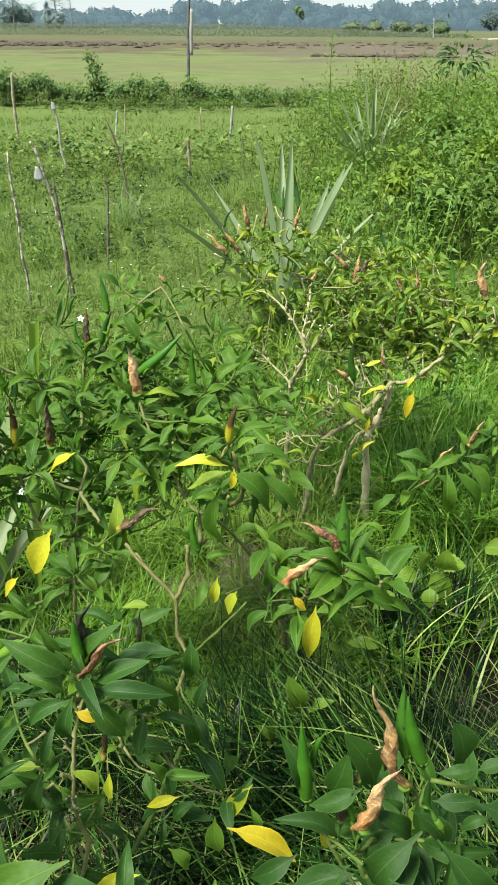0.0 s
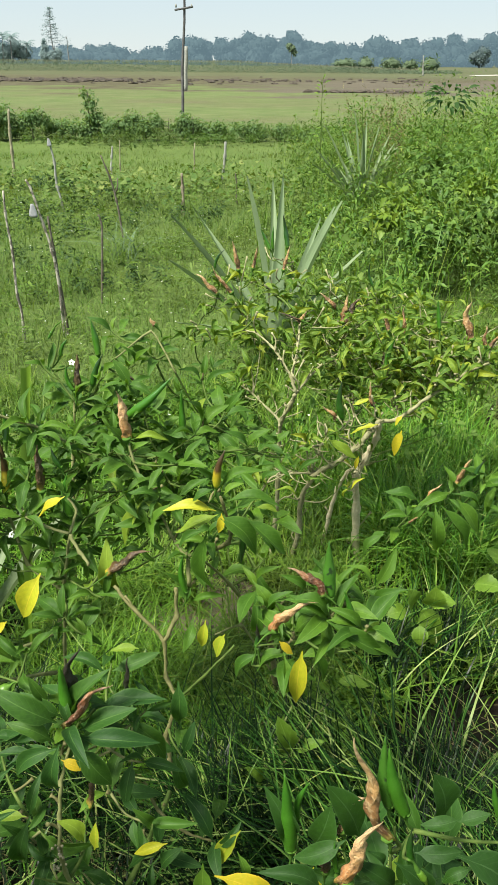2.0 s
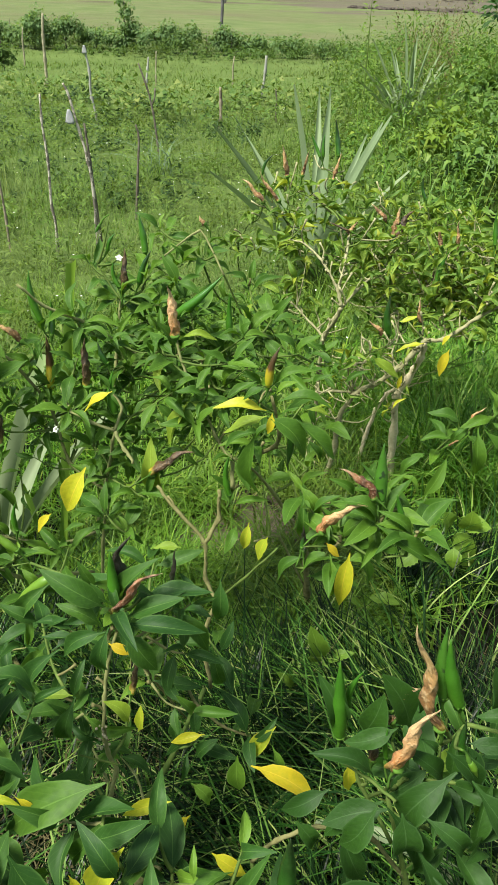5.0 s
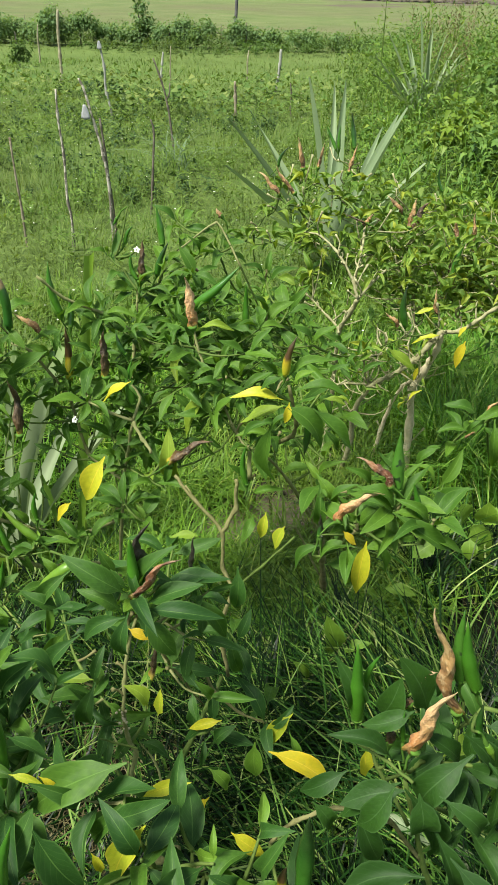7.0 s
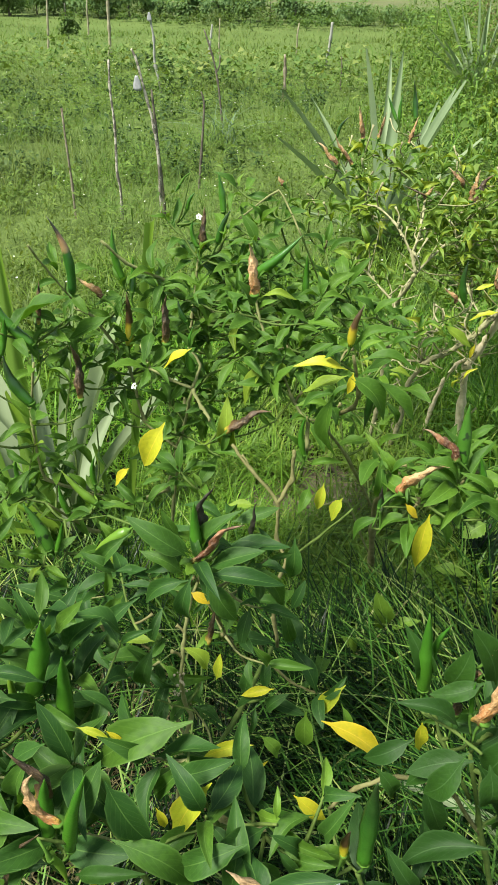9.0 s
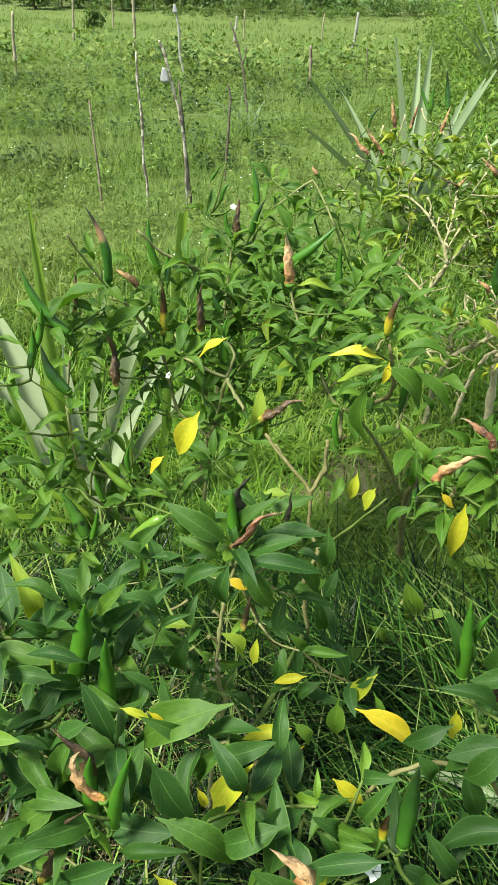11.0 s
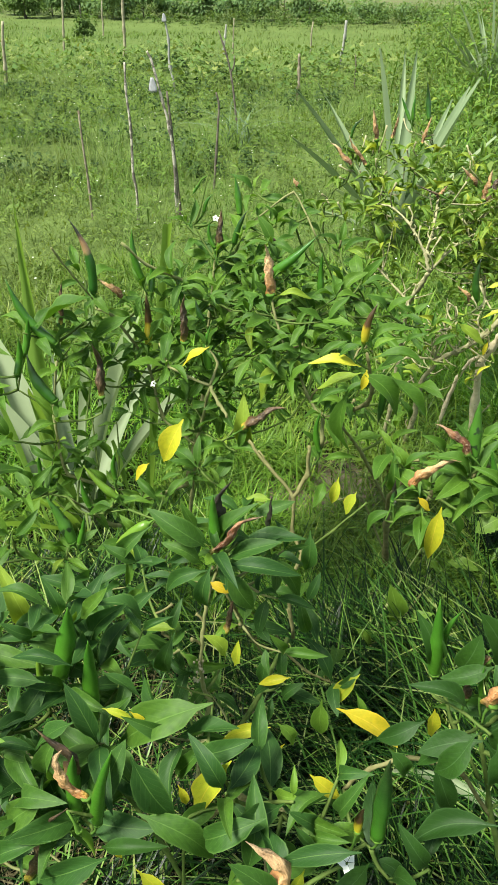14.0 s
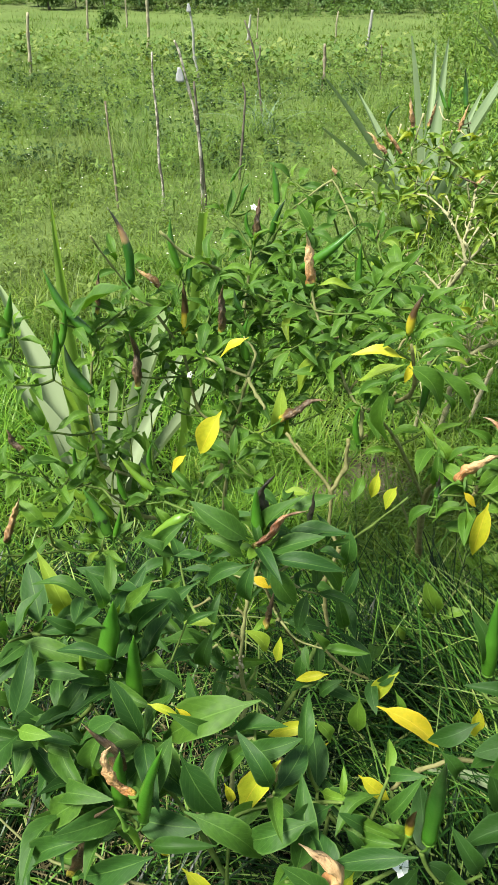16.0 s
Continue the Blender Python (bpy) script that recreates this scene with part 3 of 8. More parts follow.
def fill(plant, centre, radii, count, leaves, size, kind, wood="young"):
    """The dense rest of a crown: leafy twigs all through an ellipsoid, their leaves joined as one foliage part and their twigs as another."""
    lv, lf, lu, tv, tf = [], [], [], [], []
    c, o = Vector(centre), plant.location
    for i in range(count):
        d = Vector((rnd.gauss(0, 1), rnd.gauss(0, 1), rnd.gauss(0, 1))).normalized() * rnd.uniform(0.35, 1.0)
        tip = c + Vector((d.x * radii[0], d.y * radii[1], d.z * radii[2]))
        root = rnd.choice(sorted(NODES[plant], key=lambda q: (q - tip).length + 0.8 * max(0.0, q.z - tip.z + 0.02))[:9])
        gap = tip - root
        root = tip - gap * min(1.0, 0.22 / max(0.01, gap.length)) if gap.length > 0.4 else root
        gap = tip - root
        mid = root + gap * 0.5 + Vector((rnd.uniform(-0.15, 0.15), rnd.uniform(-0.15, 0.15), -0.10)) * gap.length
        line = smooth_line([root, mid, tip], 3)
        v, f, _ = tube(line, [(0.0022 - 0.0012 * k / 6) * rnd.uniform(0.85, 1.2) for k in range(7)], 5, False)
        tf += [tuple(len(tv) + q for q in g) for g in f]
        tv += [q - o for q in v]
        start = rnd.uniform(0, 6.28)
        for k in range(leaves):
            u = k / max(1, leaves - 1)
            a, el = start + 2.4 * k + rnd.uniform(-0.4, 0.4), radians(45 - 85 * u + rnd.uniform(-20, 20))
            way = Vector((math.cos(a) * math.cos(el), math.sin(a) * math.cos(el), math.sin(el)))
            b = tip - gap.normalized() * 0.05 * u * rnd.random() if u < 0.75 else line[4]
            m = aim(b - o, b - o + way * size * rnd.uniform(0.6, 1.2), rnd.uniform(-30, 30), rnd.uniform(0.64, 0.94))
            me = rnd.choice(LEAVES[kind])
            n = len(lv)
            lv += [m @ q.co for q in me.vertices]
            lf += [tuple(n + q for q in p.vertices) for p in me.polygons]
            lu += LEAF_UV[me.name]
    tagged(part_of("foliage", mesh_of("foliage", lv, lf, LEAF[kind], lu), plant), kind="stuff")
    tagged(part_of("brushwood", mesh_of("brushwood", tv, tf, BARK[wood]), plant), kind="stuff")




def chili(plant, base, tip, kind, thick=1.0, bend=None):
    """One pepper from its stalk end to its tip, with calyx and bent stalk."""
    b, e = Vector(base), Vector(tip)
    d = e - b
    n = d.length
    side = d.orthogonal().normalized()
    side = (side * math.cos(rnd.uniform(0, 6.28)) + d.normalized().cross(side) * 0.7).normalized()
    if bend is None:
        bend = rnd.uniform(0.05, 0.14)
    else:
        side = d.normalized().cross(Vector((0, 1, 0))).normalized()
    dry = kind in ("dry", "pale", "rot", "rust", "black")
    rows, sides = (22, 10) if dry else (14, 9)
    line, radii = [], []
    r = (0.0056 * thick if kind == "black" else 0.0080 * min(thick, 1.15) if dry else 0.0064 * thick) * min(1.25, max(0.65, n / 0.075))
    for i in range(rows + 1):
        u = i / rows
        line.append(b + d * u + side * (bend * n * math.sin(math.pi * u)) + side * n * (0.035 * math.sin(u * 9 + n * 90) if dry else 0.05 * u ** 3))
        body = (0.74 + 0.26 * math.sin(min(1.0, u / 0.38) * 1.5708)) * max(0.05, 1 - u ** 2.3) ** 1.05
        radii.append(r * body * (0.84 + 0.10 * math.sin(u * 13 + n * 300) + 0.05 * math.sin(u * 29 + n * 90) if dry else 0.95 + 0.06 * math.sin(u * 11 + n * 400) + 0.045 * math.sin(u * 23 + n * 700)))
    verts, faces, uvs = tube(line, radii, sides)
    if dry:
        flatten = d.normalized().cross(Vector((rnd.uniform(-1, 1), rnd.uniform(-1, 1), 0.2))).normalized()
        for i, v in enumerate(verts):
            c = line[min(rows, i // sides)]
            k = i % sides
            rel = v - c
            rel = rel - flatten * (rel.dot(flatten) * 0.45)
            verts[i] = c + rel * (1.0 + 0.20 * math.sin(k * 2.51 + (i // sides) * 0.45 + n * 50) + 0.20 * math.sin(k * 4.4 + (i // sides) * 1.3 + n * 90))
    ob = put(plant, "chili", verts, faces, SKIN[kind], uvs, LABEL_OF[kind])
    # calyx and stalk
    stalk = [b - d.normalized() * q for q in (0.026, 0.014, 0.004, -0.004)]
    stalk[0] = stalk[0] + Vector((rnd.uniform(-1, 1), rnd.uniform(-1, 1), -0.5)) * 0.006
    v2, f2, u2 = tube(smooth_line(stalk, 3), [0.0011, 0.0012, 0.0012, 0.0013, 0.0015, 0.0018, 0.0026, r * 0.52, r * 0.70, r * 0.74], 7)
    o = plant.location
    part_of("calyx", mesh_of("calyx", [v - o for v in v2], f2, BARK["calyx"]), ob)
    twig(plant, stalk[0], 0.0014)


LABEL_OF = {"green": "glossy green pepper", "lime": "light green pepper", "dark": "blackish green pepper", "spotted": "green pepper with dark rot spots",
            "ripe": "pepper turning yellow with a blackened tip", "band": "green pepper with a brown rotten band", "dry": "shrivelled brown pepper",
            "pale": "papery orange-brown dried pepper", "black": "thin blackened pepper with a green base", "rust": "rust-brown shrivelled pepper with a pale tip", "rot": "blackened shrivelled pepper"}


def flower(plant, place, size=0.012):
    """A small white chili blossom of five petals round a pale centre."""
    p = Vector(place)
    way = twig(plant, p)
    verts, faces = [], []
    face = Vector((rnd.uniform(-0.5, 0.5), -0.7, rnd.uniform(0.2, 0.8))).normalized()
    x = face.orthogonal().normalized()
    y = face.cross(x)
    for k in range(5):
        a = 2 * math.pi * k / 5
        q = len(verts)
        for r, w, h in ((0.05, 0.0, 0.0), (0.62, -0.60, 0.10 + 0.2 * rnd.random()), (rnd.uniform(0.75, 1.0), rnd.uniform(-0.15, 0.15), rnd.uniform(-0.25, 0.15)), (0.62, 0.60, 0.10 + 0.2 * rnd.random())):
            verts.append(p + (x * math.cos(a + w) + y * math.sin(a + w)) * r * size + face * h * size)
        faces.append((q, q + 1, q + 2, q + 3))
    put(plant, "blossom", verts, faces, PETAL, None, "small white blossom")


# ---------------------------------------------------------------- growth in bulk
rng = np.random.default_rng(5)


def lie(x, y):
    """How high the weedy garden's humps stand over the plain ground."""
    far = np.clip((y - 2.6) / 1.6, 0, 1) * np.clip((16.0 - y) / 4.0, 0, 1)
    hump = np.sin(x * 2.1 + 0.7 * np.sin(y * 1.3)) * np.sin(y * 1.7 + 0.9 * np.sin(x * 1.1 + 2.0)) + 0.5 * np.sin(x * 4.3 + y * 1.9 + 1.0) * np.sin(y * 3.7 - x)
    return 0.075 * far * np.clip(0.25 + 0.6 * hump, 0, 1.2)


def blades(name, mat, x, y, z, height, width, lean, seg=3, az=None):
    """Arched grass blades as one mesh: arrays of roots, heights, widths and how far they bend over."""
    n = len(x)
    z = z + lie(x, y)
    az = rng.uniform(0, 2 * np.pi, n) if az is None else az
    fx, fy = np.cos(az), np.sin(az)
    sx, sy = -fy, fx
    rowsv = []
    for i in range(seg + 1):
        u = i / seg
        out = lean * height * u ** 1.8
        up = height * (u - 0.45 * np.minimum(lean, 1.3) * u ** 2.4)
        w = width * (1 - u ** 1.5) * 0.5 + 0.0002
        cx, cy, cz = x + fx * out, y + fy * out, z + up
        rowsv.append(np.stack([cx - sx * w, cy - sy * w, cz], 1))
        rowsv.append(np.stack([cx + sx * w, cy + sy * w, cz], 1))
    v = np.stack(rowsv, 1).reshape(-1, 3)
    k = 2 * (seg + 1)
    quad = np.array([[2 * i, 2 * i + 1, 2 * i + 3, 2 * i + 2] for i in range(seg)])
    f = (np.arange(n)[:, None, None] * k + quad[None]).reshape(-1, 4)
    return bulk(name, v, f, mat)


def bulk(name, v, f, mat):
    me = bpy.data.meshes.new(name)
    c = f.shape[1]
    me.vertices.add(len(v))
    me.vertices.foreach_set("co", v.astype(np.float32).ravel())
    me.loops.add(f.size)
    me.loops.foreach_set("vertex_index", f.astype(np.int32).ravel())
    me.polygons.add(len(f))
    me.polygons.foreach_set("loop_start", np.arange(0, f.size, c, dtype=np.int32))
    me.update(calc_edges=True)
    me.polygons.foreach_set("use_smooth", np.ones(len(f), dtype=bool))
    me.materials.append(mat)
    return new(name, me)


def blobs(forms, rough=0.16):
    """Lumpy ellipsoids (x, y, z, radius, half height) as arrays of corners and triangles."""
    la, lo = np.meshgrid(np.linspace(-1.5, 1.5, 7), np.arange(12) * np.pi / 6, indexing="ij")
    q = np.arange(6)[:, None] * 12 + np.arange(12)[None]
    r = np.arange(6)[:, None] * 12 + (np.arange(12)[None] + 1) % 12
    tri = np.concatenate([np.stack([q, r, r + 12], 2).reshape(-1, 3), np.stack([q, r + 12, q + 12], 2).reshape(-1, 3)])
    vs, fs = [], []
    for k, (cx, cy, cz, rx, rz) in enumerate(forms):
        g = 1 + rough * rng.normal(0, 1, la.shape)
        vs.append(np.stack([cx + rx * g * np.cos(la) * np.cos(lo), cy + rx * g * np.cos(la) * np.sin(lo), cz + rz * g * np.sin(la)], 2).reshape(-1, 3))
        fs.append(tri + 84 * k)
    return np.concatenate(vs), np.concatenate(fs)


def leaf_cloud(name, mat, base, way, length, width, droop=0.25, core=None):
    """Folded pointed leaves as one mesh: arrays of bases and directions (n x 3), lengths and widths."""
    n = len(base)
    way = way / np.linalg.norm(way, axis=1, keepdims=True)
    side = np.cross(way, np.array([0.0, 0.0, 1.0]) + rng.normal(0, 0.35, (n, 3)))
    side /= np.linalg.norm(side, axis=1, keepdims=True) + 1e-9
    nor = np.cross(side, way)
    length, width = length[:, None], width[:, None]
    down = np.array([0.0, 0.0, -1.0])
    mid = base + way * length * 0.45
    tip = base + way * length + down * length * droop
    left = mid + side * width * 0.5 + nor * width * 0.16
    right = mid - side * width * 0.5 + nor * width * 0.16
    v = np.stack([base, left, mid, right, tip], 1).reshape(-1, 3)
    f = (np.arange(n)[:, None, None] * 5 + np.array([[0, 2, 1], [0, 3, 2], [2, 4, 1], [2, 3, 4]])[None]).reshape(-1, 3)
    if core:
        v, f = np.concatenate([v, core[0]]), np.concatenate([f, core[1] + len(v)])
    return bulk(name, v, f, mat)


def weeds(name, mat, x, y, height, leaf_len, per, spread=0.35, ratio=0.42, lift=18.0):
    """Many leafy weeds: leaves up each plant's stem, in one mesh."""
    n = len(x)
    u = rng.uniform(0.12, 1.0, (n, per))
    lx, ly = rng.normal(0, 0.16, n), rng.normal(0, 0.16, n)
    hz = height[:, None] * u
    az = rng.uniform(0, 2 * np.pi, (n, per))
    el = np.radians(rng.normal(lift, 24, (n, per)))
    off = spread * height[:, None] * rng.uniform(0, 1, (n, per)) * (1.05 - u * 0.7)
    base = np.stack([x[:, None] + lx[:, None] * hz + np.cos(az) * off, y[:, None] + ly[:, None] * hz + np.sin(az) * off, hz + lie(x, y)[:, None]], 2).reshape(-1, 3)
    way = np.stack([np.cos(az) * np.cos(el), np.sin(az) * np.cos(el), np.sin(el)], 2).reshape(-1, 3)
    ln = (leaf_len[:, None] * rng.uniform(0.5, 1.25, (n, per))).ravel()
    return leaf_cloud(name, mat, base, way, ln, ln * ratio * rng.uniform(0.7, 1.3, ln.shape))


def scatter(n, x0, x1, y0, y1, keep=None):
    x, y = rng.uniform(x0, x1, n), rng.uniform(y0, y1, n)
    if keep is None:
        return x, y
    k = keep(x, y)
    return x[k], y[k]


def wave(x, y, s, seed=0.0):
    """A smooth patchiness between about 0 and 1."""
    return 0.5 + 0.25 * (np.sin(x * s + 1.3 + seed) * np.cos(y * s * 0.83 - 0.4 + seed) + np.sin(x * s * 2.3 - y * s * 1.7 + 2.1 * seed + 0.5))


# ---------------------------------------------------------------- the land
def axis(inner, outer, step, growth):
    a, s = [0.0], step
    while a[-1] < outer:
        if a[-1] > inner:
            s *= growth
        a.append(a[-1] + s)
    return a


ax = axis(3.0, 2500.0, 0.06, 1.16)
xs = np.array([-v for v in ax[:0:-1]] + ax)
ys = np.array([-v for v in axis(1.0, 300.0, 0.12, 1.5)[:0:-1]] + axis(4.0, 3500.0, 0.06, 1.14))
gx, gy = np.meshgrid(xs, ys)
near = np.exp(-np.hypot(gx, gy) / 6.0)
gz = near * (0.018 * np.sin(gx * 9 + gy * 4) * np.sin(gy * 7.3) + 0.012 * np.sin(gx * 23 + 1) * np.sin(gy * 19)) - 0.012 + lie(gx, gy)
gv = np.stack([gx, gy, gz], 2).reshape(-1, 3)
ii, jj = np.meshgrid(np.arange(len(ys) - 1), np.arange(len(xs) - 1), indexing="ij")
w = len(xs)
gf = np.stack([ii * w + jj, ii * w + jj + 1, (ii + 1) * w + jj + 1, (ii + 1) * w + jj], 2).reshape(-1, 4)
ground = tagged(bulk("ground", gv, gf, SOIL), "dark garden soil with shade painted in, running into green and ploughed fields", "ground", kind="structure")

# grass between the chili plants, with bare patches of soil
BARE = (0.56, 1.20, 0.00, 1.66, -0.16, 1.60, 1.08, 2.76)


def bare(x, y):
    near = [np.hypot((x - BARE[0]) / 0.30, (y - BARE[1]) / 0.20), np.hypot((x - BARE[2]) / 0.12, (y - BARE[3]) / 0.15), np.hypot((x - BARE[4]) / 0.09, (y - BARE[5]) / 0.12), np.hypot((x - BARE[6]) / 0.13, (y - BARE[7]) / 0.42)]
    return np.minimum.reduce(near) < 1 + 0.25 * np.sin(17 * x + 23 * y)


def chance(n):
    return rng.uniform(0, 1, n)


x, y = scatter(70000, -1.5, 1.8, 0.25, 3.1, lambda x, y: (chance(len(x)) < 0.35 + 0.8 * wave(x, y, 4.2)) & ~(bare(x, y) & (chance(len(x)) < 0.93)))
n = len(x)
back_part = (y + 0.25 * np.sin(3.1 * x) > np.where(x < 0.25, 0.86, np.where(chance(n) < 0.55, 1.25, 1.42))) | (chance(n) < 0.10)
x, y, n = x[back_part], y[back_part], int(back_part.sum())
tagged(blades("grass", GRASS, x, y, np.full(n, -0.01), rng.uniform(0.06, 0.20, n) * (0.6 + 0.7 * wave(x, y, 2.7, 1.0)), rng.uniform(0.003, 0.0065, n), rng.uniform(0.2, 1.4, n), 4), "fine light green grass between the plants", "grass", kind="stuff")
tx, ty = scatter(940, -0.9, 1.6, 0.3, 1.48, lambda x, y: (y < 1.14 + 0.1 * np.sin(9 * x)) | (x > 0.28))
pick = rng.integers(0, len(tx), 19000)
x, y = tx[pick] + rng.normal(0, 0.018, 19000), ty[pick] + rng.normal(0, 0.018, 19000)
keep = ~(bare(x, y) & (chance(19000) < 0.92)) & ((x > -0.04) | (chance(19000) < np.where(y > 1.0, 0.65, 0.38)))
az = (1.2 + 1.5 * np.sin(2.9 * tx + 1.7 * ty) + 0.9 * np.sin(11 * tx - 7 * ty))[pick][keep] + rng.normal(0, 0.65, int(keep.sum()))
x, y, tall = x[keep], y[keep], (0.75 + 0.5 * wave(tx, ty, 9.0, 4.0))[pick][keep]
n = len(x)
tagged(blades("sedge", SHADED_SEDGE, x, y, np.full(n, -0.01), rng.uniform(0.13, 0.27, n) * tall, rng.uniform(0.0028, 0.0056, n), rng.uniform(0.25, 1.3, n), 7, az), "dense sedge between the plants, shade darkened into its colour", "grass", kind="stuff")
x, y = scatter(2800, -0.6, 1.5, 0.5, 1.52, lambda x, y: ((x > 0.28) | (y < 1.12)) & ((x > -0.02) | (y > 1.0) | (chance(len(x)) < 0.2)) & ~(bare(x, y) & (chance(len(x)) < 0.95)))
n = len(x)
tagged(blades("long_grass", GLINTED, x, y, np.full(n, -0.01), rng.uniform(0.18, 0.36, n), rng.uniform(0.0030, 0.0062, n), rng.uniform(0.7, 1.7, n), 9, 1.5 + 1.6 * np.sin(2.3 * x + 1.7 * y) + rng.normal(0, 0.8, n)), "long grass blades arching over one another, glints put into their colour", "grass", kind="stuff")
x, y = scatter(9000, -0.50, 0.34, 1.08, 1.80, lambda x, y: ~(bare(x, y) & (chance(len(x)) < 0.93)))
n = len(x)
tagged(blades("short_grass", GRASS, x, y, np.full(n, -0.01), rng.uniform(0.05, 0.17, n), rng.uniform(0.0035, 0.0065, n), rng.uniform(0.3, 1.4, n), 4), "short bright grass round the bare soil patches", "grass", kind="stuff")
x, y = scatter(11000, 0.05, 2.0, 2.0, 3.9, lambda x, y: ~bare(x, y) & (chance(len(x)) < 0.4 + 0.6 * wave(x, y, 3.3, 1.7)))
n = len(x)
tagged(blades("tall_green_grass", GRASS, x, y, np.full(n, -0.01), rng.uniform(0.12, 0.30, n), rng.uniform(0.003, 0.007, n), rng.uniform(0.15, 1.0, n), 4), "knee-high bright green grass behind the plants", "grass", kind="stuff")
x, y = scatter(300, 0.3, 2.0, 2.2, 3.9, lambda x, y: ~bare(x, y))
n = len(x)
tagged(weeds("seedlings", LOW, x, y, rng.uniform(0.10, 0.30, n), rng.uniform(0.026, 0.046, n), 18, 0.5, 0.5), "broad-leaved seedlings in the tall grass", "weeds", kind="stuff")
x, y = scatter(5200, 0.36, 1.0, 1.75, 2.75, lambda x, y: (np.hypot((x - 0.58) / 0.18, (y - 1.95) / 0.2) < 1) | (np.hypot((x - 0.60) / 0.20, (y - 2.40) / 0.16) < 1) | (np.hypot((x - 0.83) / 0.12, (y - 2.25) / 0.14) < 1))
n = len(x)
tagged(blades("grass_tuft", TUFT, x, y, np.full(n, -0.01), rng.uniform(0.14, 0.34, n), rng.uniform(0.0045, 0.0085, n), rng.uniform(0.2, 1.1, n), 5), "upright tuft of darker grass beside the stem", "grass", kind="stuff")
x, y = scatter(7500, -1.2, 1.6, 0.3, 3.2, lambda x, y: chance(len(x)) < np.where(bare(x, y), np.where(y > 2.2, 0.35, 0.9), np.where(y > 2.2, 0.0, 0.10)))
n = len(x)
tagged(blades("dry_grass", STRAW, x, y, np.full(n, -0.005), rng.uniform(0.03, 0.10, n), rng.uniform(0.0012, 0.003, n), rng.uniform(0.8, 2.4, n), 3), "dry straw-coloured grass litter on bare soil", "dry grass", kind="stuff")

x, y = scatter(1100, -0.75, 0.05, 0.45, 1.15)
n = len(x)
tagged(blades("dead_grass", STRAW, x, y, np.full(n, -0.005), rng.uniform(0.04, 0.16, n), rng.uniform(0.0014, 0.0034, n), rng.uniform(1.0, 2.6, n), 4), "bent dead straw under the plants", "dry grass", kind="stuff")

# ---------------------------------------------------------------- weeds of the garden's far part
def bank(x, y):
    """How much a spot belongs to the tall thicket: a strip that widens to the right."""
    return np.clip((x - (-0.35 + 0.05 * y)) / 1.2, 0, 1)


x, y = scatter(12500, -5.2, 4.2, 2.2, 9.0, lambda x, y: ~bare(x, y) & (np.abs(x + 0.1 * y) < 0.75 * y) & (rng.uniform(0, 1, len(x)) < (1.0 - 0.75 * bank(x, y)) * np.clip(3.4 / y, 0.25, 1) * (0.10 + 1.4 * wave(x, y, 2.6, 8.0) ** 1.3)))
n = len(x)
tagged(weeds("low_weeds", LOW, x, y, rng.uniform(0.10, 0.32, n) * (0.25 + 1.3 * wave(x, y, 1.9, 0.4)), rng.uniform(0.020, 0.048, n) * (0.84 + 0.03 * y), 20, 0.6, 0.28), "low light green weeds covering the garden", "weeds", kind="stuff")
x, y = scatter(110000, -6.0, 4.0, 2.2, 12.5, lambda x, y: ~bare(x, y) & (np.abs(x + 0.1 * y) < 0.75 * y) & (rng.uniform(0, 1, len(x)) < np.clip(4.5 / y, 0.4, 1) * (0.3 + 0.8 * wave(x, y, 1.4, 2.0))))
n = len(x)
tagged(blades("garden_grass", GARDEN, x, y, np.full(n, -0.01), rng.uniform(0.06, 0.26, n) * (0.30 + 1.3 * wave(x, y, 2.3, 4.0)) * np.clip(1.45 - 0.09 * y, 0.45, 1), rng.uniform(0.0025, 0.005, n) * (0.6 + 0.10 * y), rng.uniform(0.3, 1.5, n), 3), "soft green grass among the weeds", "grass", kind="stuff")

x, y = scatter(10500, -0.6, 6.5, 2.6, 14.0, lambda x, y: ((y > 3.9) | (x > 1.5) | (x < 0.05)) & (x < 0.52 * y + 0.4) & (rng.uniform(0, 1, len(x)) < bank(x, y) * np.clip(5.5 / y, 0.35, 1) * (0.2 + 1.2 * wave(x, y, 3.6, 9.0))))
n = len(x)
tall = (0.24 + 0.46 * np.clip((x - 0.06 * y) / 1.9, 0, 1)) * rng.uniform(0.5, 1.3, n) * (0.25 + 1.4 * wave(x, y, 2.6, 3.0))
tagged(weeds("thicket", THICK, x, y, tall, rng.uniform(0.030, 0.066, n) * (0.85 + 0.04 * y), 35, 0.34, 0.30, 24.0), "tangled green thicket of tall weeds and climbers", "thicket", kind="stuff")
x, y = scatter(700, 0.2, 6.0, 3.0, 11.0, lambda x, y: (x < 0.5 * y) & (chance(len(x)) < bank(x, y)) & (wave(x, y, 2.1, 6.0) > 0.60))
n = len(x)
tagged(weeds("climber", LOW, x, y, rng.uniform(0.40, 0.90, n) * (0.55 + 0.3 * np.clip(x / 2.5, 0, 1)), rng.uniform(0.035, 0.062, n), 34, 0.4, 0.66), "broad-leaved light green climber over the thicket", "climber", kind="stuff")
x, y = scatter(1000, 0.2, 6.0, 3.0, 12.0, lambda x, y: (x < 0.5 * y) & (chance(len(x)) < bank(x, y)))
n = len(x)
tagged(weeds("tall_weeds", THICK, x, y, rng.uniform(0.6, 1.05, n) * (0.6 + 0.4 * np.clip(x / 2.5, 0, 1)), rng.uniform(0.045, 0.085, n), 40, 0.10, 0.20, 40.0), "tall narrow-leaved weeds standing over the thicket", "weeds", kind="stuff")
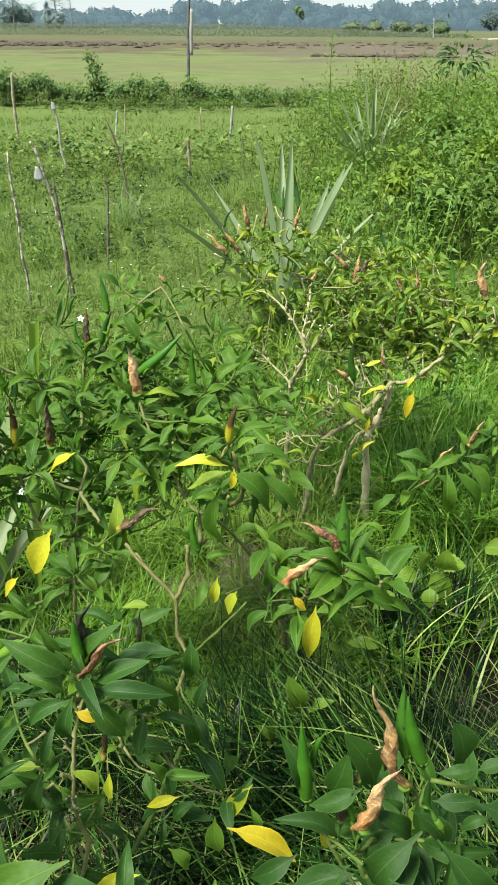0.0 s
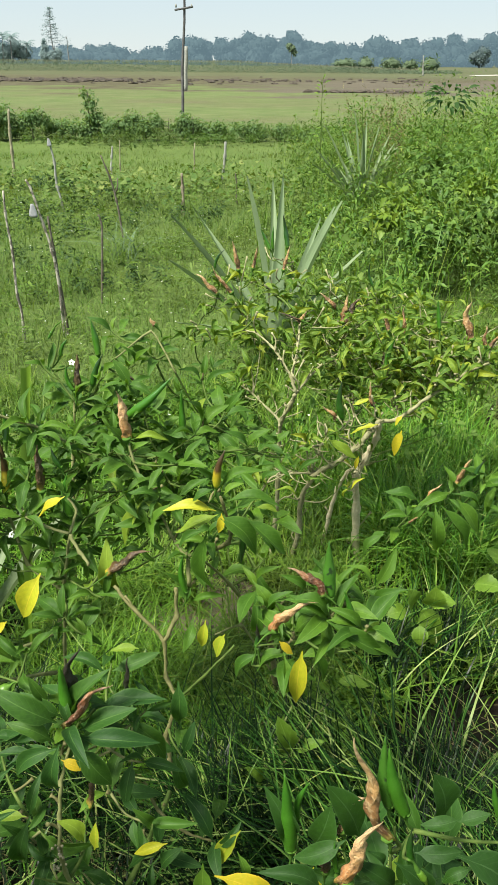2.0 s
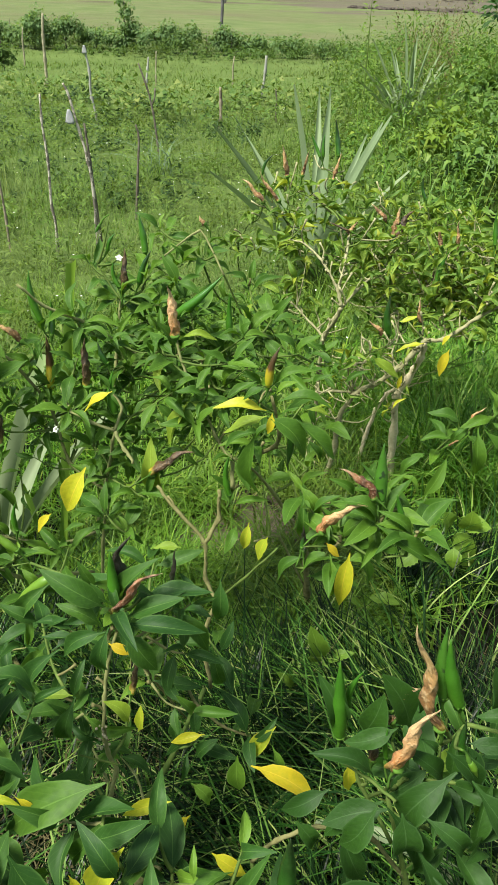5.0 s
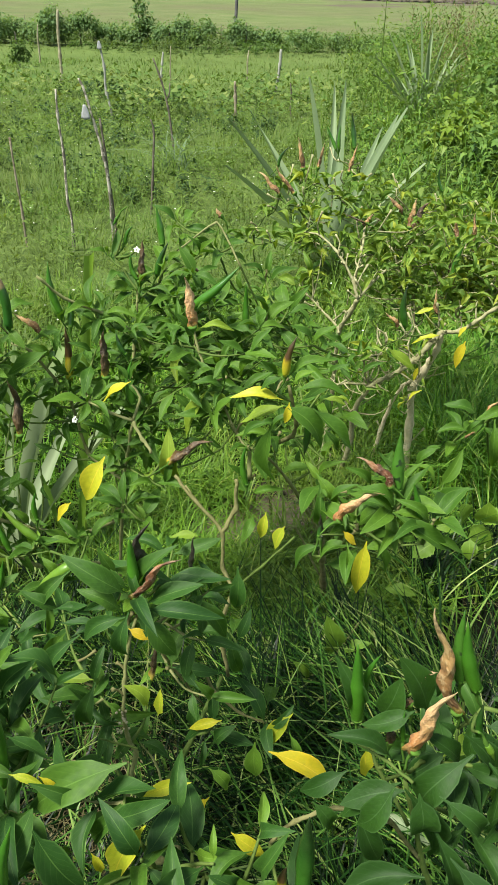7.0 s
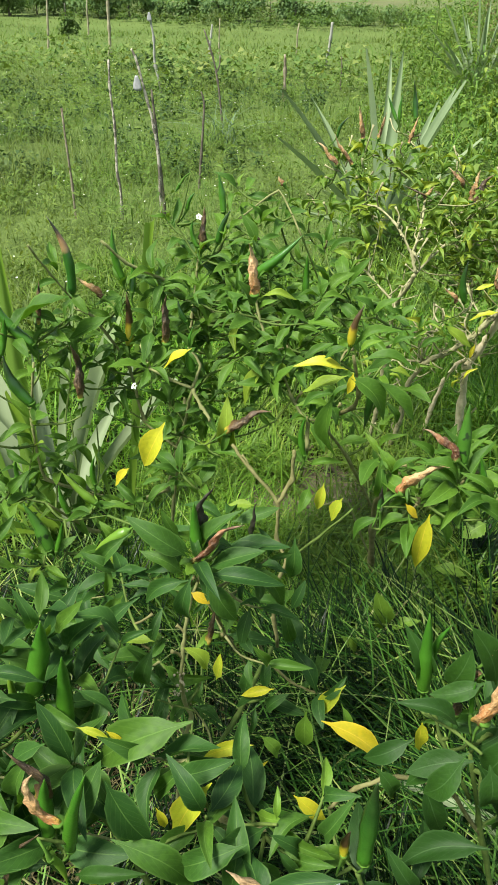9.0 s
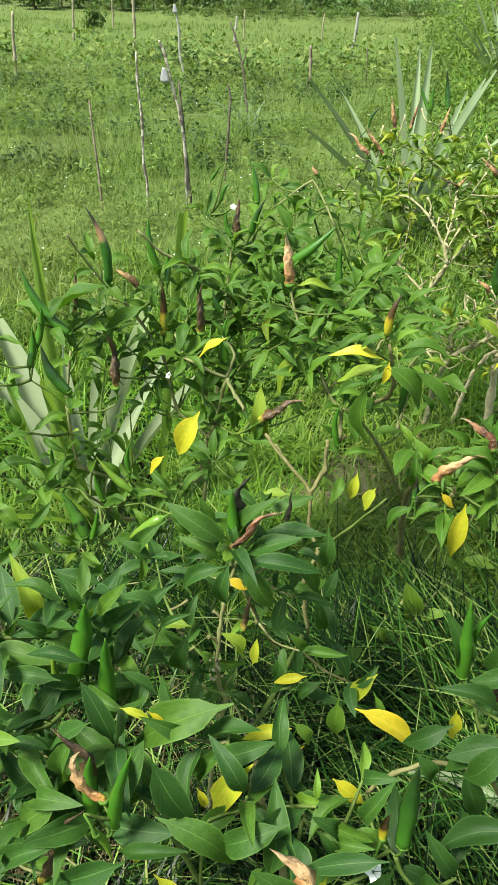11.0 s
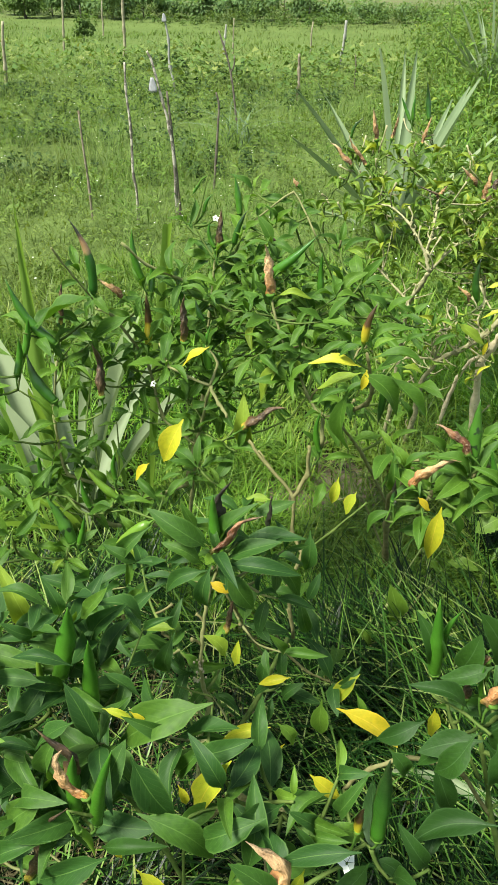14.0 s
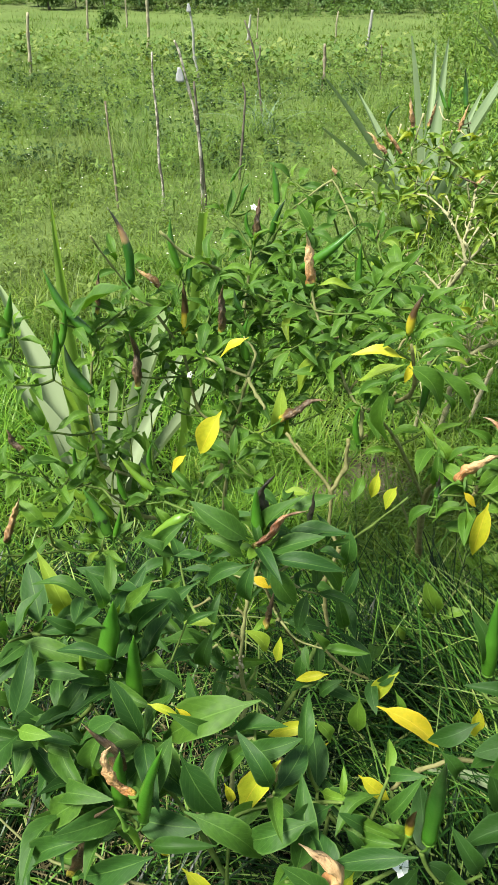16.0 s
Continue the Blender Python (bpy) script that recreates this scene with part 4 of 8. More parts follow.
x, y = scatter(3200, -0.4, 6.0, 3.0, 11.0, lambda x, y: (x < 0.5 * y) & (rng.uniform(0, 1, len(x)) < bank(x, y)))
n = len(x)
tagged(blades("tall_grass", GRASS, x, y, np.full(n, 0.0), rng.uniform(0.3, 0.8, n), rng.uniform(0.004, 0.009, n), rng.uniform(0.2, 0.9, n), 4), "tall arching grass in the thicket", "grass", kind="stuff")

x, y = scatter(2600, 1.5, 3.2, 5.2, 7.6, lambda x, y: (x > 0.295 * y) & (chance(len(x)) < 0.3 + wave(x, y, 3.0, 2.0)))
n = len(x)
tagged(blades("tall_reeds", GRASS, x, y, np.full(n, 0.0), rng.uniform(0.6, 1.08, n), rng.uniform(0.004, 0.008, n), rng.uniform(0.15, 0.7, n), 5), "tall soft green grass at the thicket's end", "grass", kind="stuff")

# dark-coloured clumps added where the hollows lie in shade
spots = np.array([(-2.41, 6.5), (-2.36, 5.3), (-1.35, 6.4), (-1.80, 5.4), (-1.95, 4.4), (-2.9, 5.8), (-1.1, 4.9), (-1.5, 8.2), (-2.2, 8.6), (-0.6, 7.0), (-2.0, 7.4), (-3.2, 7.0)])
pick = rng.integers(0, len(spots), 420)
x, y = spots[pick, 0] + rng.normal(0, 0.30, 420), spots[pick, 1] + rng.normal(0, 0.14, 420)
tagged(weeds("dark_weeds", HOLLOW_SHADE, x, y, rng.uniform(0.05, 0.17, 420), rng.uniform(0.03, 0.055, 420), 20, 0.5, 0.5), "dark-coloured weeds standing in for shade in the hollows", "weeds", kind="stuff")

x, y = scatter(340, -4.5, 0.5, 7.4, 9.4, lambda x, y: wave(x, y, 1.7, 5.0) > 0.40)
n = len(x)
vb = np.stack([np.repeat(x, 5) + rng.normal(0, 0.1, 5 * n), np.repeat(y, 5) + rng.normal(0, 0.1, 5 * n), rng.uniform(0.10, 0.28, 5 * n)], 1)
va = rng.uniform(0, 6.28, 5 * n)
vl = rng.uniform(0.045, 0.09, 5 * n)
tagged(leaf_cloud("pumpkin_vine", VINE, vb, np.stack([np.cos(va), np.sin(va), rng.uniform(0.0, 0.5, 5 * n)], 1), vl, vl * 1.05, 0.35), "sprawling pumpkin vine with broad pale leaves", "vine", kind="stuff")

x, y = scatter(420, -3.5, 1.2, 2.3, 8.0)
n = len(x)
fb = np.stack([np.repeat(x, 4), np.repeat(y, 4), np.repeat(rng.uniform(0.12, 0.26, n), 4)], 1)
fa = np.tile(np.arange(4) * 1.57, n) + np.repeat(rng.uniform(0, 1.5, n), 4)
tagged(leaf_cloud("weed_blossom", PETAL, fb, np.stack([np.cos(fa), np.sin(fa) - 0.4, np.full(4 * n, 0.8)], 1), np.full(4 * n, 0.0062), np.full(4 * n, 0.0062), 0.1), "tiny white blossoms on the low weeds", "blossoms", kind="stuff")

# the hedge of scrub at the garden's end
x, y = scatter(4200, -10.5, 5.5, 12.2, 17.5, lambda x, y: rng.uniform(0, 1, len(x)) < np.clip(1.1 - np.abs(y - 15.2 - 0.7 * np.sin(x * 0.8)) / 1.6, 0, 1))
n = len(x)
tagged(weeds("scrub", BUSHY, x, y, rng.uniform(0.12, 0.34, n) * (0.20 + 1.2 * wave(x, y, 1.1, 0.7) ** 1.4), rng.uniform(0.034, 0.064, n), 28, 0.60, 0.55), "dark scrub along the garden's edge", "scrub", kind="stuff")
x, y = scatter(75000, -15.0, 12.0, 9.0, 24.0, lambda x, y: (np.abs(x + 0.1 * y) < 0.75 * y) & (chance(len(x)) < (0.2 + wave(x, y, 0.5, 3.0)) * np.clip((24 - y) / 8, 0, 1)))
n = len(x)
tagged(blades("meadow_grass", MEADOW, x, y, np.full(n, -0.01), rng.uniform(0.03, 0.09, n) * np.clip(1.7 - 0.07 * y, 0.3, 1), rng.uniform(0.006, 0.012, n) * (0.5 + 0.035 * y), rng.uniform(0.4, 1.3, n), 2), "pale green grass of the open meadow", "grass", kind="stuff")
x, y = scatter(90, -1.02, -0.74, 5.25, 5.6, lambda x, y: np.hypot(x + 0.88, y - 5.42) < 0.12)
n = len(x)
tagged(blades("lemongrass", LEMON, x, y, np.full(n, -0.01), rng.uniform(0.25, 0.5, n), rng.uniform(0.006, 0.011, n), rng.uniform(0.8, 1.7, n), 6), "arching blue-green clump of coarse grass", "grass", kind="stuff")


# ---------------------------------------------------------------- pineapple plants
def pineapple(base, label):
    plant = tagged(new("pineapple_plant"), label, "pineapple plant", "pineapple plants")
    plant.location = base
    return plant


def sword(plant, tip, width, sag=0.10, young=False, blunt=0.0):
    """One long channelled leaf from the heart of a plant to its tip (from the plant's base), sagging outwards."""
    d = Vector(tip)
    flat = Vector((d.x, d.y, 0))
    away = flat.normalized() if flat.length > 0.01 else Vector((0, -1, 0))
    sd = Vector((-away.y, away.x, 0))
    n = d.length
    rows, verts, faces = 11, [], []
    start = away * 0.03 + Vector((0, 0, 0.03))
    for k in range(rows + 1):
        v = k / rows
        p = start + (d - start) * v + (Vector((0, 0, 1)) - away * 0.3) * sag * n * math.sin(math.pi * v ** 0.8)
        half = width * 0.5 * (1 - v ** 2.0 * (1 - blunt)) * (0.25 + 0.75 * v if blunt > 0.7 else 0.85 + 0.15 * min(1, v * 4)) + 0.0008
        up = d.cross(sd).normalized()
        up = up if up.z > 0 else -up
        for q in (-2, -1, 0, 1, 2):
            verts.append(p + sd * half * q / 2 + up * ((abs(q) / 2) ** 2 * half * 0.7 + 0.004 * math.sin(7 * v + q)))
    for k in range(rows):
        for q in range(4):
            s = k * 5 + q
            faces.append((s, s + 1, s + 6, s + 5))
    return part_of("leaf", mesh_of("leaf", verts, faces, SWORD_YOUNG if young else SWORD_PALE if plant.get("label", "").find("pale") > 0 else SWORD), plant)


def rosette(plant, count, length, width, seed, low=25.0, high=80.0):
    """Further leaves all round the heart."""
    r = random.Random(seed)
    for i in range(count):
        a, el = 2.4 * i + r.uniform(-0.3, 0.3), radians(high - (high - low) * i / count + r.uniform(-6, 6))
        n = length * r.uniform(0.75, 1.05)
        sword(plant, (n * math.cos(a) * math.cos(el), n * math.sin(a) * math.cos(el), n * math.sin(el)), width * r.uniform(0.8, 1.1), r.uniform(0.06, 0.16))


behind = pineapple((0.150, 3.480, 0.0), "pineapple plant with long grey-green sword leaves behind the chilies")
for tip, width in (((-0.459, -0.180, 0.740), 0.052), ((-0.141, -0.080, 0.887), 0.046), ((0.025, 0.270, 0.850), 0.046), ((-0.020, 0.420, 0.824), 0.040), ((0.285, 0.070, 0.765), 0.062),
                   ((0.273, 0.270, 0.705), 0.054), ((-0.446, -0.430, 0.611), 0.045), ((-0.261, -0.530, 0.450), 0.058), ((-0.123, -0.480, 0.405), 0.052), ((0.228, 0.470, 0.619), 0.040),
                   ((-0.397, 0.220, 0.707), 0.040), ((0.110, -0.380, 0.526), 0.050), ((0.386, 0.020, 0.553), 0.045)):
    sword(behind, tip, width * 1.45, 0.05)
rosette(behind, 6, 0.55, 0.045, 3, 25.0, 50.0)
further = pineapple((1.020, 7.200, 0.0), "pineapple plant with spiky grey-green leaves in the weeds")
sword(further, (-0.367, 0.000, 0.820), 0.06, 0.06, False, 0)
sword(further, (-0.224, 0.200, 0.840), 0.05, 0.06, False, 0)
sword(further, (-0.112, 0.000, 0.945), 0.06, 0.06, False, 0)
sword(further, (0.043, 0.300, 0.859), 0.055, 0.06, False, 0)
sword(further, (0.116, 0.000, 0.810), 0.06, 0.06, False, 0)
sword(further, (0.255, -0.100, 0.649), 0.06, 0.06, False, 0)
sword(further, (-0.460, -0.100, 0.643), 0.06, 0.06, False, 0)
sword(further, (-0.134, 0.400, 0.730), 0.05, 0.06, False, 0)
sword(further, (0.263, 0.300, 0.718), 0.05, 0.06, False, 0)
sword(further, (-0.058, -0.300, 0.831), 0.06, 0.06, False, 0)
sword(further, (-0.355, -0.300, 0.582), 0.06, 0.06, False, 0)
sword(further, (0.281, -0.300, 0.541), 0.06, 0.06, False, 0)
rosette(further, 8, 0.75, 0.055, 7, 30.0, 70.0)
beside = pineapple((-0.640, 1.350, 0.0), "pineapple plant with broad pale grey-green leaves")
for tip, width, young, blunt in (((0.150, 0.150, 0.559), 0.056, False, 0.35), ((0.064, 0.100, 0.602), 0.034, False, 0.0), ((-0.271, 0.100, 0.437), 0.064, False, 0.0), 
                                 ((0.271, 0.150, 0.414), 0.046, False, 0.2), ((-0.182, 0.400, 0.312), 0.034, False, 0.0), ((0.035, -0.200, 0.562), 0.034, True, 0.0), ((-0.080, -0.250, 0.261), 0.042, True, 0.0),
                                 ((0.014, -0.230, 0.330), 0.038, True, 0.0), ((-0.339, 0.280, 0.567), 0.060, False, 0.0), ((0.100, 0.480, 0.300), 0.036, False, 0.0)):
    sword(beside, tip, width * 1.3, 0.05, young, blunt)
sucker = pineapple((-0.660, 1.300, 0.0), "young upright pineapple sucker with narrow lime-green leaves")
for tip, width in (((0.044, -0.055, 0.885), 0.044), ((-0.060, -0.060, 0.480), 0.028)):
    sword(sucker, tip, width, 0.02, True)
rolled = pineapple((-0.500, 1.430, 0.0), "young pineapple sucker with one rolled blunt lime-green leaf")
for tip, width, blunt in (((0.137, -0.095, 0.825), 0.034, 0.8), ((-0.040, -0.050, 0.300), 0.024, 0.0), ((0.020, 0.090, 0.260), 0.024, 0.0)):
    sword(rolled, tip, width, 0.02, True, blunt)
thicket_side = pineapple((1.500, 3.100, 0.0), "pineapple plant with grey-green leaves at the thicket")
sword(thicket_side, (-0.480, 0.000, 0.785), 0.05, 0.08, False, 0)
sword(thicket_side, (-0.466, -0.200, 0.096), 0.045, 0.08, False, 0)
sword(thicket_side, (-0.429, 0.100, 0.599), 0.045, 0.08, False, 0)
sword(thicket_side, (-0.387, 0.100, -0.051), 0.04, 0.08, False, 0)
rosette(thicket_side, 9, 0.8, 0.05, 12, 30.0, 75.0)

# a dying pineapple leaf that lies in the grass
fallen = tagged(new("fallen_leaf"), "long pale pineapple leaf with dry edges lying in grass", "leaf")
fallen.location = (0.24, 0.73, 0.0)
verts, faces = [], []
lane = smooth_line([(-0.13, 0.055, 0.085), (-0.06, 0.035, 0.115), (0.02, -0.003, 0.12), (0.10, -0.028, 0.085), (0.19, -0.05, 0.03), (0.26, -0.06, 0.0)], 4)
for k, c in enumerate(lane):
    half = 0.0135 * math.sin(math.pi * min(1.0, 0.08 + 0.5 * k / (len(lane) - 1) * 1.2)) + 0.001
    across_leaf = Vector((0.35, 0.80, 0.30)).normalized()
    for q in (-2, -1, 0, 1, 2):
        verts.append(c + across_leaf * half * q / 2 + Vector((0, -0.3, 1)) * (abs(q) / 2) ** 2 * half * 0.6)
for k in range(len(lane) - 1):
    for q in range(4):
        p = 5 * k + q
        faces.append((p, p + 1, p + 6, p + 5))
part_of("leaf", mesh_of("leaf", verts, faces, SWORD_PALE), fallen)

# ---------------------------------------------------------------- stakes and poles
def stake(base, top, r, kind, label, fork=False, bends=()):
    b, t = Vector(base), Vector(top)
    b = b - (t - b).normalized() * 0.12
    ob = tagged(new("wooden_stake"), label, "stake", "stakes in the garden")
    ob.location = base
    mid = [b + (t - b) * u + Vector((rnd.uniform(-1, 1), rnd.uniform(-1, 1), 0)) * r * (0.9 if r < 0.015 else 0.4) for u in (0, 0.25, 0.5, 0.75, 1)]
    if bends:
        mid = [b] + [Vector((p, base[1], q)) for p, q in bends] + [t]
    line = smooth_line(mid, 5)
    n = len(line)
    put(ob, "shaft", *tube(line, [r * (1.15 - 0.4 * i / (n - 1)) * (0.7 + 0.3 * rnd.random() + (0.35 if i % 6 == 3 else 0.0)) + 0.0008 * rnd.random() for i in range(n)], 8)[:2], BARK[kind])
    if fork:
        q = line[int(n * 0.55)]
        side = [q, q + Vector((r * 3, 0, r * 6)), q + Vector((r * 3.5, 0, r * 14))]
        put(ob, "side_branch", *tube(smooth_line(side, 3), [r * 0.7] * 7, 6)[:2], BARK[kind])
    return ob


stake((-3.0, 9.94, 0.0), (-2.96, 9.94, 0.78), 0.0216, "bamboo", "dry yellow bamboo stake in the weeds")
cap = stake((-1.83, 7.55, 0.0), (-1.88, 7.55, 0.64), 0.0144, "pale_pole", "pale weathered stake with a white cap")
stake((-0.97, 5.91, 0.0), (-1.096, 5.91, 0.694), 0.0081, "dark_wood", "thin dark crooked stake", True, ((-0.986, 0.254), (-1.006, 0.395), (-1.038, 0.533)))
stake((-0.892, 4.53, 0.0), (-0.867, 4.53, 0.519), 0.0064, "dark_wood", "thin dark upright stick", False, ((-0.86, 0.323), (-0.852, 0.458)))
stake((-0.99, 3.91, 0.0), (-1.085, 3.91, 0.794), 0.0078, "birch", "leaning stake with flaking whitish bark", False, ((-0.977, 0.284), (-0.997, 0.468), (-1.022, 0.575), (-1.061, 0.739)))
stake((-0.97, 3.95, 0.0), (-0.99, 3.91, 0.62), 0.0076, "dark_wood", "dark brown stake beside another")
stake((-1.161, 3.78, 0.0), (-1.16, 3.78, 0.76), 0.0072, "birch", "tall crooked stake with whitish bark", False, ((-1.15, 0.15), (-1.161, 0.262), (-1.155, 0.465), (-1.164, 0.628)))
stake((-3.45, 7.43, 0.0), (-3.38, 7.43, 0.58), 0.0187, "bamboo", "dry yellow bamboo stake by the scrub")
stake((-3.8, 10.0, 0.0), (-3.73, 10.0, 0.68), 0.0158, "bamboo", "dry bamboo stake by the scrub")
stake((-1.38, 3.73, 0.0), (-1.40, 3.73, 0.55), 0.0068, "old_wood", "thin grey broken stake")
stake((-1.78, 10.0, 0.0), (-1.74, 10.03, 0.36), 0.0158, "pale_pole", "short pale stake in the grass")
stake((-1.71, 10.3, 0.0), (-1.70, 10.31, 0.40), 0.0101, "bamboo", "short thin bamboo stake")
stake((-0.64, 7.40, 0.0), (-0.64, 7.40, 0.38), 0.0173, "old_wood", "short grey stake among the weeds")
stake((-0.35, 9.37, 0.0), (-0.30, 9.37, 0.48), 0.0187, "pale_pole", "leaning whitish stake in the grass")
stake((-0.74, 10.1, 0.0), (-0.72, 10.1, 0.40), 0.0115, "bamboo", "thin pale stake in the grass")
stake((-0.14, 8.08, 0.0), (-0.15, 8.08, 0.30), 0.0086, "dark_wood", "short dark stick among the weeds")
stake((-3.85, 11.8, 0.0), (-3.82, 11.8, 0.5), 0.0144, "bamboo", "thin bamboo stake by the scrub")


def bag(parent_place, size, label):
    """A small knotted plastic bag that hangs from a stake."""
    verts, faces = [], []
    rows, sides = 9, 12
    for i in range(rows + 1):
        u = i / rows
        r = size * (0.30 + 0.75 * u ** 0.8 if u < 0.9 else 0.9 - 3.0 * (u - 0.9))
        for k in range(sides):
            a = 2 * math.pi * k / sides
            q = r * (1 + 0.14 * math.sin(3 * a + 5 * u) + 0.08 * math.sin(7 * a))
            verts.append((q * math.cos(a) + 0.25 * size * u, q * 0.45 * math.sin(a), -u * size * 2.8 + 0.1 * size * math.sin(4 * a)))
    for i in range(rows):
        for k in range(sides):
            j = (k + 1) % sides
            faces.append((i * sides + k, (i + 1) * sides + k, (i + 1) * sides + j, i * sides + j))
    faces.append(tuple(range(sides)))
    faces.append(tuple(rows * sides + k for k in range(sides - 1, -1, -1)))
    ob = tagged(new("plastic_bag", mesh_of("plastic_bag", verts, faces, PLASTIC)), label, "plastic bag")
    ob.location = parent_place
    return ob


bag((-1.064, 3.893, 0.680), 0.023, "small white plastic bag hung on a leaning stake")
bag((-1.888, 7.525, 0.66), 0.024, "white plastic cap tied over a pale stake")


def utility_pole(base, top, r, kind, arm, label):
    b, t = Vector(base), Vector(top)
    ob = tagged(new("utility_pole"), label, "pole")
    ob.location = base
    line = [b + (t - b) * (i / 10) + Vector((0.012 * math.sin(i * 1.1), 0, 0)) for i in range(11)]
    put(ob, "shaft", *tube(line, [r * (1.2 - 0.045 * i) for i in range(11)], 10)[:2], BARK[kind])
    if arm:
        c = b + (t - b) * arm
        put(ob, "crossarm", *tube([c + Vector((-0.19, -0.05, -0.03)), c + Vector((0, -0.05, 0)), c + Vector((0.19, -0.05, 0.03))], [0.02] * 3, 6)[:2], BARK[kind])
        for s in (-0.16, 0.16):
            put(ob, "insulator", *tube([c + Vector((s, -0.05, 0.01)), c + Vector((s, -0.05, 0.05)), c + Vector((s, -0.05, 0.08))], [0.012, 0.018, 0.01], 7)[:2], BARK["pale_pole"])
    return ob


utility_pole((-1.575, 17.8, -0.05), (-1.42, 17.8, 2.95), 0.028, "grey_pole", 0.772, "dark slender pole with a crossarm in the field")
utility_pole((-3.40, 40.0, -0.05), (-3.27, 40.0, 1.9), 0.10, "pale_pole", 0, "short pale concrete post in the field")
utility_pole((18.11, 90.0, -0.05), (17.95, 90.0, 1.95), 0.07, "pale_pole", 0, "far pale post at the field road")


# ---------------------------------------------------------------- the distance
def crown_cloud(name, mat, crowns, leaf_size, per, solid=False):
    """Leafy crowns of far woods: leaves on and in lumpy ellipsoids, as one mesh."""
    bases, ways = [], []
    for cx, cy, cz, rx, rz in crowns:
        n = int(per * rx * rz)
        lumps = rng.normal(0, 0.38, (9, 3)) * np.array([rx, rx * 0.6, rz])
        pick = rng.integers(0, 9, n)
        d = rng.normal(0, 1, (n, 3))
        d /= np.linalg.norm(d, axis=1, keepdims=True)
        if solid:
            bases.append(np.array([cx, cy, cz]) + d * np.array([rx, rx, rz]) * (0.72 + 0.13 * np.sin(5 * d[:, :1] + cx) * np.sin(6 * d[:, 2:] + cy) + 0.10 * rng.uniform(0, 1, (n, 1))))
        else:
            bases.append(np.array([cx, cy, cz]) + lumps[pick] + d * np.array([rx, rx, rz]) * 0.50 * rng.uniform(0.75, 1.0, (n, 1)))
        ways.append(d + np.array([0, 0, -0.2]))
    b, wy = np.concatenate(bases), np.concatenate(ways)
    b[:, 2] = np.maximum(b[:, 2], 0.1)
    ln = leaf_size * rng.uniform(0.6, 1.3, len(b))
    return leaf_cloud(name, mat, b, wy, ln, ln * 0.8, 0.3, blobs([(p, q, s, 0.70 * rx, 0.70 * rz) for p, q, s, rx, rz in crowns]) if solid else None)


TREELINE = ((-300, 6.0), (-110, 7.0), (-84, 7.0), (-69, 4.8), (-48, 5.3), (-36, 4.2), (-29, 5.0), (-22, 8.8), (-14, 6.6), (-1, 9.6), (5, 8.0), (12, 9.4), (19, 6.6), (26, 7.0), (33, 6.8), (38, 9.0), (45, 7.4), (51, 7.8), (69, 9.2), (90, 8.0), (300, 7.0))
woods = []
for i in range(150):
    x = -190 + 2.5 * i + rng.uniform(-1.5, 1.5)
    h = np.interp(x, *zip(*TREELINE)) * rng.uniform(0.82, 1.06)
    r = rng.uniform(2.0, 3.8)
    woods.append((x, 262 + rng.uniform(-8, 10), h - 0.9 * r, r * 1.2, r * 1.1))
    woods.append((x + rng.uniform(-1, 1), 258 + rng.uniform(-5, 5), h * 0.36, rng.uniform(2.6, 4.2), h * 0.42))
    if abs(x) < 120:
        woods.append((x + rng.uniform(-3, 3), 254 + rng.uniform(-3, 3), h * rng.uniform(0.1, 0.3), 2.4, h * 0.3))
tagged(crown_cloud("backdrop", FAR, woods, 0.72, 17.0, True), "line of distant trees, blue haze put into colour and glow", "woods", kind="structure")
n = 42000
x, u = rng.uniform(-95.0, 26.0, n), chance(n)
tall = 1.12 * np.clip(1.05 - 0.03 * np.clip(x + 4, 0, 40), 0.30, 1) * (0.93 + 0.12 * wave(x, x, 0.25, 1.0))
cb = np.stack([x, 101.5 + 0.12 * np.clip(x, 0, 60) + 9.0 * chance(n) ** 2, tall * u], 1)
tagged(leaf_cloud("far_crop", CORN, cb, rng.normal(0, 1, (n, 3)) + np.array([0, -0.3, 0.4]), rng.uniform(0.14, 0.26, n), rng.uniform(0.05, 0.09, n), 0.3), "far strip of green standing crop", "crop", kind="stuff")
n = 9000
x = rng.uniform(-95.0, 22.0, n)
tall = 1.12 * np.clip(1.05 - 0.03 * np.clip(x + 4, 0, 40), 0.30, 1) * (0.93 + 0.12 * wave(x, x, 0.25, 1.0))
cb = np.stack([x, 101.5 + 0.12 * np.clip(x, 0, 60) + 20.0 * chance(n), tall * rng.uniform(0.88, 1.06, n)], 1)
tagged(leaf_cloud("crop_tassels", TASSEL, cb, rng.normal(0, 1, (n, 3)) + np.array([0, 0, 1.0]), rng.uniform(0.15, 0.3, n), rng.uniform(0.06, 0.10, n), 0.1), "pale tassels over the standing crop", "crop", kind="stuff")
CLOD = bark("ploughed_clod", (0.060, 0.051, 0.040), (0.112, 0.096, 0.074), 1.6, 0.6)
clods = []
for k in range(330):
    x = rng.uniform(-19.0, -9.0) if k < 170 else rng.uniform(-12.0, 4.0) if k < 240 else rng.uniform(-24.0, 14.0)
    y = 57.5 + 0.22 * (x + 14) + rng.normal(0, 2.2 if k < 240 else 5.0)
    r = rng.uniform(0.25, 0.9) if k < 170 else rng.uniform(0.15, 0.5)
    clods.append((x, y, 0.0, r * 0.6, rng.uniform(0.04, 0.11) * (1.0 if k < 170 else 0.8)))
for k in range(60):
    clods.append((rng.uniform(2.5, 9.0), 39.5 + rng.normal(0, 0.25), 0.0, rng.uniform(0.12, 0.35), rng.uniform(0.04, 0.09)))
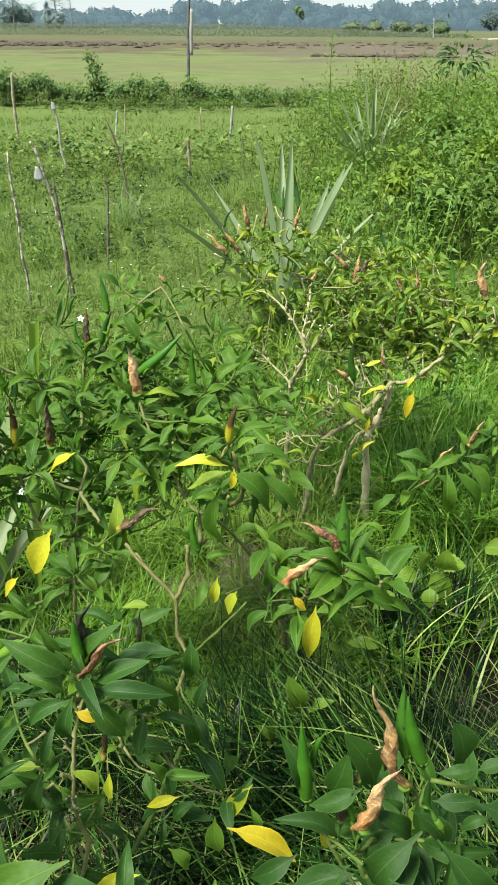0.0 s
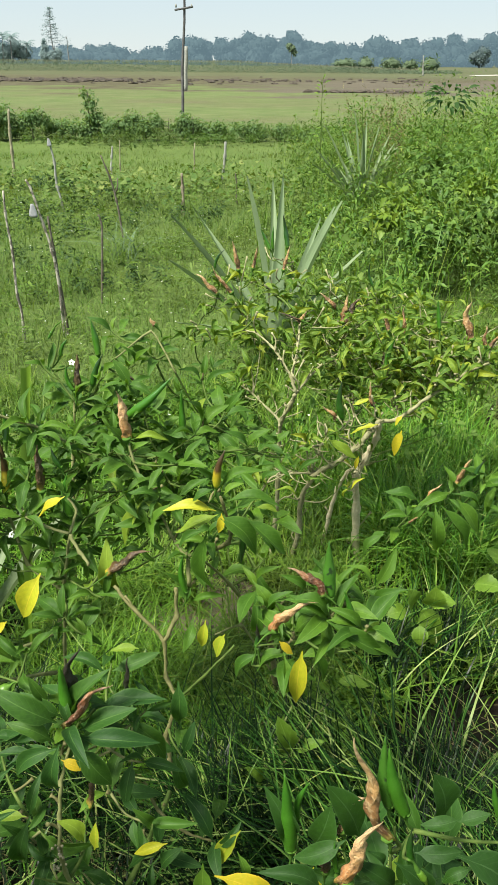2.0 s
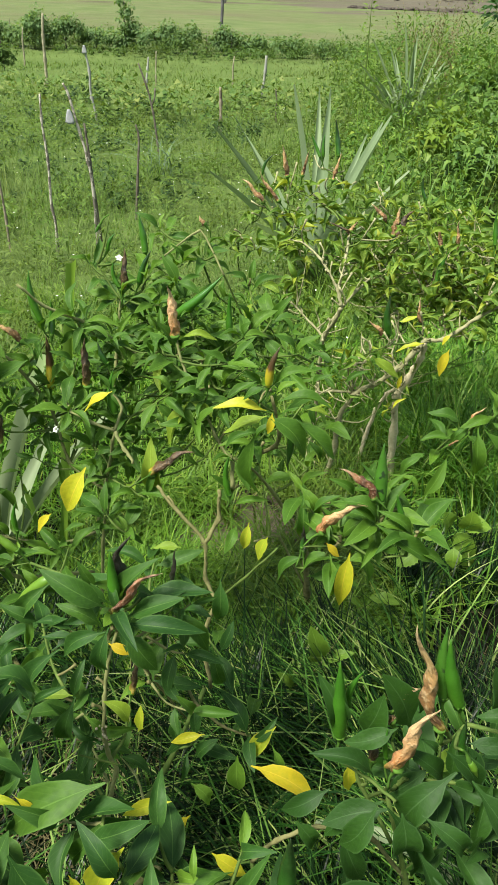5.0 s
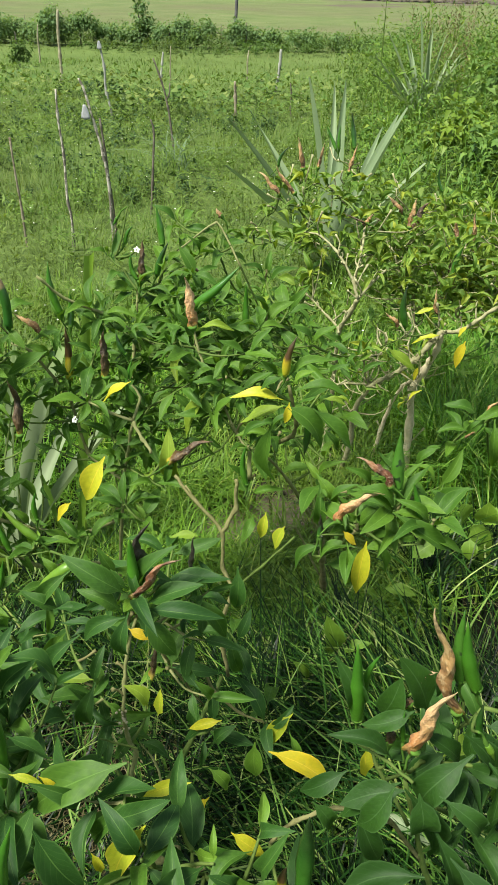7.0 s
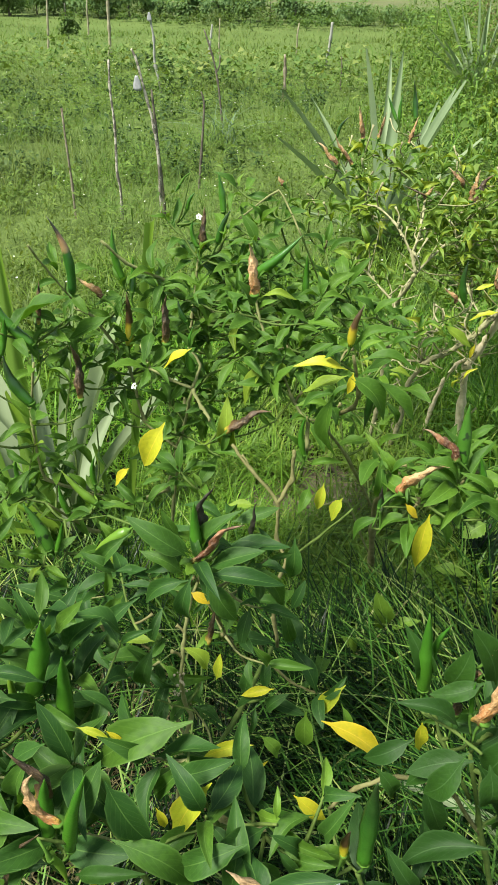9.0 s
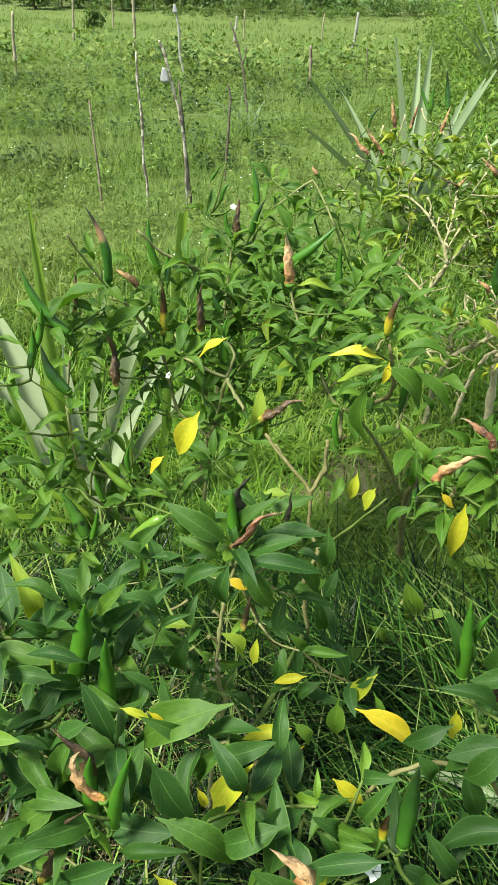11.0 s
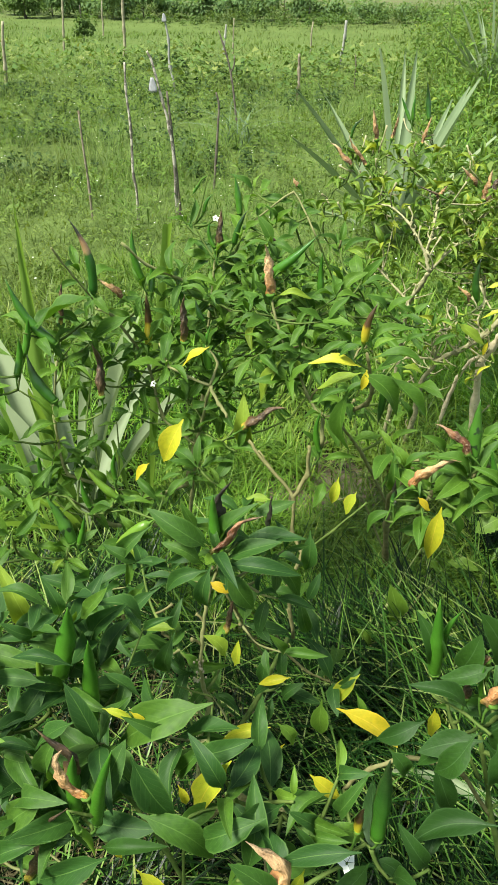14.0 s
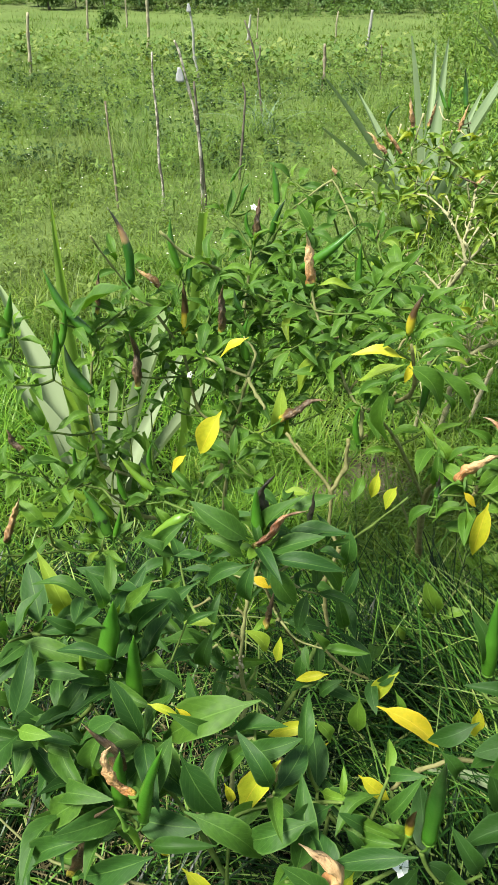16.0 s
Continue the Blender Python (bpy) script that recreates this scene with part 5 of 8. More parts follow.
tagged(bulk("plough_clods", *blobs(clods, 0.3), CLOD), "brown clods of a freshly ploughed strip", "soil", kind="stuff")
shrubs = [(x, y, 0.9, rng.uniform(1.6, 3.0), rng.uniform(0.8, 1.5)) for x, y in ((16, 150), (20, 152), (24, 148), (28, 151), (31, 149), (48, 152), (53, 151), (57, 150), (61, 152), (66, 149))]
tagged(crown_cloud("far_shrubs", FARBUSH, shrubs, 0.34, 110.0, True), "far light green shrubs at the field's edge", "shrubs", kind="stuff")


def tree(base, height, label, crowns, mat, leaf_size, per, trunk_r, wood="trunk", name="tree", solid=False):
    """A tapered trunk with limbs and a crown of small leaves; crowns are given from the base."""
    ob = tagged(new(name), label, "tree" if name == "tree" else "bush")
    ob.location = base
    o = Vector(base)
    line = [o + Vector((0.05 * height * 0.1 * math.sin(i), 0, height * i / 8)) for i in range(9)]
    put(ob, "trunk", *tube(line, [trunk_r * (1.1 - 0.11 * i) for i in range(9)], 8)[:2], BARK[wood])
    pts = []
    for k, (cx, cy, cz, rx, rz) in enumerate(crowns):
        c = o + Vector((cx, cy, cz))
        root = o + Vector((0, 0, max(0.15 * height, min(cz - 0.3 * abs(cx), height * 0.95))))
        if (c - root).length > 0.1:
            limb = smooth_line([root, root + (c - root) * 0.5 + Vector((0, 0, 0.04 * height)), c], 4)
            put(ob, "limb", *tube(limb, [trunk_r * (0.45 - 0.035 * i) for i in range(len(limb))], 6)[:2], BARK[wood])
        pts.append((cx, cy, cz, rx, rz))
    cr = crown_cloud("crown", mat, pts, leaf_size, per, solid)
    cr.parent = ob
    return ob


def palm(base, height, fronds, label):
    """A coconut palm: a thin leaning trunk and feathered, arching fronds."""
    ob = tagged(new("palm"), label, "palm tree", "far palms")
    ob.location = base
    o = Vector(base)
    line = [o + Vector((0.05 * height * (i / 6) ** 2, 0, height * i / 6)) for i in range(7)]
    put(ob, "trunk", *tube(line, [0.16 - 0.012 * i for i in range(7)], 7)[:2], BARK["hazy"])
    for k in range(fronds):
        a, rise = 2.4 * k, 1.05 - 1.25 * k / fronds
        out, sd = Vector((math.cos(a), math.sin(a), 0)), Vector((-math.sin(a), math.cos(a), 0))
        rib = [line[-1] + out * 2.3 * u + Vector((0, 0, 2.3 * (rise * u - 0.8 * u * u))) for u in (i / 15 for i in range(16))]
        verts, faces = [], []
        for i in range(15):
            n = 0.75 * math.sin(math.pi * (0.15 + 0.8 * i / 15))
            for s in (-1, 1):
                q = len(verts)
                verts += [rib[i], rib[i + 1], rib[i] + sd * s * n * 0.8 + out * 0.25 - Vector((0, 0, 0.5 * n))]
                faces.append((q, q + 1, q + 2))
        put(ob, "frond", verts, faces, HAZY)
    return ob


def whorled_tree(base, height, label):
    """A thin straight trunk with level tiers of thin branches and sparse tufts of leaves."""
    ob = tagged(new("tree"), label, "tree")
    ob.location = base
    o = Vector(base)
    line = [o + Vector((0.12 * math.sin(i), 0, height * i / 8)) for i in range(9)]
    put(ob, "trunk", *tube(line, [0.22 - 0.022 * i for i in range(9)], 7)[:2], BARK["hazy"])
    tufts, ways = [], []
    for k in range(10):
        z = height * (0.40 + 0.062 * k)
        for m in range(5):
            a = 1.26 * m + 0.7 * k + rng.uniform(-0.4, 0.4)
            n = (3.5 - 0.33 * k) * rng.uniform(0.45, 1.1)
            z = height * (0.40 + 0.062 * k) + rng.uniform(-0.3, 0.3)
            tip = o + Vector((n * math.cos(a), n * math.sin(a), z + rng.uniform(-0.2, 0.4)))
            put(ob, "limb", *tube([o + Vector((0, 0, z)), o + Vector((0.5 * n * math.cos(a), 0.5 * n * math.sin(a), z + 0.22)), tip], [0.05, 0.035, 0.02], 5)[:2], BARK["hazy"])
            u = rng.uniform(0.35, 1.05, (42, 1))
            tufts.append(np.array([n * math.cos(a), n * math.sin(a), 0]) * u + np.array([0, 0, z + 0.2]) + rng.normal(0, 1, (42, 3)) * np.array([0.35, 0.35, 0.16]))
            ways.append(rng.normal(0, 1, (42, 3)))
    t = np.concatenate(tufts)
    ln = rng.uniform(0.12, 0.26, len(t))
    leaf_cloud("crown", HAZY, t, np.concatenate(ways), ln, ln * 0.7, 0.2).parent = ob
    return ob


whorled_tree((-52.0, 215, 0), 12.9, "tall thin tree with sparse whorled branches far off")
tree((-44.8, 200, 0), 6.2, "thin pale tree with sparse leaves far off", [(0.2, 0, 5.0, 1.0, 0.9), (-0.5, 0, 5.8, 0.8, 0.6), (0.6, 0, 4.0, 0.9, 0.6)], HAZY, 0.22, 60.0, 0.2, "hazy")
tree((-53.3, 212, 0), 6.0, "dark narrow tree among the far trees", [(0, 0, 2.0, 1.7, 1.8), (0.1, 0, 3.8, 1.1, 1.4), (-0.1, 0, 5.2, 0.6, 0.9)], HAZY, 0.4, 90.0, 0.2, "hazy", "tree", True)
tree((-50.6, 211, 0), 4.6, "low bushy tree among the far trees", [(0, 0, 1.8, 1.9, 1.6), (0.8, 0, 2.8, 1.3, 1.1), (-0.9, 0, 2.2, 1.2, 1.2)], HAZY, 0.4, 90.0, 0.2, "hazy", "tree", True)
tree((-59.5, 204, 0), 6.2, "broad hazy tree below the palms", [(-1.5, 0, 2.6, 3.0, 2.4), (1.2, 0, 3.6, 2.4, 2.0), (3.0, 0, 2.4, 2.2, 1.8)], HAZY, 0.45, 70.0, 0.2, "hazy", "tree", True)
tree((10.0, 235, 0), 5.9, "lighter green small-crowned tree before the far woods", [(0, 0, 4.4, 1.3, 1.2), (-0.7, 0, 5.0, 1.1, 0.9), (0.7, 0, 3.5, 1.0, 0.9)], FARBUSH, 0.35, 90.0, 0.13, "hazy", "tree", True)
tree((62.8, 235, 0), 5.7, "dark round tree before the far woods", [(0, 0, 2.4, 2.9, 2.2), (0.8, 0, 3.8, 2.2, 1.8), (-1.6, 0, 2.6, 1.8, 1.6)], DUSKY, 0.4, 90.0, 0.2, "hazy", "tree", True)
tree((-2.98, 14.8, 0), 0.80, "tall leafy green bush in the hedge", [(0, 0, 0.20, 0.24, 0.18), (0.07, 0, 0.42, 0.20, 0.20), (0.02, 0, 0.62, 0.15, 0.15), (-0.06, 0, 0.78, 0.08, 0.10), (0.15, 0.05, 0.26, 0.20, 0.16), (-0.16, 0, 0.24, 0.18, 0.14)], HEDGE, 0.050, 11000.0, 0.02, "trunk", "bush")
for bx, by, bh in ((-5.05, 14.9, 0.44), (-4.55, 14.6, 0.52), (-4.05, 14.8, 0.46), (-3.55, 15.0, 0.36), (-2.45, 14.8, 0.40), (-2.0, 14.7, 0.44), (-1.55, 14.9, 0.38), (-1.1, 14.8, 0.42), (-5.7, 14.7, 0.50), (-6.5, 14.9, 0.46), (-0.6, 14.9, 0.30), (0.0, 14.7, 0.34), (0.7, 14.8, 0.28)):
    wide = 0.26 + 0.10 * rnd.random()
    tree((bx, by, 0), bh, "low spreading green bush in the hedge", [(wide * rnd.uniform(-0.9, 0.9), rnd.uniform(-0.1, 0.1), bh * rnd.uniform(0.35, 0.85), wide * rnd.uniform(0.5, 0.9), bh * rnd.uniform(0.22, 0.36)) for k in range(5)], HEDGE, 0.050, 9500.0, 0.012, "trunk", "bush")
tree((-6.0, 14.2, 0), 0.75, "dense green bush at the scrub", [(0, 0, 0.22, 0.28, 0.2), (0.1, 0, 0.45, 0.24, 0.2), (-0.15, 0, 0.3, 0.22, 0.2)], BUSHY, 0.042, 14000.0, 0.03)
tree((-3.95, 11.2, 0), 0.45, "small round bush among the stakes", [(0, 0, 0.16, 0.16, 0.14), (0.05, 0, 0.28, 0.13, 0.12)], BUSHY, 0.034, 22000.0, 0.02)
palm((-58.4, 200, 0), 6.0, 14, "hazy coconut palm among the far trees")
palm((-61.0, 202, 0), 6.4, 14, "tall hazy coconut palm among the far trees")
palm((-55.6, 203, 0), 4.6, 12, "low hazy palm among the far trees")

# the pale farm track
tv = [(x, y + s, 0.03 + 0.01 * (s == 0)) for x, y in ((24, 92), (30, 100), (38, 112), (48, 124), (62, 138)) for s in (-2.2, 0.0, 2.2)]
tf = [(3 * i + k, 3 * i + 3 + k, 3 * i + 4 + k, 3 * i + 1 + k) for i in range(4) for k in (0, 1)]
tagged(new("road", mesh_of("road", tv, tf, TRACK)), "pale dusty farm track beside the far field", "road", kind="structure")

def tall_plant(base, height, leaves, size, kind, label, spread=0.12, droop=-35.0, lean=0.0, name="tall_weed", low=0.45):
    """A tall single-stemmed plant with leaves along its upper stem."""
    ob = tagged(new(name), label, "weed")
    ob.location = base
    NODES[ob] = []
    o = Vector(base)
    branch(ob, [o, o + Vector((lean * 0.3, 0, height * 0.4)), o + Vector((lean * 0.7, 0, height * 0.75)), o + Vector((lean, 0, height))], 0.009, 0.003, "young")
    for k in range(leaves):
        u = low + (1 - low) * k / (leaves - 1)
        p = o + Vector((lean * u, 0, height * u))
        a, el = 2.4 * k + rnd.uniform(-0.4, 0.4), radians(droop + 55 * (k / leaves) + rnd.uniform(-15, 15))
        q = p + Vector((math.cos(a), math.sin(a), 0.25)) * spread * rnd.uniform(0.3, 1.0)
        way = Vector((math.cos(a) * math.cos(el), math.sin(a) * math.cos(el), math.sin(el)))
        leaf(ob, q, q + way * size * rnd.uniform(0.7, 1.2), kind, 1.0)
    return ob


tall_plant((0.70, 8.0, 0.0), 1.17, 46, 0.06, "weed", "tall thin weed standing above the thicket", 0.04, -20.0, -0.02)
tall_plant((1.62, 7.0, 0.0), 1.10, 60, 0.10, "dark", "shrubby weed with large drooping dark leaves", 0.17, -45.0, 0.05, "shrub", 0.86)
tall_plant((1.40, 8.4, 0.0), 0.95, 34, 0.06, "bright", "tall weed with brownish seed heads", 0.05, 10.0, 0.04)
tall_plant((1.12, 8.0, 0.0), 0.97, 34, 0.06, "bright", "tall weed going to seed", 0.05, 10.0, -0.04)
tall_plant((2.26, 8.0, 0.0), 1.02, 50, 0.08, "weed", "tall leafy weed over the thicket", 0.10, -30.0, 0.05)

tree((1.70, 6.40, 0), 0.67, "dark green leafy shrub in the thicket", [(0, 0, 0.51, 0.22, 0.16), (0.15, 0.1, 0.45, 0.18, 0.13), (-0.15, -0.1, 0.47, 0.18, 0.13)], DARKLEAF, 0.06, 6500, 0.012, "young", "shrub")
tree((1.62, 7.00, 0), 0.71, "dark green shrub standing over the weeds", [(0, 0, 0.57, 0.20, 0.14), (0.14, 0.1, 0.52, 0.16, 0.11), (-0.14, -0.1, 0.53, 0.16, 0.11)], DARKLEAF, 0.06, 6500, 0.012, "young", "shrub")
tree((1.54, 5.00, 0), 0.56, "dense dark green shrub beside the thicket", [(0, 0, 0.40, 0.16, 0.16), (0.11, 0.1, 0.34, 0.13, 0.13), (-0.11, -0.1, 0.36, 0.13, 0.13)], DARKLEAF, 0.060, 12000, 0.012, "young", "shrub")
tree((0.98, 5.00, 0), 0.56, "bright lime-green leafy climber on the weeds", [(0, 0, 0.47, 0.13, 0.09), (0.09, 0.1, 0.43, 0.10, 0.07), (-0.09, -0.1, 0.44, 0.10, 0.07)], LIMELEAF, 0.050, 12000, 0.012, "young", "shrub")
tree((1.09, 4.60, 0), 0.54, "deep green broad-leaved shrub behind the chilies", [(0, 0, 0.42, 0.14, 0.12), (0.10, 0.1, 0.38, 0.11, 0.10), (-0.10, -0.1, 0.39, 0.11, 0.10)], DARKLEAF, 0.055, 12000, 0.012, "young", "shrub")
tree((1.62, 5.60, 0), 0.66, "light green leafy weed in the thicket", [(0, 0, 0.56, 0.12, 0.10), (0.08, 0.1, 0.52, 0.10, 0.08), (-0.08, -0.1, 0.53, 0.10, 0.08)], LIMELEAF, 0.050, 12000, 0.012, "young", "shrub")
x, y = scatter(70, 1.12, 1.67, 7.6, 8.8)
n = len(x)
tagged(weeds("seed_heads", STRAW, x, y, rng.uniform(0.85, 1.10, n), rng.uniform(0.02, 0.035, n), 60, 0.05, 0.3, 50.0), "brownish weeds gone to seed over the thicket", "weeds", kind="stuff")

# the bare-branched chili plant at the back
back = chili_plant((0.355, 1.900, 0.0), "bare-branched chili plant with pale woody stems and withered peppers")
SIDE[back] = "curly"
branch(back, [(0.096, 1.840, 0.0), (0.110, 1.820, 0.198), (0.112, 1.800, 0.336), (0.112, 1.780, 0.419), (0.112, 1.740, 0.528), (0.133, 1.710, 0.584), (0.144, 1.690, 0.626)], 0.0088, 0.0060, "bleached")
branch(back, [(0.144, 1.690, 0.626), (0.132, 1.700, 0.664), (0.144, 1.740, 0.694), (0.150, 1.780, 0.720), (0.158, 1.840, 0.750)], 0.0054, 0.0032, "bleached")
branch(back, [(0.132, 1.700, 0.664), (0.110, 1.720, 0.696), (0.087, 1.740, 0.723), (0.049, 1.780, 0.743), (0.015, 1.820, 0.737)], 0.0046, 0.0024, "bleached")
branch(back, [(0.144, 1.690, 0.626), (0.173, 1.720, 0.652), (0.215, 1.780, 0.670), (0.275, 1.850, 0.679)], 0.0048, 0.0026, "bleached")
branch(back, [(0.112, 1.740, 0.528), (0.082, 1.760, 0.551), (0.042, 1.780, 0.585), (0.007, 1.800, 0.603)], 0.0044, 0.0024, "bleached")
branch(back, [(0.156, 1.850, 0.0), (0.177, 1.820, 0.172), (0.175, 1.800, 0.263), (0.202, 1.770, 0.360), (0.249, 1.750, 0.401), (0.294, 1.730, 0.453), (0.328, 1.720, 0.502), (0.352, 1.710, 0.547)], 0.0096, 0.0074, "bleached")
branch(back, [(0.352, 1.710, 0.547), (0.388, 1.700, 0.554), (0.423, 1.700, 0.582), (0.456, 1.700, 0.613), (0.505, 1.690, 0.653), (0.542, 1.680, 0.692), (0.585, 1.680, 0.710)], 0.0072, 0.0036, "bleached")
branch(back, [(0.352, 1.870, 0.0), (0.344, 1.860, 0.094), (0.333, 1.840, 0.215), (0.322, 1.810, 0.334), (0.340, 1.780, 0.410), (0.352, 1.740, 0.487), (0.352, 1.710, 0.547)], 0.0140, 0.0080, "straw_wood")
branch(back, [(0.251, 1.930, 0.0), (0.268, 1.910, 0.144), (0.283, 1.880, 0.256), (0.302, 1.850, 0.324), (0.334, 1.800, 0.382)], 0.0074, 0.0046, "straw_wood")
branch(back, [(0.068, 1.700, 0.351), (0.094, 1.720, 0.381), (0.147, 1.740, 0.382), (0.202, 1.770, 0.363)], 0.0022, 0.0042, "bleached")
branch(back, [(0.249, 1.750, 0.401), (0.215, 1.730, 0.440), (0.203, 1.720, 0.490)], 0.0026, 0.0022, "bleached")
branch(back, [(0.202, 1.770, 0.360), (0.185, 1.750, 0.412), (0.179, 1.740, 0.472)], 0.0024, 0.0022, "bleached")
branch(back, [(0.294, 1.730, 0.453), (0.283, 1.750, 0.493), (0.299, 1.780, 0.523), (0.283, 1.800, 0.569)], 0.0032, 0.0020, "bleached")
branch(back, [(0.388, 1.700, 0.554), (0.384, 1.760, 0.587), (0.411, 1.820, 0.616), (0.408, 1.880, 0.647)], 0.0034, 0.0020, "young")
branch(back, [(0.456, 1.700, 0.613), (0.456, 1.760, 0.640), (0.484, 1.820, 0.669), (0.494, 1.900, 0.683)], 0.0030, 0.0020, "young")
branch(back, [(0.328, 1.720, 0.502), (0.301, 1.800, 0.525), (0.301, 1.880, 0.580), (0.298, 1.950, 0.653)], 0.0034, 0.0020, "bleached")
branch(back, [(0.505, 1.690, 0.653), (0.527, 1.740, 0.679), (0.562, 1.820, 0.701)], 0.0026, 0.0020, "young")
branch(back, [(0.175, 1.800, 0.263), (0.131, 1.770, 0.292), (0.100, 1.760, 0.273)], 0.0024, 0.0018, "bleached")
branch(back, [(0.158, 1.840, 0.750), (0.120, 1.960, 0.770), (0.060, 2.080, 0.775), (-0.010, 2.100, 0.790)], 0.0030, 0.0020, "young")
branch(back, [(0.275, 1.850, 0.679), (0.240, 1.980, 0.700), (0.180, 2.120, 0.760), (0.135, 2.250, 0.800)], 0.0030, 0.0020, "young")
chili(back, (0.133, 2.116, 0.871), (0.118, 2.116, 0.958), "dark", 1.0)
chili(back, (0.086, 2.116, 0.866), (0.058, 2.116, 0.923), "green", 1.0)
chili(back, (0.094, 2.125, 0.864), (0.097, 2.125, 0.925), "green", 1.0)
chili(back, (0.122, 2.097, 0.812), (0.140, 2.097, 0.883), "dry", 1.4)
chili(back, (-0.059, 2.004, 0.843), (-0.029, 2.004, 0.889), "dark", 0.9, 0.15)
chili(back, (-0.052, 1.958, 0.784), (-0.108, 1.958, 0.839), "dry", 1.4)
chili(back, (-0.013, 1.958, 0.788), (-0.065, 1.958, 0.857), "dry", 1.4)
chili(back, (0.004, 1.958, 0.847), (-0.013, 1.958, 0.921), "dry", 1.3)
chili(back, (0.039, 1.958, 0.851), (0.052, 1.958, 0.912), "dry", 1.2)
chili(back, (0.251, 1.911, 0.764), (0.206, 1.911, 0.806), "dry", 1.4)
chili(back, (0.271, 1.865, 0.730), (0.305, 1.865, 0.808), "rot", 1.2)
chili(back, (0.265, 1.865, 0.742), (0.274, 1.865, 0.814), "dry", 1.3)
chili(back, (0.159, 1.818, 0.762), (0.102, 1.818, 0.784), "rot", 0.8)
chili(back, (0.149, 1.818, 0.754), (0.172, 1.818, 0.787), "dry", 1.2)
chili(back, (0.373, 1.818, 0.737), (0.359, 1.818, 0.789), "dry", 1.3)
chili(back, (0.418, 1.818, 0.728), (0.405, 1.818, 0.801), "dry", 1.3)
chili(back, (0.363, 2.051, 0.785), (0.352, 2.051, 0.846), "dark", 0.9)
chili(back, (0.483, 1.772, 0.761), (0.471, 1.772, 0.832), "green", 1.0)
chili(back, (0.550, 1.725, 0.750), (0.534, 1.725, 0.843), "dry", 1.3)
chili(back, (0.569, 1.679, 0.750), (0.566, 1.679, 0.806), "dry", 1.4)
chili(back, (0.577, 1.679, 0.746), (0.616, 1.679, 0.794), "dry", 1.4)
chili(back, (0.365, 1.772, 0.661), (0.386, 1.772, 0.742), "green", 1.2)
chili(back, (0.358, 1.772, 0.655), (0.356, 1.772, 0.706), "rot", 1.0)
chili(back, (0.247, 1.605, 0.601), (0.244, 1.605, 0.693), "dark", 1.2)
chili(back, (0.235, 1.605, 0.597), (0.199, 1.605, 0.631), "dry", 1.2)
chili(back, (0.321, 1.632, 0.622), (0.311, 1.632, 0.683), "dry", 1.2)
leaf(back, (0.343, 1.680, 0.552), (0.278, 1.680, 0.525), "yellow", 0.77, 0)
leaf(back, (0.395, 1.660, 0.585), (0.379, 1.660, 0.558), "yellow", 0.94, 0)
leaf(back, (0.388, 1.620, 0.567), (0.376, 1.620, 0.498), "yellow", 0.77, 0)
leaf(back, (0.281, 1.700, 0.593), (0.324, 1.700, 0.611), "yellow", 0.68, 0)
leaf(back, (0.225, 1.680, 0.512), (0.297, 1.680, 0.459), "pale", 0.8, 0)
leaf(back, (0.300, 1.660, 0.478), (0.294, 1.660, 0.439), "yellow", 0.68, 0)
leaf(back, (0.288, 1.660, 0.383), (0.319, 1.660, 0.416), "yellow", 0.59, 0)
leaf(back, (0.161, 1.700, 0.331), (0.095, 1.700, 0.351), "pale", 0.8, 0)
leaf(back, (0.507, 1.660, 0.672), (0.545, 1.660, 0.631), "pale", 0.8, 0)
leaf(back, (0.437, 1.660, 0.614), (0.471, 1.660, 0.557), "pale", 0.8, 0)
shoot(back, (0.030, 1.720, 0.399), 7, 0.050)
shoot(back, (0.231, 1.860, 0.657), 7, 0.050)
shoot(back, (0.043, 1.860, 0.752), 7, 0.050)
shoot(back, (0.147, 1.860, 0.754), 7, 0.050)
shoot(back, (0.011, 1.800, 0.611), 7, 0.050)
shoot(back, (0.518, 1.680, 0.671), 7, 0.050)
shoot(back, (0.602, 1.680, 0.707), 7, 0.050)
shoot(back, (0.174, 1.700, 0.485), 7, 0.050)
shoot(back, (0.448, 1.800, 0.643), 7, 0.050)
shoot(back, (0.509, 1.850, 0.684), 7, 0.050)
shoot(back, (0.337, 1.800, 0.640), 7, 0.050)
shoot(back, (0.384, 1.720, 0.601), 7, 0.050)
shoot(back, (0.567, 1.800, 0.675), 7, 0.050)
shoot(back, (0.465, 1.700, 0.669), 7, 0.050)
shoot(back, (0.564, 1.680, 0.665), 7, 0.050)
shoot(back, (-0.033, 2.050, 0.762), 8, 0.050)
shoot(back, (-0.092, 2.000, 0.714), 8, 0.050)
shoot(back, (0.014, 1.980, 0.721), 8, 0.050)
shoot(back, (0.074, 2.100, 0.780), 8, 0.050)
shoot(back, (0.152, 2.100, 0.781), 8, 0.050)
shoot(back, (0.210, 2.000, 0.717), 8, 0.050)
shoot(back, (0.320, 1.900, 0.690), 8, 0.050)
shoot(back, (0.408, 1.900, 0.675), 8, 0.050)
shoot(back, (0.491, 1.900, 0.707), 8, 0.050)
shoot(back, (0.554, 1.800, 0.698), 8, 0.050)
shoot(back, (0.045, 1.900, 0.687), 8, 0.050)
shoot(back, (-0.134, 1.950, 0.667), 8, 0.050)
shoot(back, (0.248, 1.900, 0.674), 8, 0.050)
shoot(back, (0.161, 1.900, 0.688), 8, 0.050)
shoot(back, (0.481, 2.000, 0.720), 8, 0.050)
shoot(back, (-0.004, 2.100, 0.779), 8, 0.050)
shoot(back, (0.282, 2.150, 0.769), 8, 0.050)
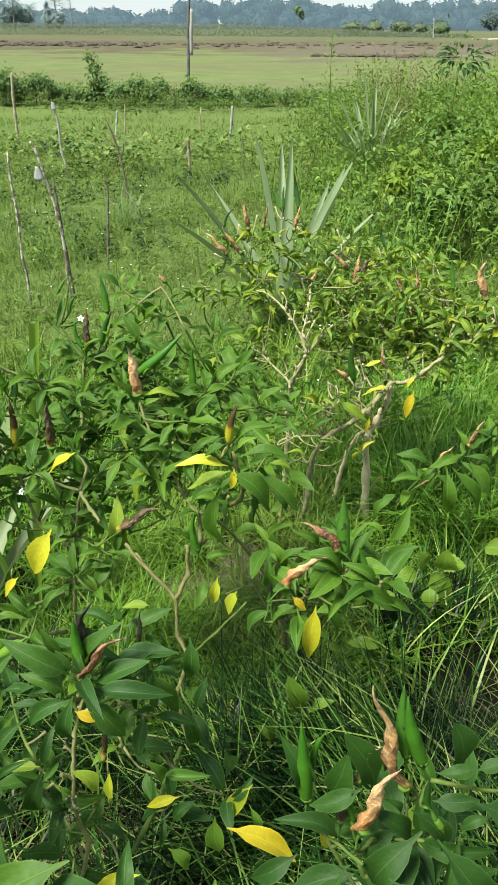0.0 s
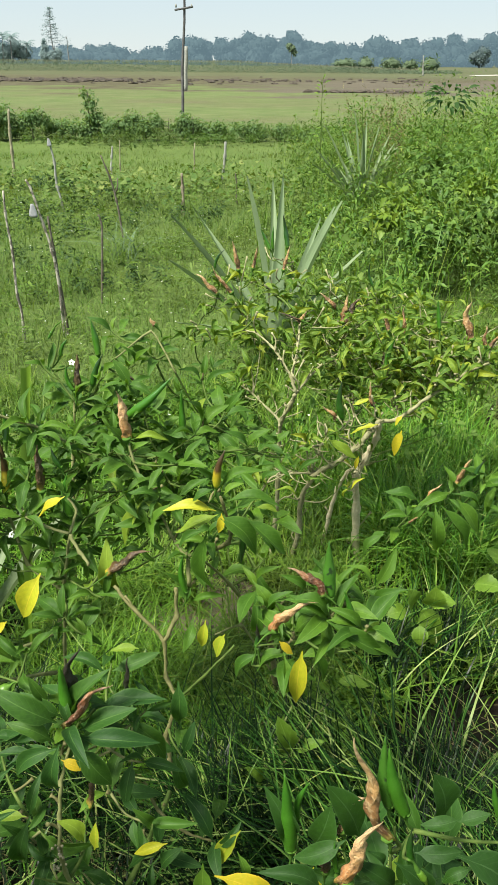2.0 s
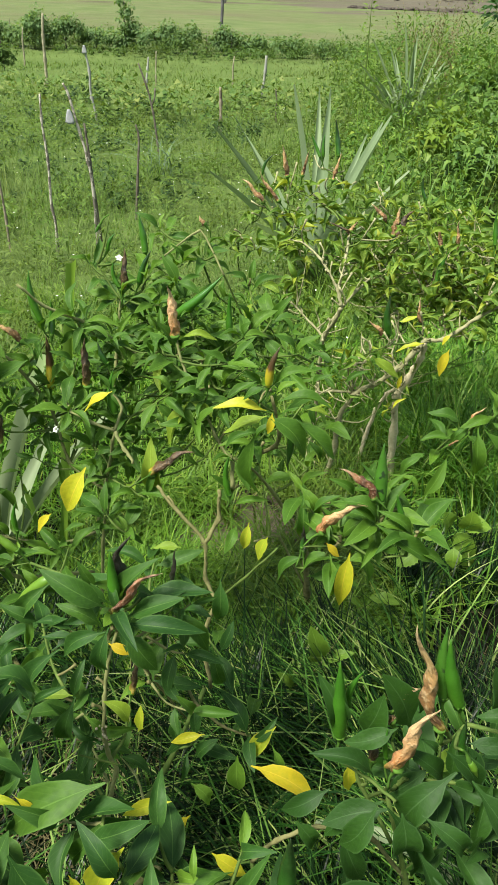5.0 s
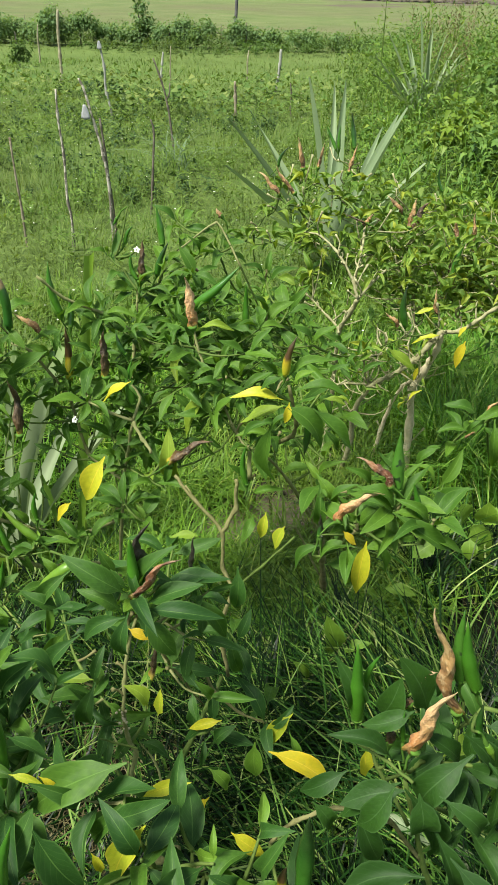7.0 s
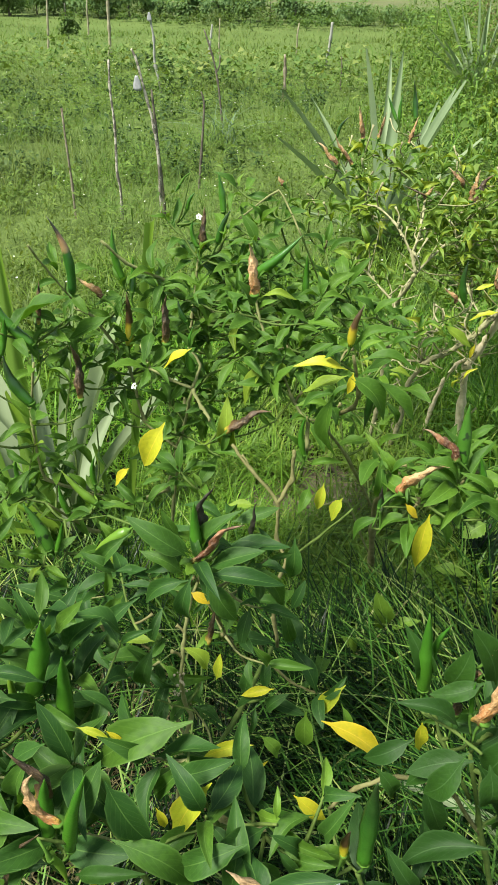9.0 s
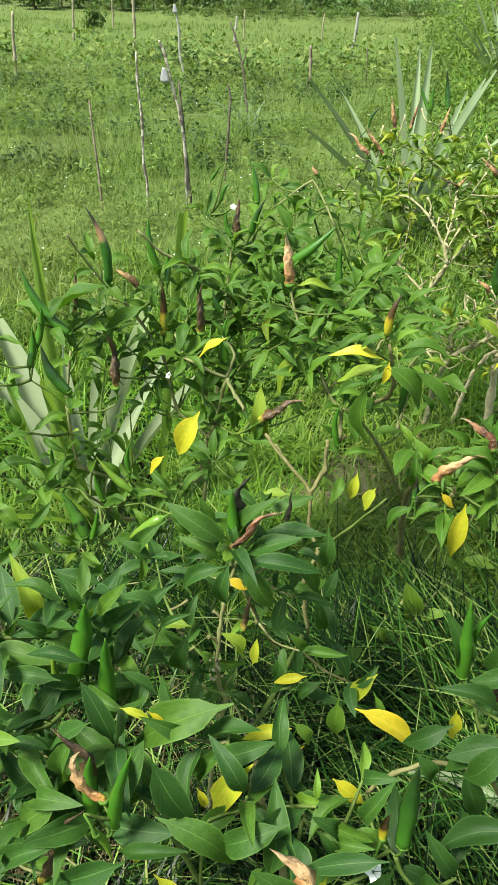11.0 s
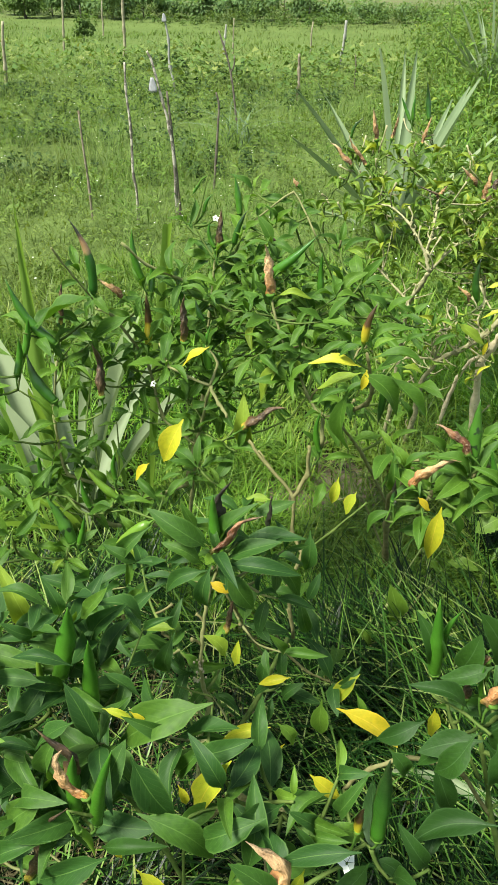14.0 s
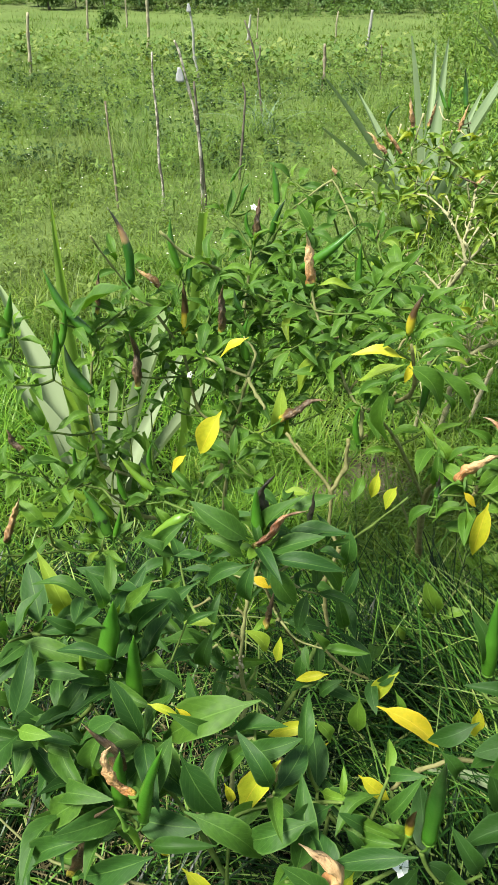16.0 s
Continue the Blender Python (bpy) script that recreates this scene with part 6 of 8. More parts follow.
shoot(back, (0.381, 2.050, 0.734), 8, 0.050)
shoot(back, (0.356, 2.100, 0.751), 8, 0.050)
shoot(back, (-0.057, 1.900, 0.685), 8, 0.050)
shoot(back, (0.584, 1.750, 0.688), 8, 0.050)
shoot(back, (0.395, 1.800, 0.637), 8, 0.050)
shoot(back, (0.275, 1.850, 0.631), 8, 0.050)

# the chili plant in the middle of the bed
middle = chili_plant((0.107, 1.330, 0.0), "green chili plant with yellowing leaves and withered peppers")
branch(middle, [(0.115, 1.330, -0.031), (0.098, 1.300, 0.113), (0.086, 1.240, 0.246), (0.073, 1.120, 0.414), (0.084, 1.000, 0.544), (0.131, 0.880, 0.630)], 0.01, 0.004, "woody")
branch(middle, [(0.098, 1.300, 0.113), (0.027, 1.220, 0.329), (-0.019, 1.100, 0.412)], 0.0033, 0.0022, "olive")
branch(middle, [(0.080, 1.180, 0.339), (0.011, 1.080, 0.536), (-0.040, 1.040, 0.624), (-0.063, 1.040, 0.627), (-0.084, 1.060, 0.650), (-0.111, 1.080, 0.699), (-0.136, 1.100, 0.737), (-0.152, 1.110, 0.789)], 0.0037, 0.0025, "olive")
branch(middle, [(-0.028, 1.040, 0.631), (0.008, 1.000, 0.679), (0.013, 0.980, 0.716), (-0.001, 0.960, 0.785)], 0.0045, 0.003, "woody")
branch(middle, [(-0.059, 1.040, 0.633), (-0.053, 1.020, 0.582)], 0.0044, 0.0050, "olive")
chili(middle, (-0.006, 0.960, 0.799), (0.009, 0.960, 0.857), "ripe", 1.3)
chili(middle, (0.032, 0.990, 0.712), (0.027, 0.990, 0.647), "dark", 1.3)
chili(middle, (0.146, 0.850, 0.699), (0.141, 0.850, 0.785), "spotted", 1.35)
chili(middle, (0.137, 0.840, 0.711), (0.087, 0.840, 0.752), "rust", 1.0)
chili(middle, (0.072, 0.830, 0.659), (0.128, 0.830, 0.706), "pale", 1.2, 0.16)
chili(middle, (0.054, 0.850, 0.609), (0.051, 0.850, 0.653), "black", 1.5)
chili(middle, (-0.153, 1.110, 0.794), (-0.163, 1.110, 0.877), "pale", 1.2)
chili(middle, (-0.177, 1.220, 0.779), (-0.091, 1.220, 0.860), "green", 1.15)
chili(middle, (-0.083, 1.280, 0.715), (-0.083, 1.280, 0.805), "green", 0.9)
chili(middle, (-0.058, 1.000, 0.584), (-0.056, 1.000, 0.658), "green", 0.9)
chili(middle, (0.051, 0.850, 0.614), (0.053, 0.850, 0.634), "dark", 1.0)
chili(middle, (0.179, 0.820, 0.663), (0.159, 0.820, 0.732), "green", 1.0)
leaf(middle, (-0.006, 0.950, 0.759), (0.050, 0.950, 0.692), "green", 1.25, 10)
leaf(middle, (0.033, 0.950, 0.757), (0.092, 0.950, 0.694), "green", 1.0, 0)
leaf(middle, (0.007, 0.950, 0.782), (0.084, 0.950, 0.773), "green", 0.95, 0)
leaf(middle, (-0.002, 0.970, 0.793), (0.060, 0.970, 0.821), "green", 1.0, 0)
leaf(middle, (-0.010, 0.950, 0.802), (-0.039, 0.950, 0.782), "green", 1.3, 0)
leaf(middle, (0.005, 0.930, 0.805), (0.033, 0.930, 0.824), "lime", 1.2, 0)
leaf(middle, (-0.007, 0.950, 0.767), (-0.081, 0.950, 0.766), "yellow", 0.77, 0)
leaf(middle, (0.001, 0.950, 0.764), (-0.004, 0.950, 0.730), "yellow", 0.94, 0)
leaf(middle, (0.048, 0.970, 0.761), (0.080, 0.970, 0.753), "pale", 0.8, 0)
leaf(middle, (-0.021, 0.980, 0.713), (-0.010, 0.980, 0.603), "green", 0.8, 40)
leaf(middle, (-0.005, 0.980, 0.742), (-0.068, 0.980, 0.709), "pale", 0.8, 0)
leaf(middle, (-0.027, 1.000, 0.701), (-0.067, 1.000, 0.667), "green", 0.9, 0)
leaf(middle, (-0.127, 1.060, 0.713), (-0.160, 1.060, 0.631), "pale", 0.8, 0)
leaf(middle, (-0.127, 1.060, 0.713), (-0.090, 1.060, 0.686), "pale", 0.8, 0)
leaf(middle, (-0.145, 1.120, 0.790), (-0.089, 1.120, 0.789), "pale", 0.77, 0)
leaf(middle, (-0.024, 0.940, 0.582), (-0.031, 0.940, 0.530), "yellow", 0.85, 0)
leaf(middle, (0.005, 0.930, 0.564), (-0.008, 0.930, 0.518), "yellow", 0.94, 0)
leaf(middle, (0.109, 0.800, 0.654), (0.104, 0.800, 0.562), "yellow", 0.66, 0)
leaf(middle, (0.080, 0.820, 0.651), (0.099, 0.820, 0.629), "yellow", 1.02, 0)
leaf(middle, (0.086, 0.820, 0.633), (0.091, 0.820, 0.558), "green", 0.9, 0)
leaf(middle, (0.058, 0.860, 0.592), (0.023, 0.860, 0.545), "green", 1.0, 0)
leaf(middle, (0.126, 0.820, 0.638), (0.142, 0.820, 0.580), "green", 0.9, 0)
leaf(middle, (0.044, 0.940, 0.657), (0.075, 0.940, 0.599), "green", 1.1, 0)
leaf(middle, (0.050, 0.900, 0.595), (0.050, 0.900, 0.665), "green", 1.0, 0)
leaf(middle, (0.062, 0.860, 0.555), (0.136, 0.860, 0.544), "green", 0.8, 0)
leaf(middle, (0.139, 0.820, 0.686), (0.221, 0.820, 0.630), "green", 0.8, 0)
leaf(middle, (0.139, 0.820, 0.686), (0.193, 0.820, 0.665), "green", 0.9, 0)
leaf(middle, (0.144, 0.840, 0.671), (0.091, 0.840, 0.711), "green", 0.8, 0)
shoot(middle, (-0.063, 1.020, 0.570), 4, 0.062)
shoot(middle, (0.048, 0.980, 0.620), 5, 0.062)
shoot(middle, (0.151, 0.840, 0.672), 9, 0.062)
shoot(middle, (0.099, 0.860, 0.632), 6, 0.062)
shoot(middle, (-0.153, 1.120, 0.770), 7, 0.062)
shoot(middle, (-0.086, 1.250, 0.701), 7, 0.062)
shoot(middle, (-0.050, 1.300, 0.725), 7, 0.062)
shoot(middle, (-0.011, 1.350, 0.729), 7, 0.062)
shoot(middle, (-0.121, 1.200, 0.679), 6, 0.062)
shoot(middle, (-0.081, 1.200, 0.660), 6, 0.062)
shoot(middle, (0.038, 1.200, 0.733), 5, 0.062)
shoot(middle, (-0.154, 1.300, 0.762), 6, 0.062)
shoot(middle, (-0.218, 1.250, 0.692), 6, 0.062)
shoot(middle, (-0.059, 1.450, 0.756), 6, 0.062)
shoot(middle, (0.191, 0.820, 0.674), 7, 0.062)
shoot(middle, (0.064, 1.100, 0.574), 4, 0.062)

# the bushy chili plant beside it, full of upright peppers
bushy = chili_plant((-0.310, 1.160, 0.0), "bushy chili plant with many upright green and withered peppers")
branch(bushy, [(-0.326, 1.160, 0.150), (-0.297, 1.120, 0.370), (-0.272, 1.080, 0.530), (-0.237, 1.030, 0.671)], 0.0043, 0.0032, "olive")
branch(bushy, [(-0.237, 1.030, 0.671), (-0.270, 1.030, 0.684), (-0.307, 1.050, 0.689), (-0.329, 1.080, 0.714)], 0.0033, 0.0025, "olive")
branch(bushy, [(-0.237, 1.030, 0.671), (-0.228, 1.050, 0.703), (-0.248, 1.060, 0.726)], 0.0033, 0.0022, "olive")
branch(bushy, [(-0.205, 1.000, 0.633), (-0.220, 1.015, 0.649), (-0.237, 1.030, 0.671)], 0.0035, 0.0040, "olive")
branch(bushy, [(-0.277, 1.100, 0.504), (-0.342, 1.120, 0.545), (-0.364, 1.120, 0.657), (-0.402, 1.080, 0.756), (-0.429, 1.080, 0.769)], 0.0044, 0.0025, "olive")
branch(bushy, [(-0.307, 1.120, 0.396), (-0.361, 1.040, 0.425), (-0.485, 1.000, 0.491), (-0.493, 1.000, 0.606), (-0.473, 1.000, 0.712)], 0.0044, 0.0025, "olive")
branch(bushy, [(-0.328, 1.140, 0.278), (-0.423, 1.020, 0.367), (-0.468, 0.950, 0.483)], 0.0055, 0.0025, "olive")
branch(bushy, [(-0.312, 1.140, 0.380), (-0.294, 1.240, 0.525), (-0.286, 1.280, 0.673), (-0.273, 1.280, 0.783)], 0.0055, 0.0025, "olive")
branch(bushy, [(-0.383, 1.100, 0.870), (-0.352, 1.120, 0.829), (-0.296, 1.150, 0.792), (-0.213, 1.150, 0.738)], 0.0033, 0.0022, "olive")
branch(bushy, [(-0.455, 1.000, 0.893), (-0.447, 1.050, 0.832), (-0.432, 1.080, 0.783)], 0.0022, 0.0019, "olive")
branch(bushy, [(-0.216, 1.300, 0.840), (-0.148, 1.400, 0.874), (-0.099, 1.350, 0.810)], 0.0022, 0.0025, "olive")
chili(bushy, (-0.426, 1.070, 0.799), (-0.445, 1.070, 0.913), "band", 1.05, -0.08)
chili(bushy, (-0.487, 1.040, 0.718), (-0.547, 1.040, 0.828), "green", 1.2, 0.12)
chili(bushy, (-0.472, 0.970, 0.656), (-0.501, 0.970, 0.737), "dark", 1.4)
chili(bushy, (-0.364, 1.130, 0.800), (-0.370, 1.130, 0.883), "green", 1.0)
chili(bushy, (-0.351, 1.130, 0.777), (-0.346, 1.130, 0.836), "green", 1.1)
chili(bushy, (-0.360, 1.120, 0.687), (-0.359, 1.120, 0.781), "ripe", 1.0)
chili(bushy, (-0.483, 1.060, 0.742), (-0.472, 1.060, 0.817), "rot", 1.1)
chili(bushy, (-0.387, 1.100, 0.778), (-0.429, 1.100, 0.809), "dry", 1.4)
chili(bushy, (-0.284, 1.070, 0.722), (-0.282, 1.070, 0.805), "rot", 1.2)
chili(bushy, (-0.247, 1.080, 0.672), (-0.241, 1.080, 0.750), "green", 1.2)
chili(bushy, (-0.407, 1.000, 0.651), (-0.411, 1.000, 0.748), "rot", 0.9)
chili(bushy, (-0.543, 1.000, 0.681), (-0.531, 1.000, 0.746), "green", 1.2)
chili(bushy, (-0.535, 1.020, 0.706), (-0.519, 1.020, 0.771), "green", 1.2)
chili(bushy, (-0.508, 0.950, 0.514), (-0.505, 0.950, 0.563), "green", 1.1)
chili(bushy, (-0.363, 0.900, 0.533), (-0.409, 0.900, 0.593), "lime", 1.1)
chili(bushy, (-0.425, 0.850, 0.475), (-0.458, 0.850, 0.558), "spotted", 1.5)
chili(bushy, (-0.416, 0.850, 0.473), (-0.401, 0.850, 0.532), "green", 1.0)
chili(bushy, (-0.311, 0.880, 0.503), (-0.368, 0.880, 0.449), "lime", 1.5)
chili(bushy, (-0.468, 0.850, 0.429), (-0.425, 0.850, 0.417), "lime", 1.5)
chili(bushy, (-0.381, 0.950, 0.529), (-0.373, 0.950, 0.585), "green", 1.0)
chili(bushy, (-0.410, 0.900, 0.507), (-0.417, 0.900, 0.562), "green", 1.2)
chili(bushy, (-0.267, 1.280, 0.799), (-0.260, 1.280, 0.874), "rot", 1.4)
chili(bushy, (-0.273, 1.280, 0.804), (-0.278, 1.280, 0.853), "green", 1.1)
chili(bushy, (-0.238, 1.280, 0.814), (-0.213, 1.280, 0.871), "dark", 1.2)
chili(bushy, (-0.294, 1.300, 0.861), (-0.277, 1.300, 0.891), "green", 1.0)
chili(bushy, (-0.239, 1.350, 0.844), (-0.249, 1.350, 0.912), "green", 1.2)
chili(bushy, (-0.186, 1.300, 0.842), (-0.155, 1.300, 0.803), "rot", 1.0)
chili(bushy, (-0.304, 1.300, 0.904), (-0.314, 1.300, 0.889), "green", 0.8)
chili(bushy, (-0.258, 1.100, 0.748), (-0.269, 1.100, 0.786), "dark", 1.2)
chili(bushy, (-0.138, 1.400, 0.884), (-0.149, 1.400, 0.899), "dry", 1.3)
chili(bushy, (-0.619, 1.000, 0.719), (-0.593, 1.000, 0.798), "green", 1.2)
chili(bushy, (-0.539, 0.850, 0.620), (-0.558, 0.850, 0.658), "rot", 1.4)
chili(bushy, (-0.570, 0.800, 0.484), (-0.530, 0.800, 0.577), "dry", 1.4)
leaf(bushy, (-0.263, 0.950, 0.657), (-0.299, 0.950, 0.574), "yellow", 1.1, 0)
leaf(bushy, (-0.234, 1.020, 0.745), (-0.279, 1.020, 0.707), "yellow", 0.94, 0)
leaf(bushy, (-0.178, 1.050, 0.537), (-0.186, 1.050, 0.652), "pale", 0.77, 0)
leaf(bushy, (-0.316, 0.930, 0.584), (-0.341, 0.930, 0.546), "yellow", 0.85, 0)
leaf(bushy, (-0.125, 0.930, 0.534), (-0.168, 0.930, 0.529), "pale", 0.9, 0)
leaf(bushy, (-0.368, 1.060, 0.768), (-0.437, 1.060, 0.724), "green", 0.9, 0)
leaf(bushy, (-0.515, 1.030, 0.752), (-0.412, 1.030, 0.811), "green", 1.1, 0)
leaf(bushy, (-0.300, 0.930, 0.553), (-0.267, 0.930, 0.568), "green", 0.9, 0)
chili(bushy, (-0.181, 1.020, 0.602), (-0.114, 1.020, 0.649), "rot", 1.1, 0.1)
shoot(bushy, (-0.450, 1.080, 0.743), 6, 0.049)
shoot(bushy, (-0.372, 1.100, 0.739), 7, 0.049)
shoot(bushy, (-0.477, 1.030, 0.695), 6, 0.049)
shoot(bushy, (-0.310, 1.060, 0.678), 6, 0.049)
shoot(bushy, (-0.474, 0.970, 0.626), 6, 0.049)
shoot(bushy, (-0.379, 0.920, 0.506), 8, 0.049)
shoot(bushy, (-0.440, 0.860, 0.454), 8, 0.049)
shoot(bushy, (-0.336, 0.900, 0.457), 7, 0.049)
shoot(bushy, (-0.220, 1.080, 0.669), 6, 0.049)
shoot(bushy, (-0.273, 1.280, 0.783), 10, 0.049)
shoot(bushy, (-0.284, 1.050, 0.572), 7, 0.049)
shoot(bushy, (-0.256, 1.000, 0.529), 8, 0.049)
shoot(bushy, (-0.530, 1.020, 0.746), 5, 0.049)
shoot(bushy, (-0.226, 1.300, 0.820), 8, 0.049)
shoot(bushy, (-0.172, 1.350, 0.827), 8, 0.049)
shoot(bushy, (-0.324, 1.150, 0.800), 6, 0.049)
shoot(bushy, (-0.331, 1.320, 0.828), 7, 0.049)
shoot(bushy, (-0.220, 1.400, 0.871), 8, 0.049)
shoot(bushy, (-0.146, 1.400, 0.822), 8, 0.049)
shoot(bushy, (-0.311, 1.120, 0.745), 6, 0.049)
shoot(bushy, (-0.498, 0.900, 0.542), 7, 0.049)
shoot(bushy, (-0.548, 0.950, 0.589), 6, 0.049)
shoot(bushy, (-0.303, 0.950, 0.503), 7, 0.049)
shoot(bushy, (-0.215, 0.980, 0.513), 6, 0.049)
shoot(bushy, (-0.193, 1.020, 0.556), 5, 0.049)
shoot(bushy, (-0.215, 1.300, 0.747), 8, 0.049)
shoot(bushy, (-0.270, 1.200, 0.743), 7, 0.049)
shoot(bushy, (-0.241, 1.200, 0.692), 7, 0.049)
shoot(bushy, (-0.289, 1.080, 0.609), 6, 0.049)
shoot(bushy, (-0.457, 1.100, 0.821), 5, 0.049)
shoot(bushy, (-0.588, 0.950, 0.669), 8, 0.049)
shoot(bushy, (-0.578, 0.850, 0.581), 9, 0.049)
shoot(bushy, (-0.496, 0.800, 0.523), 8, 0.049)
shoot(bushy, (-0.596, 1.000, 0.741), 8, 0.049)

# the dark-leaved chili plant in front
front = chili_plant((-0.120, 0.930, 0.0), "dark-leaved chili plant with a broken grey stem")
SIDE[front] = "deep"
branch(front, [(-0.078, 0.930, 0.224), (-0.092, 0.930, 0.349), (-0.073, 0.950, 0.410), (-0.093, 0.970, 0.440), (-0.093, 0.980, 0.504), (-0.143, 1.000, 0.553), (-0.174, 1.020, 0.580)], 0.0049, 0.0035, "woody")
branch(front, [(-0.093, 0.980, 0.504), (-0.074, 1.000, 0.538), (-0.074, 1.000, 0.593)], 0.0054, 0.0041, "woody")
branch(front, [(-0.073, 0.950, 0.410), (-0.025, 0.920, 0.492), (0.020, 0.900, 0.570)], 0.003, 0.002, "young")
branch(front, [(-0.205, 0.660, -0.03), (-0.198, 0.650, 0.178), (-0.186, 0.640, 0.330), (-0.170, 0.640, 0.410), (-0.178, 0.640, 0.445), (-0.181, 0.640, 0.490), (-0.178, 0.650, 0.535), (-0.174, 0.660, 0.580), (-0.161, 0.690, 0.627)], 0.0046, 0.0026, "olive")
branch(front, [(-0.171, 0.660, 0.251), (-0.124, 0.750, 0.265), (-0.086, 0.900, 0.257)], 0.004, 0.005, "young")
branch(front, [(-0.107, 0.800, 0.405), (-0.086, 0.780, 0.369), (-0.045, 0.770, 0.336), (-0.006, 0.770, 0.317)], 0.003, 0.002, "woody")
branch(front, [(-0.161, 0.620, 0.451), (-0.207, 0.620, 0.465)], 0.002, 0.0015, "young")
branch(front, [(-0.166, 0.750, 0.507), (-0.141, 0.800, 0.375), (-0.109, 0.850, 0.240)], 0.003, 0.002, "woody")
branch(front, [(-0.352, 0.800, 0.416), (-0.316, 0.780, 0.355), (-0.259, 0.760, 0.323)], 0.004, 0.003, "woody")
chili(front, (-0.168, 0.690, 0.634), (-0.112, 0.690, 0.704), "rust", 0.82)
chili(front, (-0.169, 0.700, 0.641), (-0.170, 0.700, 0.716), "green", 1.2)
chili(front, (-0.159, 0.720, 0.638), (-0.153, 0.720, 0.728), "black", 1.25)
chili(front, (-0.108, 0.760, 0.610), (-0.104, 0.760, 0.676), "black", 1.25)
chili(front, (-0.158, 0.700, 0.484), (-0.148, 0.700, 0.550), "rot", 1.1)
leaf(front, (-0.176, 0.680, 0.653), (-0.246, 0.680, 0.706), "green", 1.05, 0)
leaf(front, (-0.179, 0.670, 0.634), (-0.229, 0.670, 0.664), "green", 1.0, 0)
leaf(front, (-0.170, 0.660, 0.636), (-0.224, 0.660, 0.590), "green", 1.0, 0)
leaf(front, (-0.153, 0.680, 0.629), (-0.060, 0.680, 0.623), "green", 0.9, 0)
leaf(front, (-0.156, 0.700, 0.619), (-0.087, 0.700, 0.656), "green", 1.0, 0)
leaf(front, (-0.163, 0.720, 0.619), (-0.117, 0.720, 0.698), "green", 1.0, 0)
leaf(front, (-0.149, 0.660, 0.639), (-0.115, 0.660, 0.577), "green", 1.1, 0)
leaf(front, (-0.148, 0.740, 0.612), (-0.058, 0.740, 0.629), "green", 0.9, 0)
leaf(front, (-0.111, 0.740, 0.593), (-0.064, 0.740, 0.522), "green", 0.8, 0)
leaf(front, (-0.162, 0.640, 0.665), (-0.167, 0.640, 0.595), "green", 1.0, 0)
leaf(front, (-0.193, 0.710, 0.652), (-0.212, 0.710, 0.694), "green", 0.9, 0)
leaf(front, (-0.170, 0.660, 0.617), (-0.143, 0.660, 0.602), "yellow", 1.02, 0)
leaf(front, (-0.208, 0.630, 0.560), (-0.251, 0.630, 0.553), "pale", 0.9, 0)
leaf(front, (-0.144, 0.620, 0.531), (-0.171, 0.620, 0.567), "pale", 1.3, 0)
leaf(front, (-0.133, 0.620, 0.517), (-0.128, 0.620, 0.565), "yellow", 0.68, 0)
leaf(front, (-0.243, 0.700, 0.557), (-0.284, 0.700, 0.475), "green", 1.0, 0)
leaf(front, (-0.217, 0.660, 0.520), (-0.229, 0.660, 0.439), "dark", 1.1, 0)
leaf(front, (-0.275, 0.720, 0.553), (-0.218, 0.720, 0.551), "green", 0.8, 0)
leaf(front, (-0.279, 0.800, 0.573), (-0.327, 0.800, 0.490), "green", 0.9, 0)
leaf(front, (-0.059, 0.860, 0.540), (-0.063, 0.860, 0.459), "green", 1.0, 0)
leaf(front, (-0.069, 0.840, 0.430), (-0.051, 0.840, 0.345), "green", 0.9, 0)
leaf(front, (-0.069, 0.740, 0.356), (-0.117, 0.740, 0.332), "yellow", 0.77, 0)
leaf(front, (0.032, 0.760, 0.357), (-0.003, 0.760, 0.283), "yellow", 0.85, 0)
leaf(front, (-0.001, 0.680, 0.379), (0.092, 0.680, 0.307), "yellow", 0.68, 0)
leaf(front, (0.124, 0.660, 0.431), (0.129, 0.660, 0.371), "yellow", 0.85, 0)
leaf(front, (-0.110, 0.760, 0.376), (-0.117, 0.760, 0.309), "green", 0.9, 0)
leaf(front, (-0.080, 0.740, 0.301), (-0.048, 0.740, 0.348), "green", 1.0, 0)
leaf(front, (-0.084, 0.700, 0.301), (-0.057, 0.700, 0.251), "lime", 1.0, 0)
leaf(front, (-0.021, 0.740, 0.313), (-0.016, 0.740, 0.230), "lime", 1.0, 0)
leaf(front, (0.027, 0.740, 0.342), (0.041, 0.740, 0.285), "lime", 0.9, 0)
shoot(front, (-0.161, 0.690, 0.627), 9, 0.062)
shoot(front, (-0.148, 0.740, 0.612), 6, 0.062)
shoot(front, (-0.237, 0.700, 0.460), 5, 0.062)
shoot(front, (-0.083, 0.760, 0.315), 5, 0.062)
shoot(front, (-0.005, 0.760, 0.317), 5, 0.062)
shoot(front, (-0.142, 0.750, 0.443), 4, 0.062)
shoot(front, (-0.294, 0.780, 0.514), 6, 0.062)
shoot(front, (-0.332, 0.740, 0.434), 6, 0.062)
shoot(front, (-0.377, 0.780, 0.456), 5, 0.062)
shoot(front, (-0.209, 0.660, 0.357), 4, 0.062)
shoot(front, (-0.059, 0.860, 0.386), 4, 0.062)
shoot(front, (-0.151, 0.860, 0.571), 5, 0.062)

